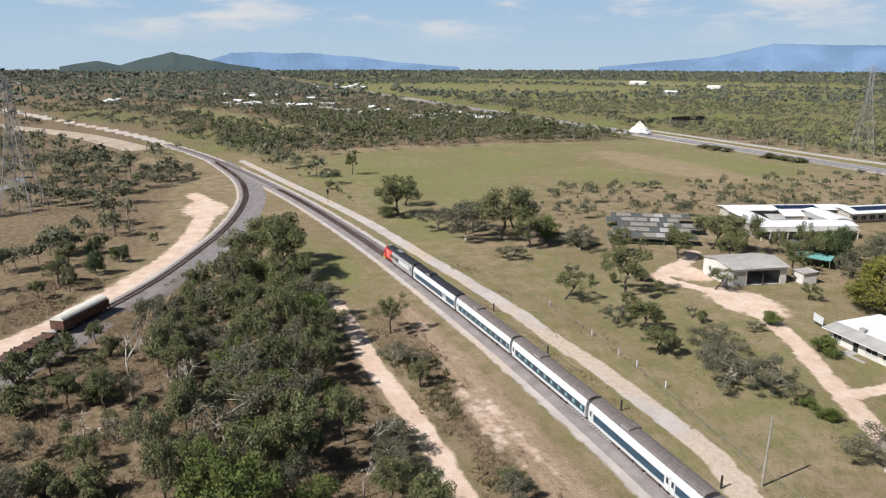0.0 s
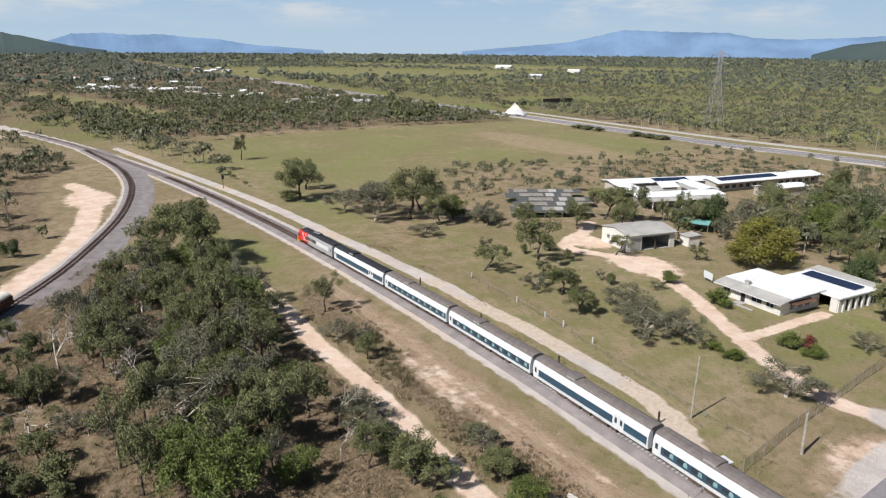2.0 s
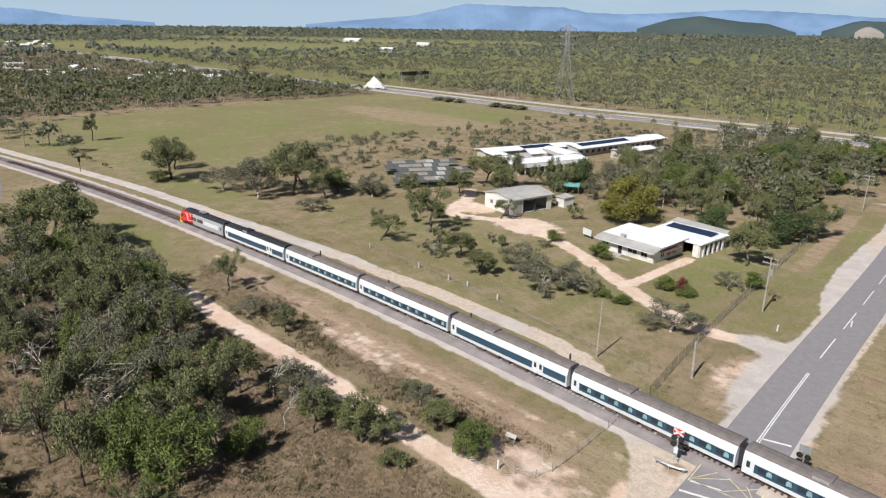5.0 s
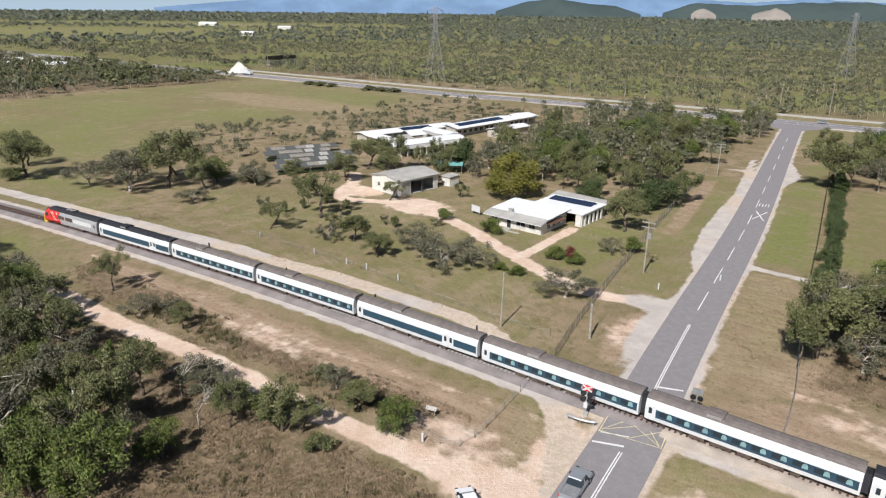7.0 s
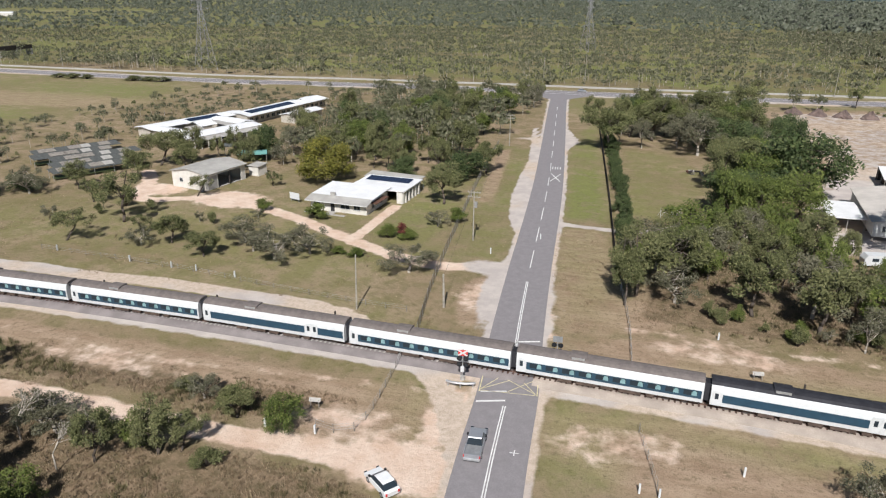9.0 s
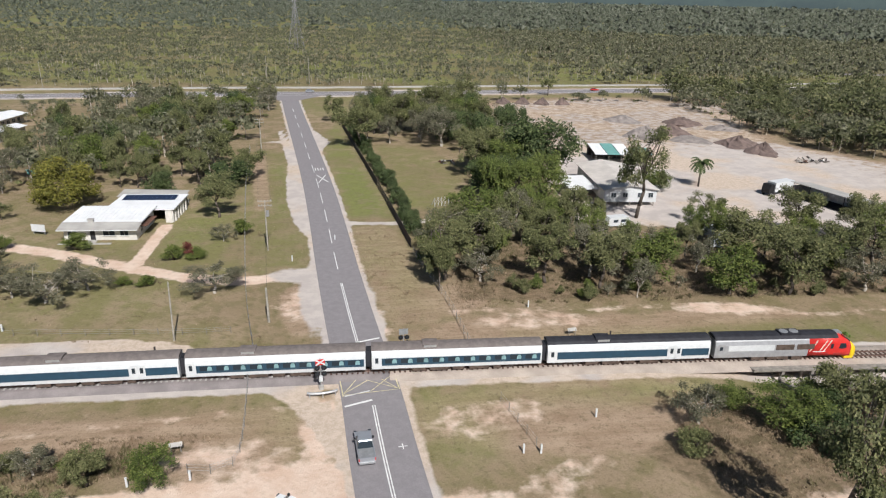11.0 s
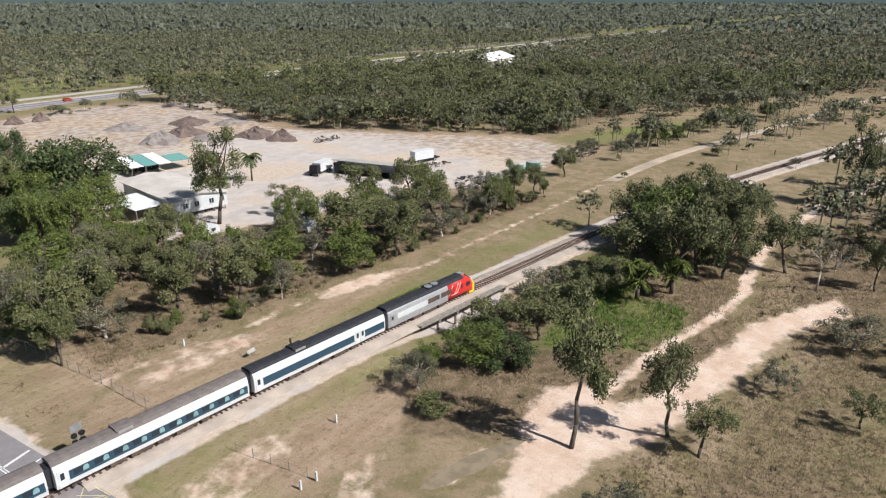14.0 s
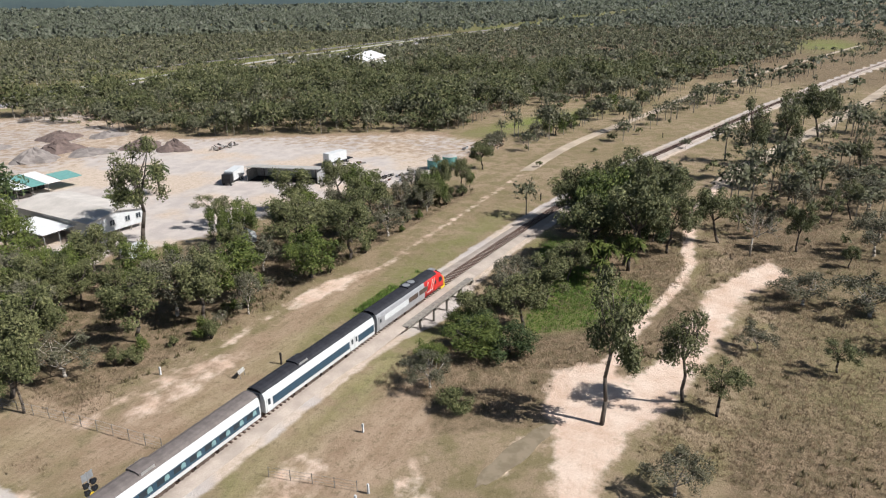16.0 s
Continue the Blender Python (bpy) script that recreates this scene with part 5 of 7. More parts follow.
def carriage(x, windows, roof, m):
    car = thing("passenger_carriage", "white carriage with a dark blue window band" if not windows else "white carriage with curtained teal windows", "train carriage", m, "carriages of the train")
    part("body", Mesh().prism(BODY, -11.2, 11.2).data("body", WHITE), car, "white body")
    part("roof", Mesh().prism(ROOF, -11.25, 11.25).data("roof", roof), car, "dark dusty roof")
    for s in (-1, 1):
        lo, hi = (-9.9, 5.2) if not windows else (-9.9, 11.0)
        part("window_band", Mesh().box(lo, s * 1.44, 1.48, hi, s * 1.47, 2.52).data("window_band", NAVY), car, "dark blue band")
        if not windows:
            part("window_band", Mesh().box(7.2, s * 1.44, 1.48, 11.0, s * 1.47, 2.52).data("window_band", NAVY), car, "dark blue band")
        doors = (-10.55, 5.8, 6.75) if not windows else (-10.55,)
        for dx in doors:
            dr = part("door", Mesh().box(dx - 0.42, s * 1.43, 1.0, dx + 0.42, s * 1.485, 2.95).data("door", WHITE), car, "white door")
            part("door_window", Mesh().box(dx - 0.2, s * 1.48, 1.85, dx + 0.2, s * 1.5, 2.6).data("door_window", GLASS), dr)
        if windows:
            for k in range(10):
                wx = -8.7 + 2.05 * k
                w = part("window", Mesh().box(wx - 0.78, s * 1.465, 1.78, wx + 0.78, s * 1.482, 2.42).data("window", GLASS), car)
                part("curtain", Mesh().prism([(wx + 0.12, 1.8), (wx + 0.74, 1.8), (wx + 0.72, 2.22), (wx + 0.6, 2.4), (wx + 0.3, 2.4), (wx + 0.15, 2.2)], s * 1.48, s * 1.487, "y").data("curtain", CURTAIN), w, "pale curtain")
    part("air_conditioner", Mesh().prism([(-0.95, 3.6), (-0.9, 4.0), (-0.5, 4.12), (0.5, 4.12), (0.9, 4.0), (0.95, 3.6)], -4.6, -2.6).data("air_conditioner", roof), car)
    for s in (-1, 1):
        part("grille", Mesh().box(-4.4, s * 0.925, 3.66, -2.8, s * 0.965, 3.96).data("grille", GALV), car, "pale grille")
    for dx in (-11.3, 11.3):
        part("gangway", Mesh().box(dx - 0.35, -0.7, 1.0, dx + 0.35, 0.7, 3.3).data("gangway", ROOF_BLACK), car)
    for a, b in ((-5.9, -4.2), (-3.6, -1.2), (-0.6, 0.9), (1.6, 4.2), (4.8, 5.8)):
        part("equipment_box", Mesh().box(a, -1.25, 0.42, b, 1.25, 0.96).data("equipment_box", UNDER), car)
    for dx in (-8.2, 8.2):
        bogie(car, dx)
    return car


def loft(stations, outline, slot=0):
    """Hoops of the outline scaled along x: (x, width factor, bottom, top)."""
    me, n = Mesh(), len(outline)
    lo, hi = min(w for u, w in outline), max(w for u, w in outline)
    v = [(x, u * k, b + (w - lo) / (hi - lo) * (t - b)) for x, k, b, t in stations for u, w in outline]
    f = [(i * n + j, i * n + (j + 1) % n, (i + 1) * n + (j + 1) % n, (i + 1) * n + j) for i in range(len(stations) - 1) for j in range(n)]
    me.add(v, f + [tuple(range(n))[::-1], tuple(range((len(stations) - 1) * n, len(stations) * n))], slot)
    return me


FULL = [(-1.36, 0.9), (-1.45, 1.5), (-1.44, 2.7), (-1.28, 3.3), (-0.85, 3.75), (-0.4, 3.86), (0.4, 3.86), (0.85, 3.75), (1.28, 3.3), (1.44, 2.7), (1.45, 1.5), (1.36, 0.9)]


def power_car(m):
    car = thing("locomotive", "diesel power car with red cab and yellow nose", "locomotive", m, "carriages of the train")
    part("body", loft([(-10.3, 1, 0.9, 3.86), (3.0, 1, 0.9, 3.86)], FULL).data("body", SILVER), car, "silver-grey engine body")
    part("cab", loft([(3.0, 1, 0.9, 3.86), (6.6, 1, 0.9, 3.86), (7.6, 0.99, 0.85, 3.8), (8.6, 0.95, 0.75, 3.35), (9.3, 0.88, 0.7, 2.75)], FULL).data("cab", RED, True), car, "glossy red cab")
    part("nose", loft([(9.3, 0.885, 0.62, 2.72), (9.9, 0.76, 0.45, 2.3), (10.3, 0.6, 0.42, 1.9), (10.5, 0.42, 0.45, 1.5)], FULL).data("nose", YELLOW_PAINT, True), car, "yellow rounded nose")
    part("snowplough", Mesh().prism([(8.6, -1.2), (9.9, -1.15), (10.5, -0.5), (10.5, 0.5), (9.9, 1.15), (8.6, 1.2)], 0.3, 0.75, "z").data("snowplough", YELLOW_PAINT), car, "yellow lower skirt")
    part("windscreen", Mesh().add([(7.95, -0.95, 3.72), (7.95, 0.95, 3.72), (9.25, 0.85, 2.82), (9.25, -0.85, 2.82), (7.95, -0.95, 3.6), (7.95, 0.95, 3.6), (9.2, 0.85, 2.7), (9.2, -0.85, 2.7)],
                                  [(0, 1, 2, 3), (4, 7, 6, 5), (0, 4, 5, 1), (1, 5, 6, 2), (2, 6, 7, 3), (3, 7, 4, 0)]).data("windscreen", GLASS), car, "dark windscreen")
    part("roof", Mesh().prism([(-1.2, 3.45), (-0.86, 3.8), (-0.4, 3.9), (0.4, 3.9), (0.86, 3.8), (1.2, 3.45)], -10.3, 7.2).data("roof", ROOF_BLACK), car, "black roof")
    fan = part("fan_housing", Mesh().box(-0.9, -0.8, 3.85, 2.0, 0.8, 4.06).data("fan_housing", ROOF_BLACK), car)
    for dx in (-0.2, 1.25):
        part("fan_ring", Mesh().bar((dx, 0, 4.05), (dx, 0, 4.12), 0.6, n=14).data("fan_ring", GALV), fan, "steel fan ring")
    part("roof_pod", Mesh().box(7.2, -0.5, 3.7, 8.0, 0.5, 3.95).data("roof_pod", GALV), car)
    for s in (-1, 1):
        part("white_panel", Mesh().box(-8.4, s * 1.44, 1.9, -1.9, s * 1.468, 2.75).data("white_panel", WHITE), car, "plain white side panel")
        for a, b in ((-1.7, 0.9), (1.3, 3.8)):
            part("grille", Mesh().box(a, s * 1.44, 1.95, b, s * 1.472, 2.75).data("grille", UNDER), car, "dark intake grille")
        dr = part("door", Mesh().box(-9.9, s * 1.43, 1.1, -9.0, s * 1.475, 3.0).data("door", SILVER), car)
        part("door_window", Mesh().box(-9.65, s * 1.47, 2.05, -9.25, s * 1.49, 2.6).data("door_window", GLASS), dr)
        dr = part("cab_door", Mesh().box(6.0, s * 1.42, 1.1, 6.7, s * 1.46, 3.0).data("cab_door", RED), car)
        part("door_window", Mesh().box(6.15, s * 1.455, 2.0, 6.55, s * 1.475, 2.7).data("door_window", GLASS), dr)
        part("side_window", Mesh().prism([(7.4, 2.0), (8.0, 1.9), (8.5, 2.1), (8.3, 2.7), (7.5, 2.75)], s * 1.33, s * 1.45, "y").data("side_window", GLASS), car)
        part("nameplate", Mesh().box(3.7, s * 1.44, 1.5, 5.5, s * 1.462, 1.62).data("nameplate", WHITE), car, "plain white bar")
        for dx in (3.2, 4.6, 5.2):
            part("stripe", Mesh().prism([(dx, 1.6), (dx + 0.12, 1.6), (dx + 1.0, 3.2), (dx + 0.88, 3.2)], s * 1.36, s * 1.465, "y").data("stripe", HESSIAN), car, "thin pale slanting stripe")
    for a, b in ((-4.9, -3.0), (-2.6, 0.4), (0.9, 2.4)):
        part("equipment_box", Mesh().box(a, -1.3, 0.4, b, 1.3, 0.92).data("equipment_box", UNDER), car)
    for dx in (-7.0, 6.0):
        bogie(car, dx)
    return car


NOSE = 72.0


def on_track(x, flip=0):
    p, a = track_at(x)
    return Matrix.Translation((p.x, p.y, 0.12)) @ Matrix.Rotation(a + flip, 4, "Z")


loco = power_car(on_track(NOSE - 10.6))
at = NOSE - 21.4 - 11.4
plan = [(False, ROOF_BLACK), (True, ROOF_BROWN), (True, ROOF_BROWN), (False, ROOF_BROWN), (True, ROOF_BROWN), (True, ROOF_BROWN), (False, ROOF_BLACK)]
made = {}
for windows, roof in plan:
    key = (windows, roof.name)
    if key in made:
        copy_thing(made[key], on_track(at))
    else:
        made[key] = carriage(at, windows, roof, on_track(at))
    at -= 23.2
tail = copy_thing(loco, on_track(at + 23.2 - 11.4 - 11.0, math.pi))

# ---- wagons on the siding ----
def siding_at(i):
    dd = SIDING[i + 2] - SIDING[i - 2]
    return Matrix.Translation((SIDING[i][0], SIDING[i][1], 0.1)) @ Matrix.Rotation(math.atan2(dd[1], dd[0]), 4, "Z")


def nearest(line, x, y):
    return int(np.argmin(np.hypot(line[:, 0] - x, line[:, 1] - y)))


hopper = thing("covered_wagon", "rusty grain wagon with ribbed pale covers", "wagon", siding_at(nearest(SIDING, -107, -72.5)))
part("body", Mesh().prism([(-1.2, 0.95), (-1.4, 1.4), (-1.4, 2.7), (1.4, 2.7), (1.4, 1.4), (1.2, 0.95)], -6.4, 6.4).data("body", RUSTY), hopper, "rusty brown body")
for k in range(14):
    for s in (-1, 1):
        part("rib", Mesh().box(-6.3 + k * 0.96, s * 1.4, 1.0, -6.18 + k * 0.96, s * 1.48, 2.7).data("rib", RUSTY), hopper)
for k in range(6):
    c = [(-1.35 * math.cos(a), 2.7 + 0.75 * math.sin(a)) for a in np.linspace(0, math.pi, 9)]
    part("cover", Mesh().prism(c, -6.3 + k * 2.11, -4.3 + k * 2.11).data("cover", HESSIAN), hopper, "pale rounded cover")
for dx in (-4.4, 4.4):
    bogie(hopper, dx)
flat = thing("flat_wagon", "empty rusty flat wagon on the siding", "wagon", siding_at(nearest(SIDING, -94, -79.8)), "flat wagons")
part("deck", Mesh().box(-6.2, -1.3, 0.95, 6.2, 1.3, 1.15).data("deck", RUSTY), flat)
for k in range(6):
    part("bolster", Mesh().box(-5.6 + k * 2.2, -1.35, 1.15, -5.3 + k * 2.2, 1.35, 1.4).data("bolster", UNDER), flat)
for dx in (-4.2, 4.2):
    bogie(flat, dx)
copy_thing(flat, siding_at(nearest(SIDING, -82, -86.5)))
copy_thing(flat, siding_at(nearest(SIDING, -71, -93)))


# ---- poles, signals, fences ----
def crossarm_pole(x, y, h, arms, lean=0.0, r=0.16):
    ob = thing("power_pole", "weathered timber power pole in dry grass", "pole", pose(x, y, ground_z(x, y), 0, lean))
    part("shaft", Mesh().bar((0, 0, -0.3), (0, 0, h), r, r * 0.7, 8).data("shaft", POLE), ob)
    for k in range(arms):
        z = h - 0.3 - k * 0.9
        arm = part("crossarm", Mesh().box(-1.3, -0.06, z, 1.3, 0.06, z + 0.14).data("crossarm", POLE), ob)
        for dx in (-1.15, -0.6, 0.6, 1.15):
            part("insulator", Mesh().bar((dx, 0, z + 0.14), (dx, 0, z + 0.34), 0.06, 0.04, 6).data("insulator", GALV), arm)
    return ob


crossarm_pole(-22.87, 10.77, 9.1, 0, 1.0, 0.14)
crossarm_pole(-10.32, 15.87, 5.6, 0, -1.0, 0.2)
pole_c = crossarm_pole(-14.08, 47.02, 10.1, 2)
part("transformer", Mesh().bar((0.4, 0, 6.9), (0.4, 0, 8.0), 0.3, n=10).data("transformer", GALV), pole_c, "grey transformer can")
crossarm_pole(-26.5, 136.4, 10, 2)
crossarm_pole(-41.6, 238, 11, 1)
crossarm_pole(-44, 300, 15, 0)
crossarm_pole(-22, 300, 15, 0)
for x, y, h in ((-383, 266, 14), (-150, 285, 13), (96, 296, 12), (-330, 262, 12), (-275, 276, 10)):
    crossarm_pole(x, y, h, 0)


def wire(a, b, sag):
    pts = [Vector(a).lerp(Vector(b), k / 10) - Vector((0, 0, sag * 4 * k / 10 * (1 - k / 10))) for k in range(11)]
    me = tube(pts, 0.018, 3)
    solid("power_line", me, BLACK, "thin dark power line between poles", "cable")


for s in (-1.15, 1.15):
    wire((-14.08 + s, 47.02, 10.0), (-26.5 + s, 136.4, 9.9), 1.6)
    wire((-26.5 + s, 136.4, 9.9), (-41.6 + s, 238, 10.9), 1.8)
wire((-14.08, 47.02, 9.1), (-10.3, 15.9, 5.6), 0.5)


def pylon(x, y, h, turn):
    ob = thing("transmission_tower", "grey steel lattice transmission tower", "pylon", pose(x, y, 0, 0, 0, turn))
    half = lambda z: 4.2 * (1 - z / (h * 0.72)) + 0.9 if z < h * 0.72 else 0.9
    levels = [0, 0.14, 0.27, 0.39, 0.5, 0.6, 0.68, 0.76, 0.84, 0.92, 1.0]
    for sx, sy in ((-1, -1), (1, -1), (1, 1), (-1, 1)):
        leg = Mesh().bar((sx * half(0), sy * half(0), -0.2), (sx * 0.9, sy * 0.9, h * 0.72), 0.13, n=4)
        leg.bar((sx * 0.9, sy * 0.9, h * 0.715), (sx * 0.9, sy * 0.9, h), 0.13, n=4)
        part("leg", leg.data("leg", PYLON_STEEL), ob)
    for a, b in zip(levels[:-1], levels[1:]):
        br = Mesh()
        p, q = half(a * h), half(b * h)
        c0, c1 = [(-p, -p), (p, -p), (p, p), (-p, p)], [(-q, -q), (q, -q), (q, q), (-q, q)]
        for k in range(4):
            j = (k + 1) % 4
            br.bar((*c0[k], a * h), (*c1[j], b * h), 0.05, n=3).bar((*c0[j], a * h), (*c1[k], b * h), 0.05, n=3).bar((*c1[k], b * h), (*c1[j], b * h), 0.045, n=3)
        tagged(part("brace", br.data("brace", PYLON_STEEL), ob), kind="stuff")
    for z in (0.74, 0.84, 0.94):
        for s in (-1, 1):
            arm = part("arm", Mesh().bar((s * 0.9, 0, z * h), (s * 5.2, 0, z * h + 0.4), 0.12, n=4).bar((s * 0.9, 0, z * h + 1.8), (s * 5.2, 0, z * h + 0.4), 0.1, n=4).data("arm", PYLON_STEEL), ob)
            part("insulator", Mesh().bar((s * 5.2, 0, z * h + 0.4), (s * 5.2, 0, z * h - 1.8), 0.14, n=5).data("insulator", DARK_POST), arm)


pylon(-222.4, -105, 43.8, 70)
pylon(-248.4, 289.6, 47, 60)
pylon(-46, 520, 46, 60)


def crossing_signal(x, y, turn, back):
    ob = thing("crossing_signal", "level crossing signal with black lamp discs and crossbuck", "signal", pose(x, y, ground_z(x, y), 0, 0, turn), "level crossing signals")
    part("footing", Mesh().bar((0, 0, -0.1), (0, 0, 0.5), 0.32, n=10).data("footing", CONCRETE), ob)
    part("mast", Mesh().bar((0, 0, 0.3), (0, 0, 4.3), 0.08, n=8).data("mast", GALV), ob)
    for sx, sz in ((-0.42, 3.1), (0.42, 3.1), (-0.42, 2.3), (0.42, 2.3)):
        lamp = part("lamp", Mesh().bar((sx, -0.25, sz), (sx, -0.2, sz), 0.34, n=16).bar((sx, -0.2, sz), (sx, 0.15, sz), 0.14, n=8).data("lamp", BLACK), ob, "black lamp disc")
        part("lens", Mesh().bar((sx, -0.27, sz), (sx, -0.25, sz), 0.1, n=10).data("lens", GLASS), lamp)
    part("bracket", Mesh().box(-0.45, -0.04, 3.05, 0.45, 0.04, 3.15).box(-0.45, -0.04, 2.25, 0.45, 0.04, 2.35).data("bracket", BLACK), ob)
    part("relay_box", Mesh().box(-0.22, -0.42, 1.3, 0.22, -0.08, 2.0).data("relay_box", YELLOW_PAINT if back else WHITE), ob)
    if back:
        part("sign_back", Mesh().box(-0.62, -0.05, 3.45, 0.62, -0.02, 4.3).data("sign_back", GALV), ob, "grey back of the sign")
        part("bell", Mesh().bar((-0.5, -0.4, 0.6), (-0.5, -0.4, 0.95), 0.3, n=10).data("bell", WHITE), ob)
    else:
        board = part("crossbuck", Mesh().box(-0.6, -0.1, 3.45, 0.6, -0.07, 4.25).data("crossbuck", RED), ob, "red board with a white cross")
        for a in (32, -32):
            part("arm", Mesh().box(-0.68, -0.13, -0.1, 0.68, -0.105, 0.1, m=Matrix.Translation((0, 0, 3.85)) @ Matrix.Rotation(radians(a), 4, "Y")).data("arm", WHITE), board)
        pts = [(1.9 * math.sin(a), -1.5 - 0.55 * math.cos(a), 0.65) for a in np.linspace(-1.3, 1.3, 9)]
        rail = tube(pts, 0.16, 6)
        guard = part("guard_rail", rail.data("guard_rail", GALV), ob, "curved steel guard rail")
        for k in (1, 4, 7):
            part("post", Mesh().bar((pts[k][0], pts[k][1], 0), pts[k], 0.07, n=6).data("post", GALV), guard)


crossing_signal(-1.6, -3.8, 8, False)
crossing_signal(9.2, 3.5, 4, True)


def fence(points, h, label, spacing=2.6, mesh=False):
    ob = thing("wire_fence", label, "fence")
    line = spline(points, 0.5)
    run = np.concatenate([[0], np.cumsum(np.hypot(*np.diff(line, axis=0).T))])
    marks = np.arange(0, run[-1], spacing)
    xs, ys = np.interp(marks, run, line[:, 0]), np.interp(marks, run, line[:, 1])
    shared = Mesh().bar((0, 0, -0.2), (0, 0, h), 0.045, n=5).data("post", GALV if mesh else TIMBER)
    for x, y in zip(xs, ys):
        part("post", shared, ob, m=pose(float(x), float(y), ground_z(x, y)))
    w = Mesh()
    for z in ([0.1, 0.4, 0.7, 1.0, 1.3, 1.6, h - 0.05] if mesh else [0.4, 0.75, h - 0.1]):
        for i in range(len(xs) - 1):
            w.bar((xs[i], ys[i], z), (xs[i + 1], ys[i + 1], z), 0.014, n=3)
    if mesh:
        for i in range(len(xs) - 1):
            for k in range(12):
                a = Vector((xs[i], ys[i], 0)).lerp(Vector((xs[i + 1], ys[i + 1], 0)), k / 12)
                w.bar((a.x, a.y, 0.05), (a.x, a.y, h - 0.05), 0.008, n=3)
    tagged(part("infill", w.data("infill", GALV if not mesh else TIMBER), ob), kind="stuff")


fence([(-11.2, 6.0), (-16, 31.4), (-25, 94), (-30, 137)], 1.9, "grey chain-wire fence beside the road", 3.0, True)
fence([(-90, 16), (-61, 15.8), (-36, 13.4), (-20, 12.5), (-13, 13)], 1.1, "low wire fence along the gravel lane", 3.4)
fence([(-10.9, -1.5), (-9.7, -15.8), (-11.4, -19.1), (-16, -18.6)], 1.2, "low sagging wire fence in dry grass", 2.4)
fence([(18.8, 5), (17.9, 16.2), (16.3, 27), (13.4, 44)], 1.5, "grey wire fence beside the track", 2.4)
fence([(20.4, -8.5), (22.7, -18.5)], 1.3, "leaning wire fence in bare grass", 2.4)

panel_fence = thing("screen_fence", "dark solid panel fence beside a hedge", "fence")
fl = spline([(13.4, 46.4), (8.2, 92), (-2.5, 178)], 2.0)
dark_panel = Mesh().box(0, -0.03, 0, 2.02, 0.03, 1.9).data("panel", DARK_POST)
for a, b in zip(fl[:-1], fl[1:]):
    part("panel", dark_panel, panel_fence, m=Matrix.Translation((a[0], a[1], 0)) @ Matrix.Rotation(math.atan2(b[1] - a[1], b[0] - a[0]), 4, "Z"))
hedge_rng = random.Random(4)
for a in fl[6::2]:
    tree("dark", a[0] + 2.6 + hedge_rng.uniform(-0.4, 0.6), a[1] + hedge_rng.uniform(-0.6, 0.6), hedge_rng.uniform(2.4, 4.6), hedge_rng.uniform(3.0, 4.4))


def marker(x, y, h, mat, label, w=0.09):
    solid("marker_post", Mesh().box(-w, -w, -0.1, w, w, h).box(-w * 0.8, -w * 0.8, h, w * 0.8, w * 0.8, h + 0.05), mat, label, "post", pose(x, y, ground_z(x, y)))


for x, y in ((-87.5, 4.2), (-64.9, 4.5), (-44.1, 5.4), (-24.1, 5.9), (127.6, 0.3), (152.2, -5.3), (188, -8.7), (216, -11.5), (39.2, 5.4)):
    marker(x, y, 1.7, DARK_POST, "dark slim post beside the track", 0.1)
for x, y in ((30.1, 17.9), (-86.8, 16.4), (-70.2, 16.3), (-61, 16), (-56, 16.2), (-48, 15.9), (20.9, -18.8), (22.8, -19), (-14, -20), (-20, -20.5), (31, -13), (-1.5, 52), (-9, 41)):
    marker(x, y, 1.1, WHITE, "short white post in grass", 0.1)
sig = thing("rail_signal", "dark trackside signal mast", "signal", pose(-209.9, -7.5, 0))
part("mast", Mesh().bar((0, 0, 0), (0, 0, 4.2), 0.1).data("mast", DARK_POST), sig)
part("head", Mesh().box(-0.3, -0.35, 3.2, 0.3, 0.35, 4.6).data("head", BLACK), sig)
box = thing("relay_cabinet", "grey trackside cabinet beside the gravel lane", "cabinet", pose(-12.6, 4.5, 0, 0, 0, -8))
part("body", Mesh().box(-0.7, -0.4, 0.1, 0.7, 0.4, 1.5).data("body", GALV), box)
part("lid", Mesh().box(-0.78, -0.48, 1.5, 0.78, 0.48, 1.58).data("lid", WHITE), box)
part("door", Mesh().box(-0.6, -0.43, 0.2, 0.0, -0.4, 1.4).data("door", WHITE), box)
for x, y in ((-16.4, -15.8), (34.4, 7.2)):
    sg = thing("notice_board", "small pale notice board on two posts", "sign", pose(x, y, 0, 0, 0, 10))
    part("board", Mesh().box(-0.7, -0.03, 0.9, 0.7, 0.03, 1.4, m=Matrix.Rotation(radians(-35), 4, "X")).data("board", CONCRETE), sg)
    for dx in (-0.5, 0.5):
        part("post", Mesh().bar((dx, 0.5, 0), (dx, 0.6, 1.0), 0.05).data("post", TIMBER), sg)
board = thing("sign_board", "white blank board facing the driveway", "sign", pose(-60.6, 59.5, 0, 0, 0, -15))
part("panel", Mesh().box(-1.5, -0.05, 0.6, 1.5, 0.05, 2.1).data("panel", WHITE), board)
for dx in (-1.2, 1.2):
    part("post", Mesh().bar((dx, 0.1, 0), (dx, 0.1, 2.1), 0.06).data("post", GALV), board)

# ---- buildings ----
def gable(w, d, h, rise, over=0.5, thick=0.14):
    """Gable roof over a plan 0..w by 0..d, ridge along x."""
    return [(-over, h - over * rise / (d / 2)), (d / 2, h + rise), (d + over, h - over * rise / (d / 2)), (d + over, h + thick - over * rise / (d / 2)), (d / 2, h + rise + thick), (-over, h + thick - over * rise / (d / 2))]


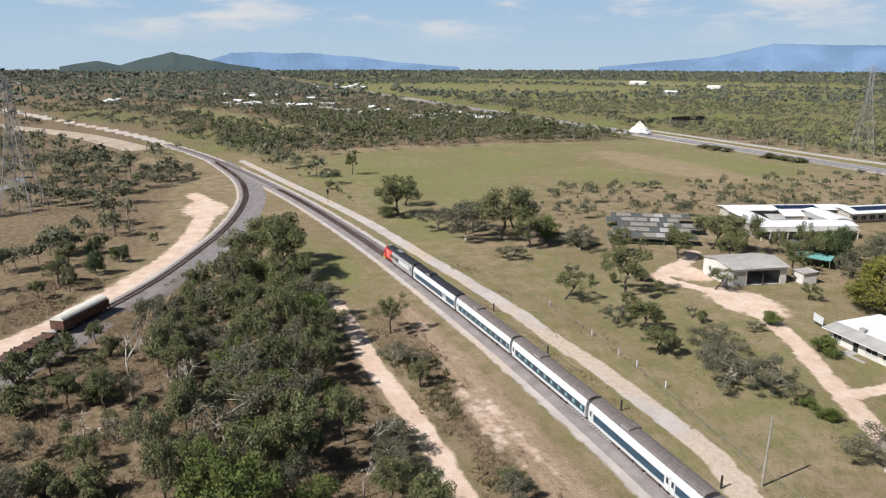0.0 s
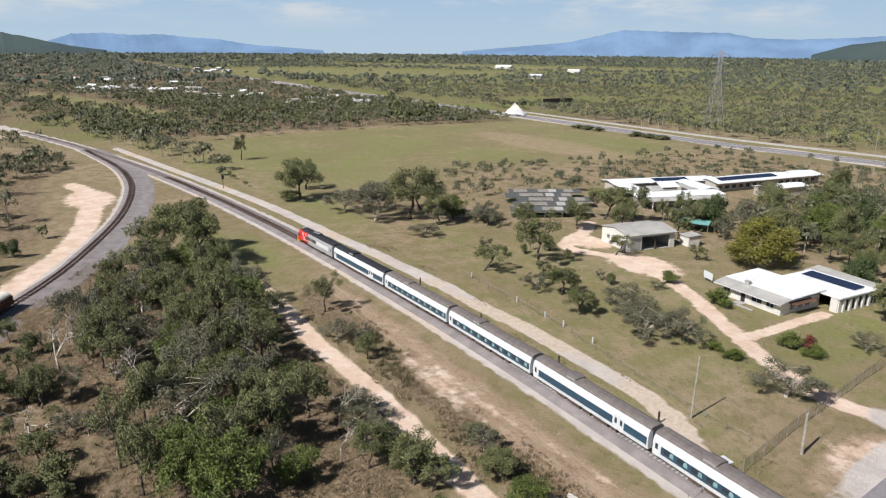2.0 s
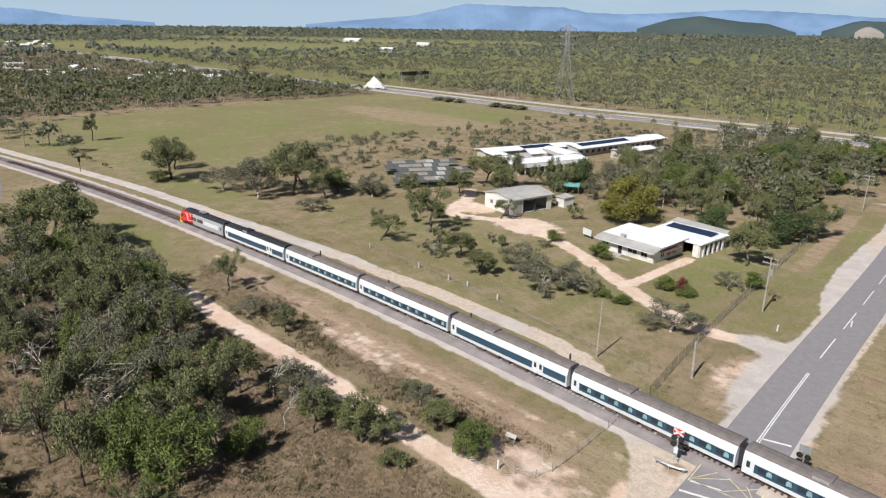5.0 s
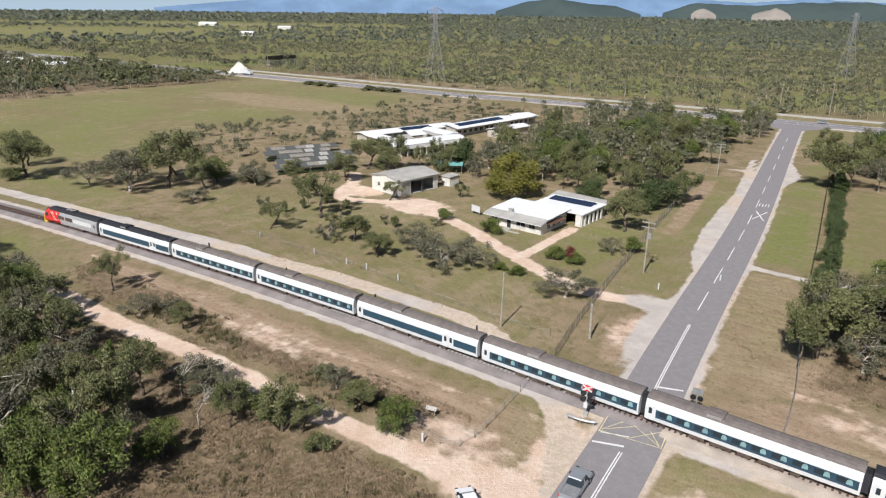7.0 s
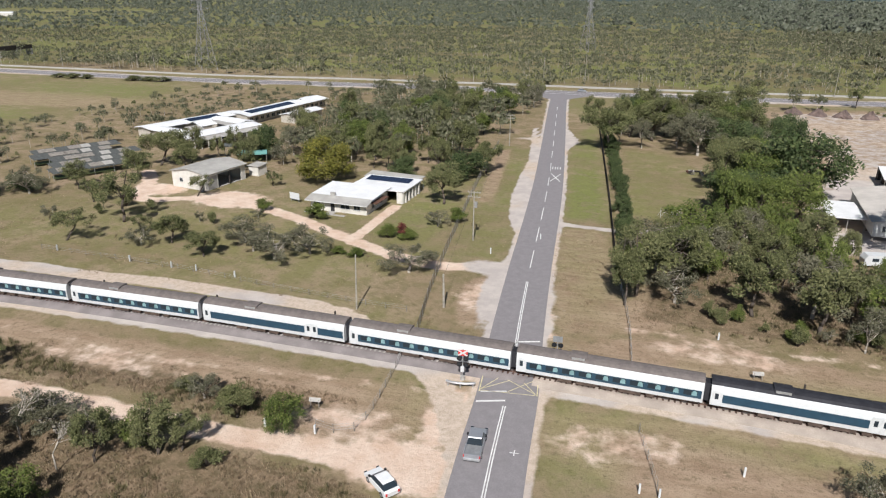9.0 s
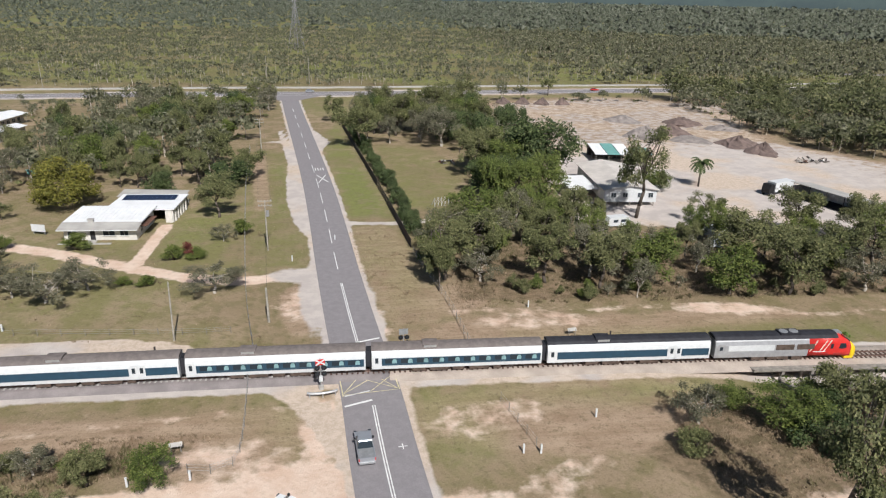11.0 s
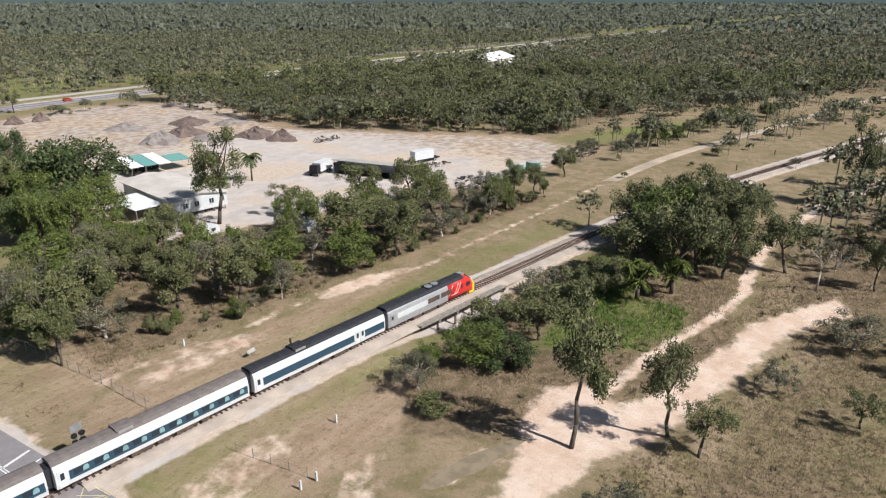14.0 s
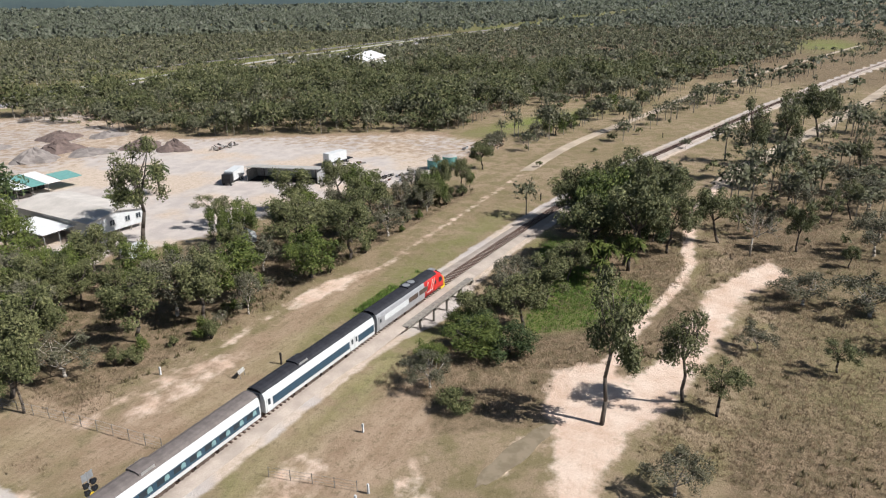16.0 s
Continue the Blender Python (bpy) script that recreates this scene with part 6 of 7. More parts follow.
def ribs(owner, x0, x1, outline_lo, outline_hi, mat, step=0.8, name="roof_rib"):
    """Standing ribs of a metal roof from one slope's foot to its head: (y, z) pairs."""
    me = Mesh()
    n = int((x1 - x0) / step)
    for k in range(n + 1):
        x = x0 + (x1 - x0) * k / n
        (ya, za), (yb, zb) = outline_lo, outline_hi
        me.add([(x - 0.03, ya, za), (x + 0.03, ya, za), (x + 0.03, yb, zb), (x - 0.03, yb, zb), (x, ya, za + 0.05), (x, yb, zb + 0.05)], [(0, 1, 4), (2, 3, 5), (1, 2, 5, 4), (3, 0, 4, 5)])
    part(name, me.data(name, mat), owner)


def window(owner, x, y, z, w, h, face, mat=None, sill=True):
    """A framed window on a wall that faces along -y ("s") or +x ("e")."""
    m = Matrix.Translation((x, y, z)) @ (Matrix.Rotation(radians(90), 4, "Z") if face == "e" else Matrix.Identity(4))
    f = Mesh()
    for a in ((-w / 2 - 0.06, -0.05, -0.06, w / 2 + 0.06, 0.02, 0.0), (-w / 2 - 0.06, -0.05, h, w / 2 + 0.06, 0.02, h + 0.06), (-w / 2 - 0.06, -0.05, 0, -w / 2, 0.02, h), (w / 2, -0.05, 0, w / 2 + 0.06, 0.02, h), (-0.03, -0.05, 0, 0.03, 0.02, h)):
        f.box(*a)
    fr = part("window", f.data("window", WHITE), owner, m=m)
    part("pane", Mesh().box(-w / 2, -0.02, 0, w / 2, 0.0, h).data("pane", GLASS), fr)
    if sill:
        part("sill", Mesh().box(-w / 2 - 0.1, -0.14, -0.12, w / 2 + 0.1, 0, -0.06).data("sill", CONCRETE), fr)


def solar(owner, x, y, z, nx, ny, tilt=0.0, turn=0.0):
    shared = Mesh().box(0.03, 0.03, 0, 1.0, 1.62, 0.05).data("solar_panel", SOLAR)
    for i in range(nx):
        for j in range(ny):
            part("solar_panel", shared, owner, m=Matrix.Translation((x, y, z)) @ Matrix.Rotation(radians(turn), 4, "Z") @ Matrix.Rotation(radians(tilt), 4, "X") @ Matrix.Translation((i * 1.03, j * 1.66, 0)))


house = thing("house", "low pale block house with white metal roof and carport", "house", pose(-54.2, 55.4, 0, 0, 0, -2))
part("wall", Mesh().box(0, 0, 0, 13.8, 0.2, 2.5).box(0, 11.0, 0, 13.8, 11.2, 2.5).box(0, 0.2, 0, 0.2, 11.0, 2.5).box(13.6, 0.2, 0, 13.8, 11.0, 2.5).data("wall", WALL_WHITE), house)
part("roof", Mesh().prism([(-1.3, 2.35), (1.9, 3.0), (12.0, 3.35), (12.0, 3.5), (1.8, 3.16), (-1.3, 2.5)], -0.8, 14.5).data("roof", WHITE_ROOF), house, "white metal roof")
part("eave", Mesh().prism([(-1.32, 2.51), (1.85, 3.165), (1.85, 3.19), (-1.32, 2.54)], -0.82, 14.52).data("eave", GREY_ROOF), house, "grey front slope")
ribs(house, -0.7, 14.4, (1.9, 3.19), (11.9, 3.51), WHITE_ROOF)
part("roof_vent", Mesh().box(4.2, 1.6, 3.1, 5.2, 2.3, 3.75).box(4.1, 1.5, 3.75, 5.3, 2.4, 3.85).data("roof_vent", GREY_ROOF), house)
part("door", Mesh().box(5.0, -0.05, 0, 5.95, 0, 2.05).data("door", DARK_IN), house)
for x, w in ((1.6, 1.6), (8.6, 2.2), (11.5, 1.5)):
    window(house, x, -0.02, 1.0, w, 0.9, "s")
part("porch_slab", Mesh().box(-0.3, -2.6, 0, 9.6, -1.9, 0.12).box(4.6, -1.9, 0, 6.4, 0, 0.1).data("porch_slab", CONCRETE), house)
part("awning", Mesh().prism([(2.0, 2.2), (8.5, 2.2), (8.5, 2.3), (2.0, 2.3)], 13.8, 15.4).data("awning", RUSTY), house, "red-brown awning")
for y in (3.2, 5.6, 7.6):
    window(house, 13.82, y, 0.9, 1.2, 1.1, "e")
wing = thing("carport", "flat white-roofed carport block with solar panels", "carport", pose(-49.5, 66.2, 0, 0, 0, -2))
part("wall", Mesh().box(0, 10.8, 0, 13.6, 11, 2.9).box(0, 0.6, 0, 0.2, 10.8, 2.9).box(13.4, 0, 0, 13.6, 10.8, 2.9).box(12.0, -0.2, 0, 13.4, 0, 2.9).data("wall", WALL_WHITE), wing)
part("roof", Mesh().box(-0.3, -0.4, 2.9, 14.0, 11.4, 3.12).data("roof", WHITE_ROOF), wing, "flat white roof")
# Near-black floor sheet paints the shade under the carport roof.
part("inner_floor", Mesh().box(9.4, 0, 0.02, 13.4, 10.8, 0.06).data("inner_floor", DARK_IN), wing)
# Near-black panels on the solid wall paint the shaded gaps between columns.
for y in (1.4, 3.4, 5.4, 7.4, 9.4):
    part("column", Mesh().box(13.6, y - 0.3, 0, 13.85, y + 0.3, 2.9).data("column", WALL_WHITE), wing)
    part("opening", Mesh().box(13.6, y + 0.45, 0.3, 13.63, y + 1.4, 2.4).data("opening", DARK_IN), wing)
solar(wing, 1.0, 6.4, 3.18, 11, 2, 4)
canopy = thing("patio_roof", "long pale sheet-metal patio roof", "roof", pose(-50, 77.6, 0, 0, 0, -6))
part("sheet", Mesh().prism([(0, 2.5), (4.4, 3.0), (4.4, 3.08), (0, 2.58)], -1, 14).data("sheet", GREY_ROOF), canopy)
for x in (0, 4.5, 9, 13.5):
    part("post", Mesh().bar((x, 0.2, 0), (x, 0.2, 2.55), 0.06).data("post", GALV), canopy)
    part("post", Mesh().bar((x, 4.2, 0), (x, 4.2, 3.0), 0.06).data("post", GALV), canopy)

shed = thing("machinery_shed", "white metal shed with two dark open bays", "shed", pose(-96.0, 61.8, 0, 0, 0, -9))
part("wall", Mesh().box(0, 0, 0, 11, 0.15, 4).box(0, 13.85, 0, 11, 14, 4).box(0, 0.15, 0, 0.15, 13.85, 4).box(10.85, 0.15, 0, 11, 4.2, 4).box(10.85, 12.4, 0, 11, 13.85, 4).box(10.85, 4.2, 3.4, 11, 12.4, 4).data("wall", WALL_WHITE), shed, "white sheet walls")
part("roof", Mesh().prism([(-0.5, 3.95), (5.5, 5.0), (11.6, 3.95), (11.6, 4.08), (5.5, 5.13), (-0.5, 4.08)], -0.4, 14.4, "y").data("roof", GREY_ROOF), shed, "grey-brown low gable roof")
part("gable_end", Mesh().prism([(0, 4), (11, 4), (5.5, 4.95)], 0, 0.15, "y").data("gable_end", WALL_WHITE), shed)
part("floor", Mesh().box(0.2, 0.2, 0.01, 10.9, 13.8, 0.06).data("floor", CONCRETE), shed)
part("post", Mesh().box(10.8, 8.1, 0, 11.02, 8.4, 3.4).data("post", DARK_POST), shed)
part("roller_door", Mesh().box(11.0, 0.8, 0, 11.05, 3.8, 3.3).data("roller_door", GREY_ROOF), shed)
part("tank", Mesh().bar((10.2, -0.6, 0), (10.2, -0.6, 2.2), 0.0 + 0.5, n=12).data("tank", CONCRETE), shed)
window(shed, 3.0, -0.02, 1.6, 1.0, 0.9, "s")
annexe = thing("garden_shed", "small white annexe beside the shed", "shed", pose(-84, 77.2, 0, 0, 0, -9))
part("wall", Mesh().box(0, 0, 0, 3.2, 3.4, 2.6).data("wall", WALL_WHITE), annexe)
part("roof", Mesh().prism([(-0.3, 2.6), (3.7, 2.9), (3.7, 3.0), (-0.3, 2.7)], -0.3, 3.5).data("roof", GREY_ROOF), annexe)

SITE = Matrix.Translation((-119.5, 97, 0)) @ Matrix.Rotation(radians(74), 4, "Z")
block = thing("laboratory_building", "large white-roofed building round a courtyard", "building", SITE)
for n, (x0, y0, x1, y1) in enumerate(((1, 0, 31, 7), (4, 22, 44, 29.5), (4, 7, 9.5, 22), (28, 7, 34, 22))):
    wing_part = part("wing", Mesh().box(x0 + 0.4, y0 + 0.4, 0, x1 - 0.4, y1 - 0.4, 3.3).data("wing", WALL_CREAM), block)
    e, r = 3.25 + 0.03 * n, 0.55
    if x1 - x0 > y1 - y0:
        mid = (y0 + y1) / 2
        roof = Mesh().prism([(y0 - 0.8, e), (mid, e + r), (y1 + 0.6, e), (y1 + 0.6, e + 0.14), (mid, e + r + 0.14), (y0 - 0.8, e + 0.14)], x0 - 0.5, x1 + 0.5)
    else:
        mid = (x0 + x1) / 2
        roof = Mesh().prism([(x0 - 0.5, e), (mid, e + r), (x1 + 0.5, e), (x1 + 0.5, e + 0.14), (mid, e + r + 0.14), (x0 - 0.5, e + 0.14)], y0 - 0.4, y1 + 0.4, "y")
    part("wing_roof", roof.data("wing_roof", WHITE_ROOF), wing_part, "white metal roof")
part("verandah_roof", Mesh().prism([(-3.4, 2.5), (-0.7, 3.1), (-0.7, 3.18), (-3.4, 2.58)], 1.5, 30.5).data("verandah_roof", GREY_ROOF), block, "grey lower verandah roof")
for k in range(12):
    part("column", Mesh().box(1.7 + k * 2.55, -3.3, 0, 1.9 + k * 2.55, -3.1, 2.55).data("column", WALL_WHITE), block)
for k in range(11):
    window(block, 2.9 + k * 2.55, 0.36, 1.0, 1.7, 1.4, "s", sill=False)
# The courtyard's shade is put into a near-black floor colour.
part("courtyard_paving", Mesh().box(9.5, 7, 0.02, 28, 22, 0.08).data("courtyard_paving", DARK_POST), block, "courtyard floor coloured near-black for its shade")
part("courtyard_roof", Mesh().prism([(9.6, 3.0), (13.5, 3.9), (13.5, 4.0), (9.6, 3.1)], 11, 16).data("courtyard_roof", GREY_ROOF), block)
for lo, hi in ((12.5, 16.2), (16.4, 20.1)):
    out = (lo, 3.3), (hi, 4.6)
    if lo > 14:
        out = (lo, 4.6), (hi, 3.3)
    part("courtyard_roof", Mesh().prism([*out, (out[1][0], out[1][1] + 0.1), (out[0][0], out[0][1] + 0.1)], 16.5, 23.5).data("courtyard_roof", WHITE_ROOF), block, "white ribbed gable over the courtyard")
    ribs(block, 16.7, 23.3, (out[0][0], out[0][1] + 0.11), (out[1][0], out[1][1] + 0.11), GREY_ROOF, 0.9)
part("courtyard_roof", Mesh().prism([(8, 3.0), (18, 3.5), (18, 3.6), (8, 3.1)], 24.2, 27.6).data("courtyard_roof", GREY_ROOF), block)
solar(block, 20, 22.3, 3.62, 13, 2, 8)
long_wing = thing("laboratory_wing", "long white-roofed wing with solar panels", "building", SITE @ Matrix.Translation((40, 16.5, 0)) @ Matrix.Rotation(radians(9), 4, "Z"))
part("wall", Mesh().box(0, 0, 0, 50, 8, 3.4).data("wall", WALL_CREAM), long_wing)
part("roof", Mesh().prism([(-1.6, 3.2), (4, 4.1), (8.7, 3.4), (8.7, 3.55), (4, 4.25), (-1.6, 3.35)], -0.6, 50.6).data("roof", WHITE_ROOF), long_wing, "white metal roof")
solar(long_wing, 3, 0.6, 3.76, 26, 2, 9)
for k in range(15):
    window(long_wing, 2 + k * 3.2, -0.02, 1.0, 1.8, 1.3, "s", sill=False)
low_wing = thing("laboratory_wing", "low building with a pale roof among trees", "building", SITE @ Matrix.Translation((52, 5, 0)) @ Matrix.Rotation(radians(9), 4, "Z"))
part("wall", Mesh().box(0, 0, 0, 18, 6, 2.8).data("wall", WALL_CREAM), low_wing)
part("roof", Mesh().prism([(-0.6, 2.8), (3, 3.5), (6.6, 2.8), (6.6, 2.92), (3, 3.62), (-0.6, 2.92)], -0.5, 18.5).data("roof", WHITE_ROOF), low_wing)

shade_frame = Matrix.Translation((-126, 57, 0)) @ Matrix.Rotation(math.atan2(15, 8), 4, "Z")
for k in range(5):
    sh = thing("shade_house", "low shadecloth plant house with pale roof strips", "shade house", shade_frame @ Matrix.Translation(((k * 7) % 5 - 2, k * 6.6, 0)), "shade houses")
    part("cloth", Mesh().prism([(0, 1.9), (5.4, 2.3), (5.4, 2.36), (0, 1.96)], 0, 24 - (k % 2) * 3).data("cloth", SHADECLOTH), sh, "grey-green shadecloth")
    # Dark plants that also paint the dim space under the cloth.
    part("bench", Mesh().box(0.4, 0.5, 0.5, 15.5, 3.4, 0.62).data("bench", DARK_LEAF), sh, "plant benches coloured dark for the shaded interior")
    for a, l in ((1.5 + (k * 5) % 4, 4.5), (9.5 - (k * 3) % 4, 3.6), (13.0, 2.6), (18.0, 3.2)):
        part("roof_strip", Mesh().prism([(0.9, 2.12), (3.3, 2.62), (3.3, 2.7), (0.9, 2.2)], a, a + l).data("roof_strip", TIMBER if l > 3 else GREY_ROOF), sh, "pale roof strip")
    for x in (0, 5, 10, 15, 20.5):
        part("post", Mesh().bar((x, 0.1, 0), (x, 0.1, 1.95), 0.06, n=5).data("post", GALV), sh)
        part("post", Mesh().bar((x, 3.8, 0), (x, 3.8, 2.32), 0.06, n=5).data("post", GALV), sh)
for x, y, mat, lab in ((-102, 100, SHADECLOTH, "small green-roofed shelter among trees"), (-92, 92, TEAL_ROOF, "small teal-roofed shelter among trees"), (-77, 104, TEAL_ROOF, "small teal-roofed shelter among trees")):
    s = thing("garden_shelter", lab, "shelter", pose(x, y, 0, 0, 0, 30))
    part("roof", Mesh().prism([(-3, 2.4), (0, 3.0), (3, 2.4), (3, 2.5), (0, 3.1), (-3, 2.5)], -4, 4).data("roof", mat), s)
    for px in (-3.8, 3.8):
        for py in (-2.8, 2.8):
            part("post", Mesh().bar((px, py, 0), (px, py, 2.5), 0.07).data("post", TIMBER), s)

# yard house on stumps, with its carport
yard_house = thing("yard_house", "high-set white weatherboard house with pale low roof", "house", pose(61.4, 72.3, 0, 0, 0, -3.5))
part("wall", Mesh().box(0, 0, 1.0, 12.6, 26.5, 4.0).data("wall", WHITE), yard_house)
part("roof", Mesh().prism([(-0.6, 3.95), (6.3, 5.1), (13.2, 3.95), (13.2, 4.08), (6.3, 5.23), (-0.6, 4.08)], -0.6, 27.2, "y").data("roof", PALE_ROOF), yard_house, "pale weathered roof")
part("gable_end", Mesh().prism([(0, 4.0), (12.6, 4.0), (6.3, 5.0)], -0.02, 0.1, "y").data("gable_end", WHITE), yard_house)
for k in range(12):
    part("weatherboard", Mesh().box(-0.02, -0.04, 1.05 + k * 0.25, 12.62, -0.005, 1.24 + k * 0.25).data("weatherboard", WHITE), yard_house)
for x in (2.2, 5.0, 8.6, 11.2):
    window(yard_house, x, -0.06, 2.2, 1.1, 1.1, "s")
for x in (0.4, 3.4, 6.4, 9.4, 12.2):
    for y in (0.4, 7, 14, 20, 26):
        part("stump", Mesh().bar((x, y, -0.1), (x, y, 1.0), 0.15, n=6).data("stump", TIMBER), yard_house)
cp = thing("carport", "white skillion carport beside the yard house", "carport", pose(54.6, 77.0, 0, 0, 0, 0))
part("roof", Mesh().prism([(-0.3, 2.9), (12.6, 3.1), (12.6, 3.2), (-0.3, 3.0)], -0.3, 6.9).data("roof", WHITE_ROOF), cp)
for x in (0.2, 3.4, 6.6):
    for y in (0.2, 12):
        part("post", Mesh().bar((x, y, 0), (x, y, 3.0), 0.07).data("post", GALV), cp)
ws = thing("workshop_awning", "row of white and teal skillion awnings", "shed", pose(73.6, 115.4, 0, 0, 0, -6))
for k, mt in enumerate((WHITE_ROOF, TEAL_ROOF, WHITE_ROOF)):
    part("awning", Mesh().prism([(0, 2.8), (12, 3.7), (12, 3.8), (0, 2.9)], k * 3.8, k * 3.8 + 3.6).data("awning", mt), ws, "sloping roof sheet")
    for y in (0.2, 6.0, 11.6):
        part("post", Mesh().bar((k * 3.8 + 0.3, y, 0), (k * 3.8 + 0.3, y, 2.8 + y * 0.075), 0.09).data("post", TIMBER), ws)
part("back_wall", Mesh().box(0, 11.7, 0, 11.2, 11.85, 3.6).data("back_wall", DARK_POST), ws)
part("workbench", Mesh().box(0.8, 7.0, 0.1, 10.4, 9.6, 1.3).box(1.5, 2.0, 0.1, 4.5, 4.0, 1.0).data("workbench", DARK_POST), ws, "dark clutter under the roof")
part("awning", Mesh().prism([(1.0, 2.7), (8.0, 3.3), (8.0, 3.4), (1.0, 2.8)], 11.8, 17.5).data("awning", TEAL_ROOF), ws, "sloping roof sheet")
ls = thing("storage_shed", "long grey skillion shed with a dark open side", "shed", Matrix.Translation((112.5, 77.5, 0)) @ Matrix.Rotation(radians(-74), 4, "Z"))
part("roof", Mesh().prism([(-0.4, 3.9), (6.6, 3.0), (6.6, 3.12), (-0.4, 4.02)], -0.4, 20.4).data("roof", GREY_ROOF), ls)
part("wall", Mesh().box(0, 6.2, 0, 20, 6.35, 3.05).box(19.85, 0, 0, 20, 6.2, 3.0).box(0, 0, 0, 0.15, 6.2, 3.0).data("wall", GALV), ls)
# Near-black sheet on the floor paints the shade inside the shed.
part("interior", Mesh().box(0.2, 0.6, 0.02, 19.8, 6.1, 0.08).data("interior", DARK_IN), ls)
for k in range(5):
    part("post", Mesh().bar((0.3 + k * 4.8, 0.1, 0), (0.3 + k * 4.8, 0.1, 3.9), 0.08).data("post", DARK_POST), ls)


# ---- vehicles ----
PAINT_GREY = plain("grey_car_paint", (0.36, 0.375, 0.40), 0.32, metal=0.35, spec=0.5, vary=0.05)
PAINT_WHITE = plain("white_car_paint", (0.8, 0.8, 0.8), 0.3, spec=0.5, vary=0.04)
TYRE = plain("tyre_rubber", (0.02, 0.02, 0.02), 0.85)


def wheels(owner, xs, half, r=0.36):
    for x in xs:
        for s in (-1, 1):
            t = part("wheel", Mesh().bar((x, s * (half - 0.24), r), (x, s * half, r), r, n=16).data("wheel", TYRE), owner)
            part("rim", Mesh().bar((x, s * (half - 0.02), r), (x, s * (half + 0.01), r), r * 0.6, n=12).data("rim", GALV), t)


def lights(owner, x0, x1, half, z):
    for s in (-1, 1):
        part("tail_light", Mesh().box(x0 - 0.03, s * half - 0.1, z - 0.15, x0 + 0.05, s * half + 0.1, z + 0.15).data("tail_light", RED), owner, "red tail light")
        part("headlight", Mesh().box(x1 - 0.06, s * half - 0.16, z - 0.08, x1 + 0.02, s * half + 0.16, z + 0.08).data("headlight", GLASS), owner)
        part("mirror", Mesh().box(0.75, s * (half + 0.2) - 0.1, 1.05, 0.95, s * (half + 0.2) + 0.1, 1.25).data("mirror", BLACK), owner)


def ute(m):
    car = thing("utility_truck", "grey dual-cab utility waiting at the crossing", "car", m)
    body = [(-2.6, 0.45), (-2.6, 0.95), (-0.75, 1.0), (0.95, 1.02), (2.3, 0.98), (2.6, 0.8), (2.65, 0.45)]
    part("body", Mesh().prism([(x, z) for x, z in body], -0.92, 0.92, "y").data("body", PAINT_GREY), car, "grey metallic body")
    cab = Mesh().add([(-0.85, -0.85, 1.0), (1.35, -0.85, 1.0), (0.7, -0.68, 1.75), (-0.6, -0.68, 1.78), (-0.85, 0.85, 1.0), (1.35, 0.85, 1.0), (0.7, 0.68, 1.75), (-0.6, 0.68, 1.78)],
                     [(0, 1, 2, 3), (5, 4, 7, 6), (3, 2, 6, 7), (0, 3, 7, 4), (1, 5, 6, 2), (0, 4, 5, 1)])
    part("cabin", cab.data("cabin", GLASS), car, "dark glasshouse")
    part("cabin_roof", Mesh().prism([(-0.68, 1.76), (0.78, 1.73), (0.7, 1.82), (-0.6, 1.85)], -0.72, 0.72, "y").data("cabin_roof", PAINT_GREY), car)
    for s in (-1, 1):
        part("pillar", Mesh().bar((0.12, s * 0.86, 1.0), (0.08, s * 0.7, 1.78), 0.05).data("pillar", PAINT_GREY), car)
        part("tray_side", Mesh().box(-2.6, s * 0.86 - 0.06, 0.95, -0.88, s * 0.86 + 0.06, 1.14).data("tray_side", PAINT_GREY), car)
    part("tray_floor", Mesh().box(-2.5, -0.78, 0.96, -0.9, 0.78, 1.06).data("tray_floor", GALV), car, "pale tray cover")
    part("tailgate", Mesh().box(-2.66, -0.8, 0.6, -2.58, 0.8, 1.14).data("tailgate", PAINT_GREY), car)
    part("bumper", Mesh().box(-2.8, -0.85, 0.42, -2.62, 0.85, 0.6).data("bumper", GALV), car)
    wheels(car, (-1.6, 1.65), 0.95)
    lights(car, -2.62, 2.6, 0.8, 0.85)


def sedan(m, label, paint, name="hatchback"):
    car = thing(name, label, "car", m)
    part("body", Mesh().prism([(-2.1, 0.35), (-2.15, 0.85), (-1.9, 0.98), (1.0, 0.95), (1.95, 0.8), (2.15, 0.6), (2.15, 0.35)], -0.86, 0.86, "y").data("body", paint), car)
    part("cabin", Mesh().add([(-1.85, -0.8, 0.95), (1.1, -0.8, 0.93), (0.3, -0.62, 1.45), (-1.3, -0.62, 1.47), (-1.85, 0.8, 0.95), (1.1, 0.8, 0.93), (0.3, 0.62, 1.45), (-1.3, 0.62, 1.47)],
                             [(0, 1, 2, 3), (5, 4, 7, 6), (3, 2, 6, 7), (0, 3, 7, 4), (1, 5, 6, 2), (0, 4, 5, 1)]).data("cabin", GLASS), car)
    part("cabin_roof", Mesh().prism([(-1.4, 1.45), (0.35, 1.43), (0.2, 1.51), (-1.25, 1.53)], -0.66, 0.66, "y").data("cabin_roof", paint), car)
    wheels(car, (-1.35, 1.35), 0.88, 0.32)
    lights(car, -2.14, 2.12, 0.7, 0.72)


c, dd, rr = road_at(-17)
ute(Matrix.Translation((c.x - 2.0, -17, 0.06)) @ Matrix.Rotation(math.atan2(dd.y, dd.x), 4, "Z"))
sedan(pose(-3.6, -25.8, 0.02, 0, 0, 142), "small white hatchback on the sandy turn-off", PAINT_WHITE)
sedan(pose(-20, 271, 0.2, 0, 0, 4), "pale car on the highway junction", PAINT_GREY, "car")
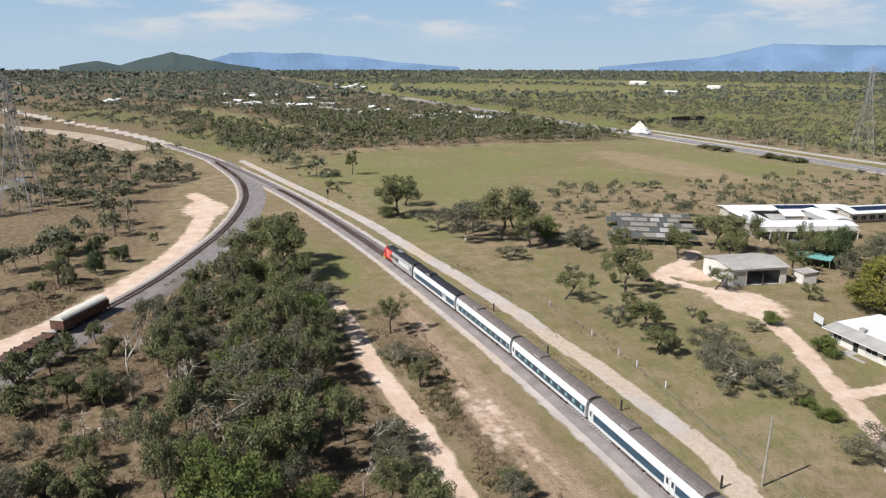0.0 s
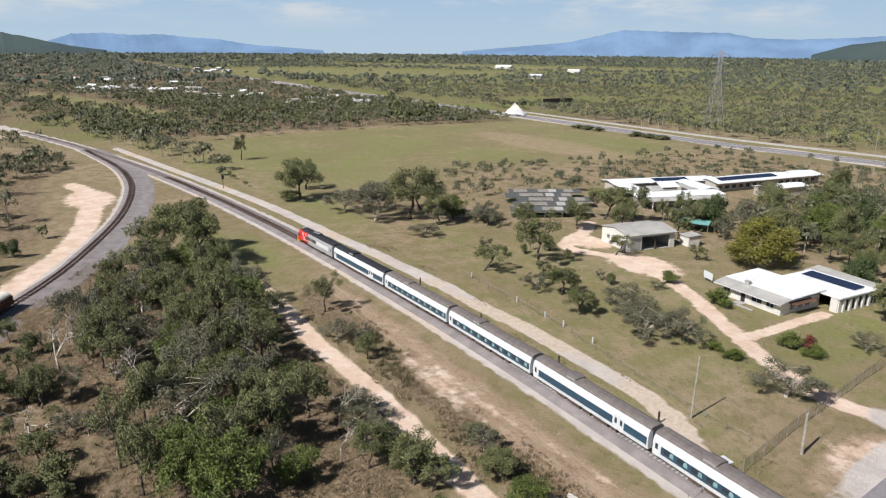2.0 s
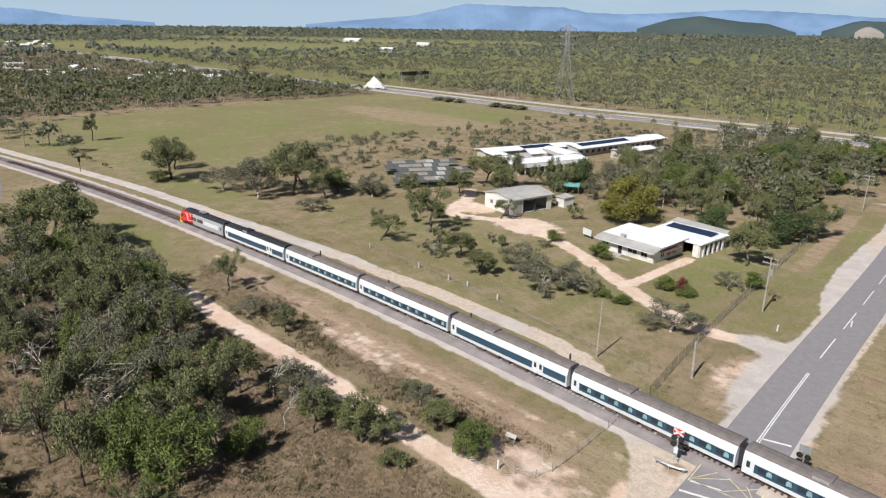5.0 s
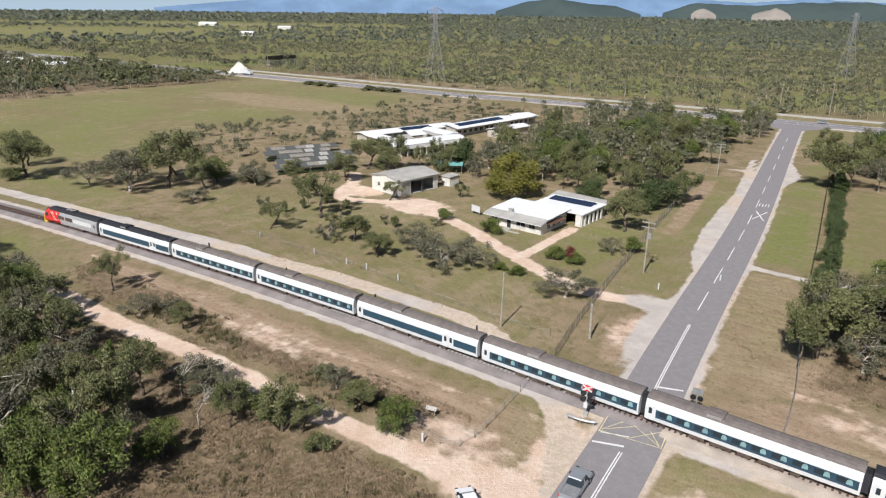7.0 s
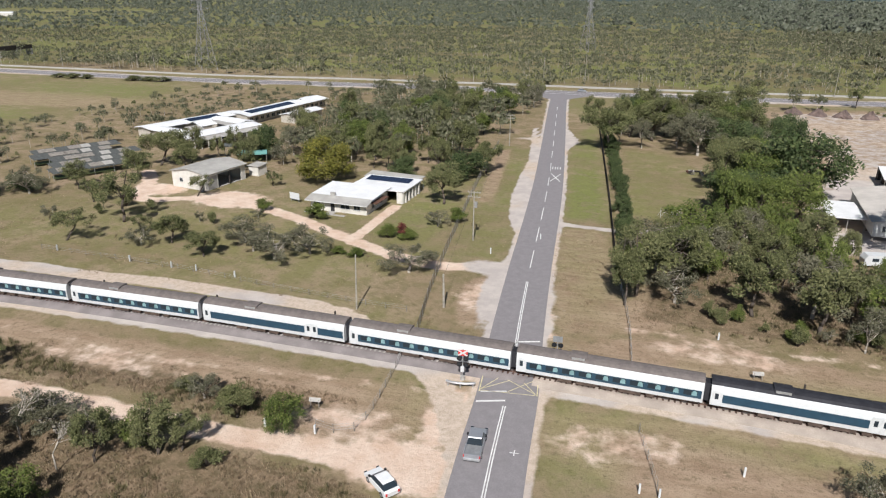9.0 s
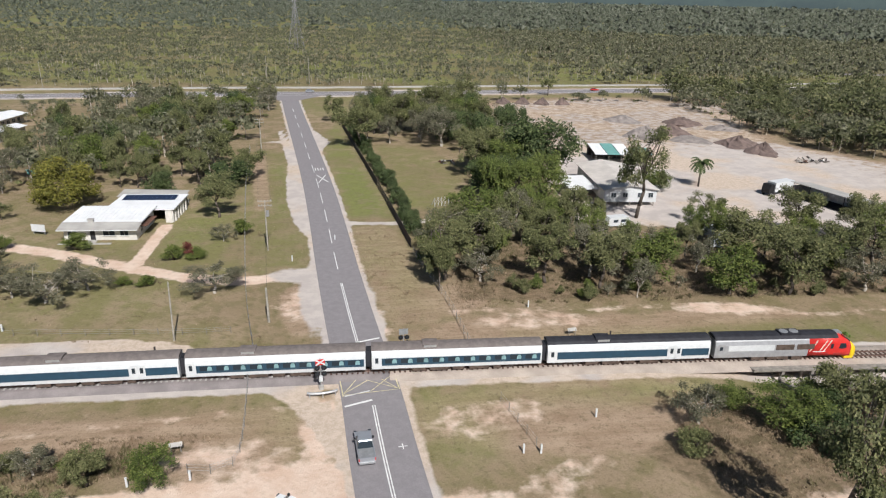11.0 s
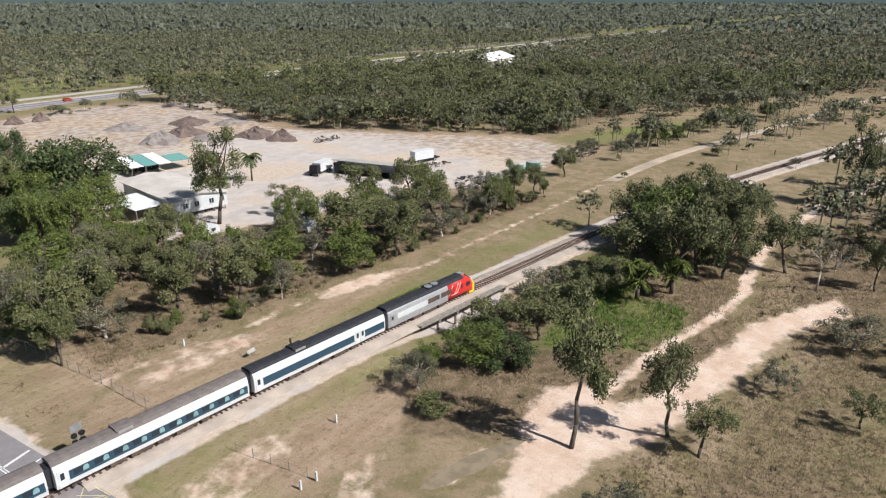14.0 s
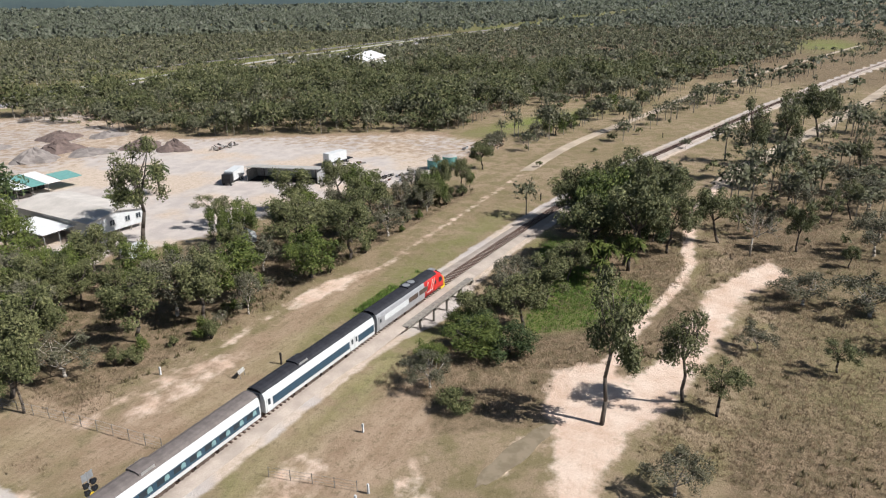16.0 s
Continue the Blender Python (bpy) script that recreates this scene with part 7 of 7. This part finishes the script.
sedan(pose(128, 279.5, 0.2, 0, 0, 4), "dark red car on the highway", RED, "car")
truck = thing("truck", "white truck on the highway", "truck", pose(-379, 243.4, 0.15, 0, 0, 2))
part("box_body", Mesh().box(-5, -1.2, 0.9, 2.6, 1.2, 3.6).data("box_body", WHITE), truck)
part("cab", Mesh().prism([(3.0, 0.6), (5.0, 0.6), (5.0, 1.7), (4.5, 2.8), (3.0, 2.8)], -1.15, 1.15, "y").data("cab", WHITE), truck)
wheels(truck, (-4, -2.8, 4), 1.15, 0.5)
yt = thing("truck", "white tipper truck parked in the yard", "truck", pose(110.5, 80.5, 0, 0, 0, 20))
part("cab", Mesh().prism([(-4.4, 0.7), (-2.6, 0.7), (-2.6, 3.0), (-4.0, 3.0), (-4.4, 1.8)], -1.2, 1.2, "y").data("cab", BLACK), yt)
part("box_body", Mesh().box(-2.4, -1.3, 1.0, 4.6, 1.3, 3.4).data("box_body", WHITE), yt)
wheels(yt, (-3.6, 2.0, 3.4), 1.2, 0.5)
tr = thing("freight_trailer", "white box on a dark trailer in the yard", "trailer", pose(140, 67.5, 0, 0, 0, -10))
part("deck", Mesh().box(-5, -1.25, 0.8, 5, 1.25, 1.1).data("deck", BLACK), tr)
part("box_body", Mesh().box(-4.6, -1.2, 1.1, 2.6, 1.2, 3.7).data("box_body", WHITE), tr)
wheels(tr, (-4, -2.9, 3), 1.15, 0.48)
for x, y in ((146, 38.4), (151.5, 36.4)):
    tk = thing("water_tank", "pale green corrugated water tank", "tank", pose(x, y, 0))
    part("shell", Mesh().bar((0, 0, 0), (0, 0, 2.6), 2.1, n=20).data("shell", TEAL_ROOF), tk)
    part("lid", Mesh().bar((0, 0, 2.6), (0, 0, 3.1), 2.15, 0.3, n=20).data("lid", CONCRETE), tk)
    for z in (0.6, 1.2, 1.8, 2.4):
        part("hoop", Mesh().bar((0, 0, z - 0.06), (0, 0, z + 0.06), 2.14, n=20).data("hoop", TEAL_ROOF), tk)
for x, y, a in ((59, 57, 10), (78, 50, 40), (75, 44, 70), (100, 41, 20)):
    cv = thing("caravan", "old white caravan under the trees", "caravan", pose(x, y, 0, 0, 0, a))
    part("body", Mesh().prism([(-2.6, 0.5), (-2.7, 1.6), (-2.2, 2.4), (2.2, 2.4), (2.7, 1.6), (2.6, 0.5)], -1.1, 1.1, "y").data("body", WHITE), cv)
    part("window", Mesh().box(-1.4, -1.13, 1.3, -0.3, -1.1, 1.9).box(0.4, -1.13, 1.3, 1.5, -1.1, 1.9).data("window", GLASS), cv)
    wheels(cv, (0.0,), 1.05, 0.3)


# ---- yard heaps and junk ----
GRAVEL_HEAP = plain("grey_gravel_heap", (0.27, 0.235, 0.215), 0.95, vary=0.3, scale=0.5, grain=5, relief=0.8)
DARK_HEAP = plain("dark_soil_heap", (0.17, 0.125, 0.11), 0.95, vary=0.35, scale=0.5, grain=5, relief=0.8)


def heap(x, y, r, h, mat, label, seed, stretch=1.0):
    r, h = r * 0.78, h * 1.2
    rng = np.random.default_rng(seed)
    me, n, rings = Mesh(), 18, 6
    v = [(0, 0, h)]
    for k in range(1, rings + 1):
        t = k / rings
        for i in range(n):
            a = 6.283 * i / n
            q = r * t * (1 + 0.16 * math.sin(3 * a + seed) + 0.07 * rng.normal())
            v.append((q * math.cos(a) * stretch, q * math.sin(a), max(h * (1 - t) ** 0.9 * (1 + 0.12 * rng.normal()), -0.05) if k < rings else -0.1))
    f = [(0, 1 + i, 1 + (i + 1) % n) for i in range(n)]
    for k in range(rings - 1):
        f += [(1 + k * n + i, 1 + (k + 1) * n + i, 1 + (k + 1) * n + (i + 1) % n, 1 + k * n + (i + 1) % n) for i in range(n)]
    me.add(v, f)
    solid("mound", me, mat, label, "heap", pose(x, y, 0, 0, 0, seed * 40))


for k, (x, y, r, h) in enumerate(((106, 157, 9, 3.2), (120, 150, 9, 1.2), (118, 162, 8, 3), (131, 181, 8, 2.4), (133, 141, 8, 2.8), (134.5, 128, 6.5, 3), (110, 190, 9, 2), (142, 170, 7, 1.4))):
    heap(x, y, r, h, DARK_HEAP if k in (2, 3, 4, 5) else GRAVEL_HEAP, "dark soil heap on bare ground" if k in (2, 3, 4, 5) else "grey gravel heap on bare ground", k + 1, 1.2)
# Mound shape stands in for an unidentified pale cone.
heap(-397, 251, 9.5, 6.5, HESSIAN, "tall pale cone beside the highway", 23)
for k, x in enumerate((70, 79, 88, 97)):
    heap(x, 236 - k, 4.6, 2.6, DARK_HEAP, "reddish material heap beside the highway", k + 11)


def junk(x, y, r, n, seed, label):
    rng = random.Random(seed)
    ob = thing("scrap_pile", label, "scrap", pose(x, y, 0))
    for k in range(n):
        a, q = rng.uniform(0, 6.28), r * math.sqrt(rng.random())
        m = pose(q * math.cos(a), q * math.sin(a) * 0.5, rng.uniform(0.1, 0.8), rng.uniform(-30, 30), rng.uniform(-30, 30), rng.uniform(0, 180))
        l, w, h = rng.uniform(0.6, 2.4), rng.uniform(0.15, 0.7), rng.uniform(0.1, 0.6)
        part("scrap", Mesh().prism([(-l / 2, -h / 2), (l / 2, -h / 2), (l / 2 * rng.uniform(0.5, 1), h / 2), (-l / 2, h / 2)], -w / 2, w / 2, "y").data("scrap", rng.choice([RUSTY, GALV, TIMBER, DARK_POST, CONCRETE, BLACK])), ob, m=m)


junk(178, 37, 11, 46, 1, "long pile of scrap metal and timber")
junk(132, 42, 8, 34, 2, "pile of scrap metal under trees")
junk(137, 61, 6, 24, 3, "loose scrap and pallets on bare ground")
junk(143, 115, 5, 26, 4, "heap of broken timber on bare ground")
junk(96, 44, 6, 24, 5, "scrap and old panels among trees")
junk(30, 118, 4, 10, 6, "stacked timber beside the garden")
frame_thing = thing("climbing_frame", "pale metal frame on the garden grass", "frame", pose(21, 74, 0, 0, 0, 20))
for k in range(6):
    part("upright", Mesh().bar((k * 0.9, 0, 0), (k * 0.9, 0, 2.2), 0.06).data("upright", WHITE), frame_thing)
    part("strut", Mesh().bar((k * 0.9, 0, 2.2), (k * 0.9, 1.6, 0), 0.05).data("strut", WHITE), frame_thing)

# ---- low bridge over the creek ----
bridge = thing("rail_bridge", "low grey trestle rail bridge over a creek", "bridge")
for k in range(5):
    p, a = track_at(58 + k * 4.2)
    m = Matrix.Translation((p.x, p.y, 0)) @ Matrix.Rotation(a, 4, "Z")
    part("deck", Mesh().box(-2.08, -3.5, -0.12, 2.08, 2.6, 0.1).data("deck", TIMBER), bridge, m=m)
    part("kerb_beam", Mesh().box(-2.08, -3.6, 0.0, 2.08, -3.35, 0.3).data("kerb_beam", TIMBER), bridge, m=m)
    part("headstock", Mesh().box(1.85, -3.6, -0.55, 2.25, 2.6, -0.12).data("headstock", TIMBER), bridge, m=m)
    for y in (-3.1, -1.2, 1.2):
        part("trestle_post", Mesh().bar((2.05, y, -3.2), (2.05, y, -0.5), 0.2, n=7).data("trestle_post", TIMBER), bridge, m=m)

over = thing("rail_overbridge", "dark steel rail bridge beyond the highway", "bridge", Matrix.Translation((-431, 306, 0)) @ Matrix.Rotation(radians(97), 4, "Z"))
part("girder", Mesh().box(0, -2, 4.2, 31, 2, 4.8).box(0, -2.2, 4.2, 31, -1.9, 7.0).box(0, 1.9, 4.2, 31, 2.2, 7.0).data("girder", DARK_POST), over, "dark plate girder")
for x in (1, 15.5, 30):
    part("pier", Mesh().box(x - 0.7, -2.4, -0.2, x + 0.7, 2.4, 4.2).data("pier", CONCRETE), over)

# ---- town and far buildings ----
town_rng = random.Random(12)


def cottage(x, y, w, d, h, mat, wall, turn):
    ob = thing("town_house", "small distant house with a pale metal roof", "house", pose(x, y, 0, 0, 0, turn), "town houses")
    part("wall", Mesh().box(0, 0, 0, w, d, h).data("wall", wall), ob)
    part("roof", Mesh().prism(gable(w, d, h, d * 0.16), -0.5, w + 0.5).data("roof", mat), ob)
    for k in range(3):
        part("window", Mesh().box(w * (0.2 + 0.27 * k), -0.05, 1, w * (0.2 + 0.27 * k) + 1.4, 0.02, 2.2).data("window", GLASS), ob)


for x, y, n, sx, sy in ((-1369, 218, 10, 120, 60), (-1049, 22, 6, 70, 40), (-530, 145, 9, 40, 30), (-817, 45, 10, 80, 60), (-900, -146, 4, 30, 12), (-774, 3, 5, 50, 30), (-640, 105, 7, 60, 40), (1000, 60, 10, 80, 60), (1100, -30, 8, 60, 40)):
    for k in range(n):
        cottage(x + town_rng.uniform(-sx, sx), y + town_rng.uniform(-sy, sy), town_rng.uniform(10, 20), town_rng.uniform(8, 12), town_rng.uniform(2.8, 4), town_rng.choice([WHITE_ROOF, WHITE_ROOF, GREY_ROOF]), town_rng.choice([WALL_WHITE, WALL_CREAM]), town_rng.uniform(0, 90))
for x, y, w, d, t in ((375, 214, 52, 22, 14), (360, 190, 16, 10, 10), (-1380, 900, 40, 20, 30), (-1090, 880, 26, 12, 30), (-900, 640, 24, 12, 20)):
    cottage(x, y, w, d, 5, WHITE_ROOF, WALL_WHITE, t)

# ---- sleepers ----
sleeper = Mesh().box(-0.12, -1.05, 0.27, 0.12, 1.05, 0.375).data("sleeper", SLEEPER)
pale_sleeper = Mesh().box(-0.12, -1.05, 0.27, 0.12, 1.05, 0.36).data("sleeper", CONCRETE)
marks = np.arange(-58, 145, 0.685)
for x in marks:
    p, a = track_at(float(x))
    part("sleeper", pale_sleeper if x < -4 else sleeper, railway, m=Matrix.Translation(p) @ Matrix.Rotation(a, 4, "Z"))
rest = Mesh()
for x in list(np.arange(-240, -58, 0.685)) + list(np.arange(145, 330, 0.685)):
    p, a = track_at(float(x))
    rest.box(-0.12, -1.05, 0.27, 0.12, 1.05, 0.37, m=Matrix.Translation(p) @ Matrix.Rotation(a, 4, "Z"))
tagged(part("far_sleeper_row", rest.data("far_sleeper_row", SLEEPER), railway), "dark sleepers of the far track", kind="stuff")
rest = Mesh()
for i in range(2, len(SIDING) - 2):
    rest.box(-0.12, -1.05, 0.24, 0.12, 1.05, 0.34, m=siding_at(i) @ Matrix.Translation((0, 0, -0.1))).box(0.55, -1.05, 0.24, 0.79, 1.05, 0.34, m=siding_at(i) @ Matrix.Translation((0, 0, -0.1)))
tagged(part("sleeper_row", rest.data("sleeper_row", SLEEPER), siding), "dark sleepers of the siding", kind="stuff")
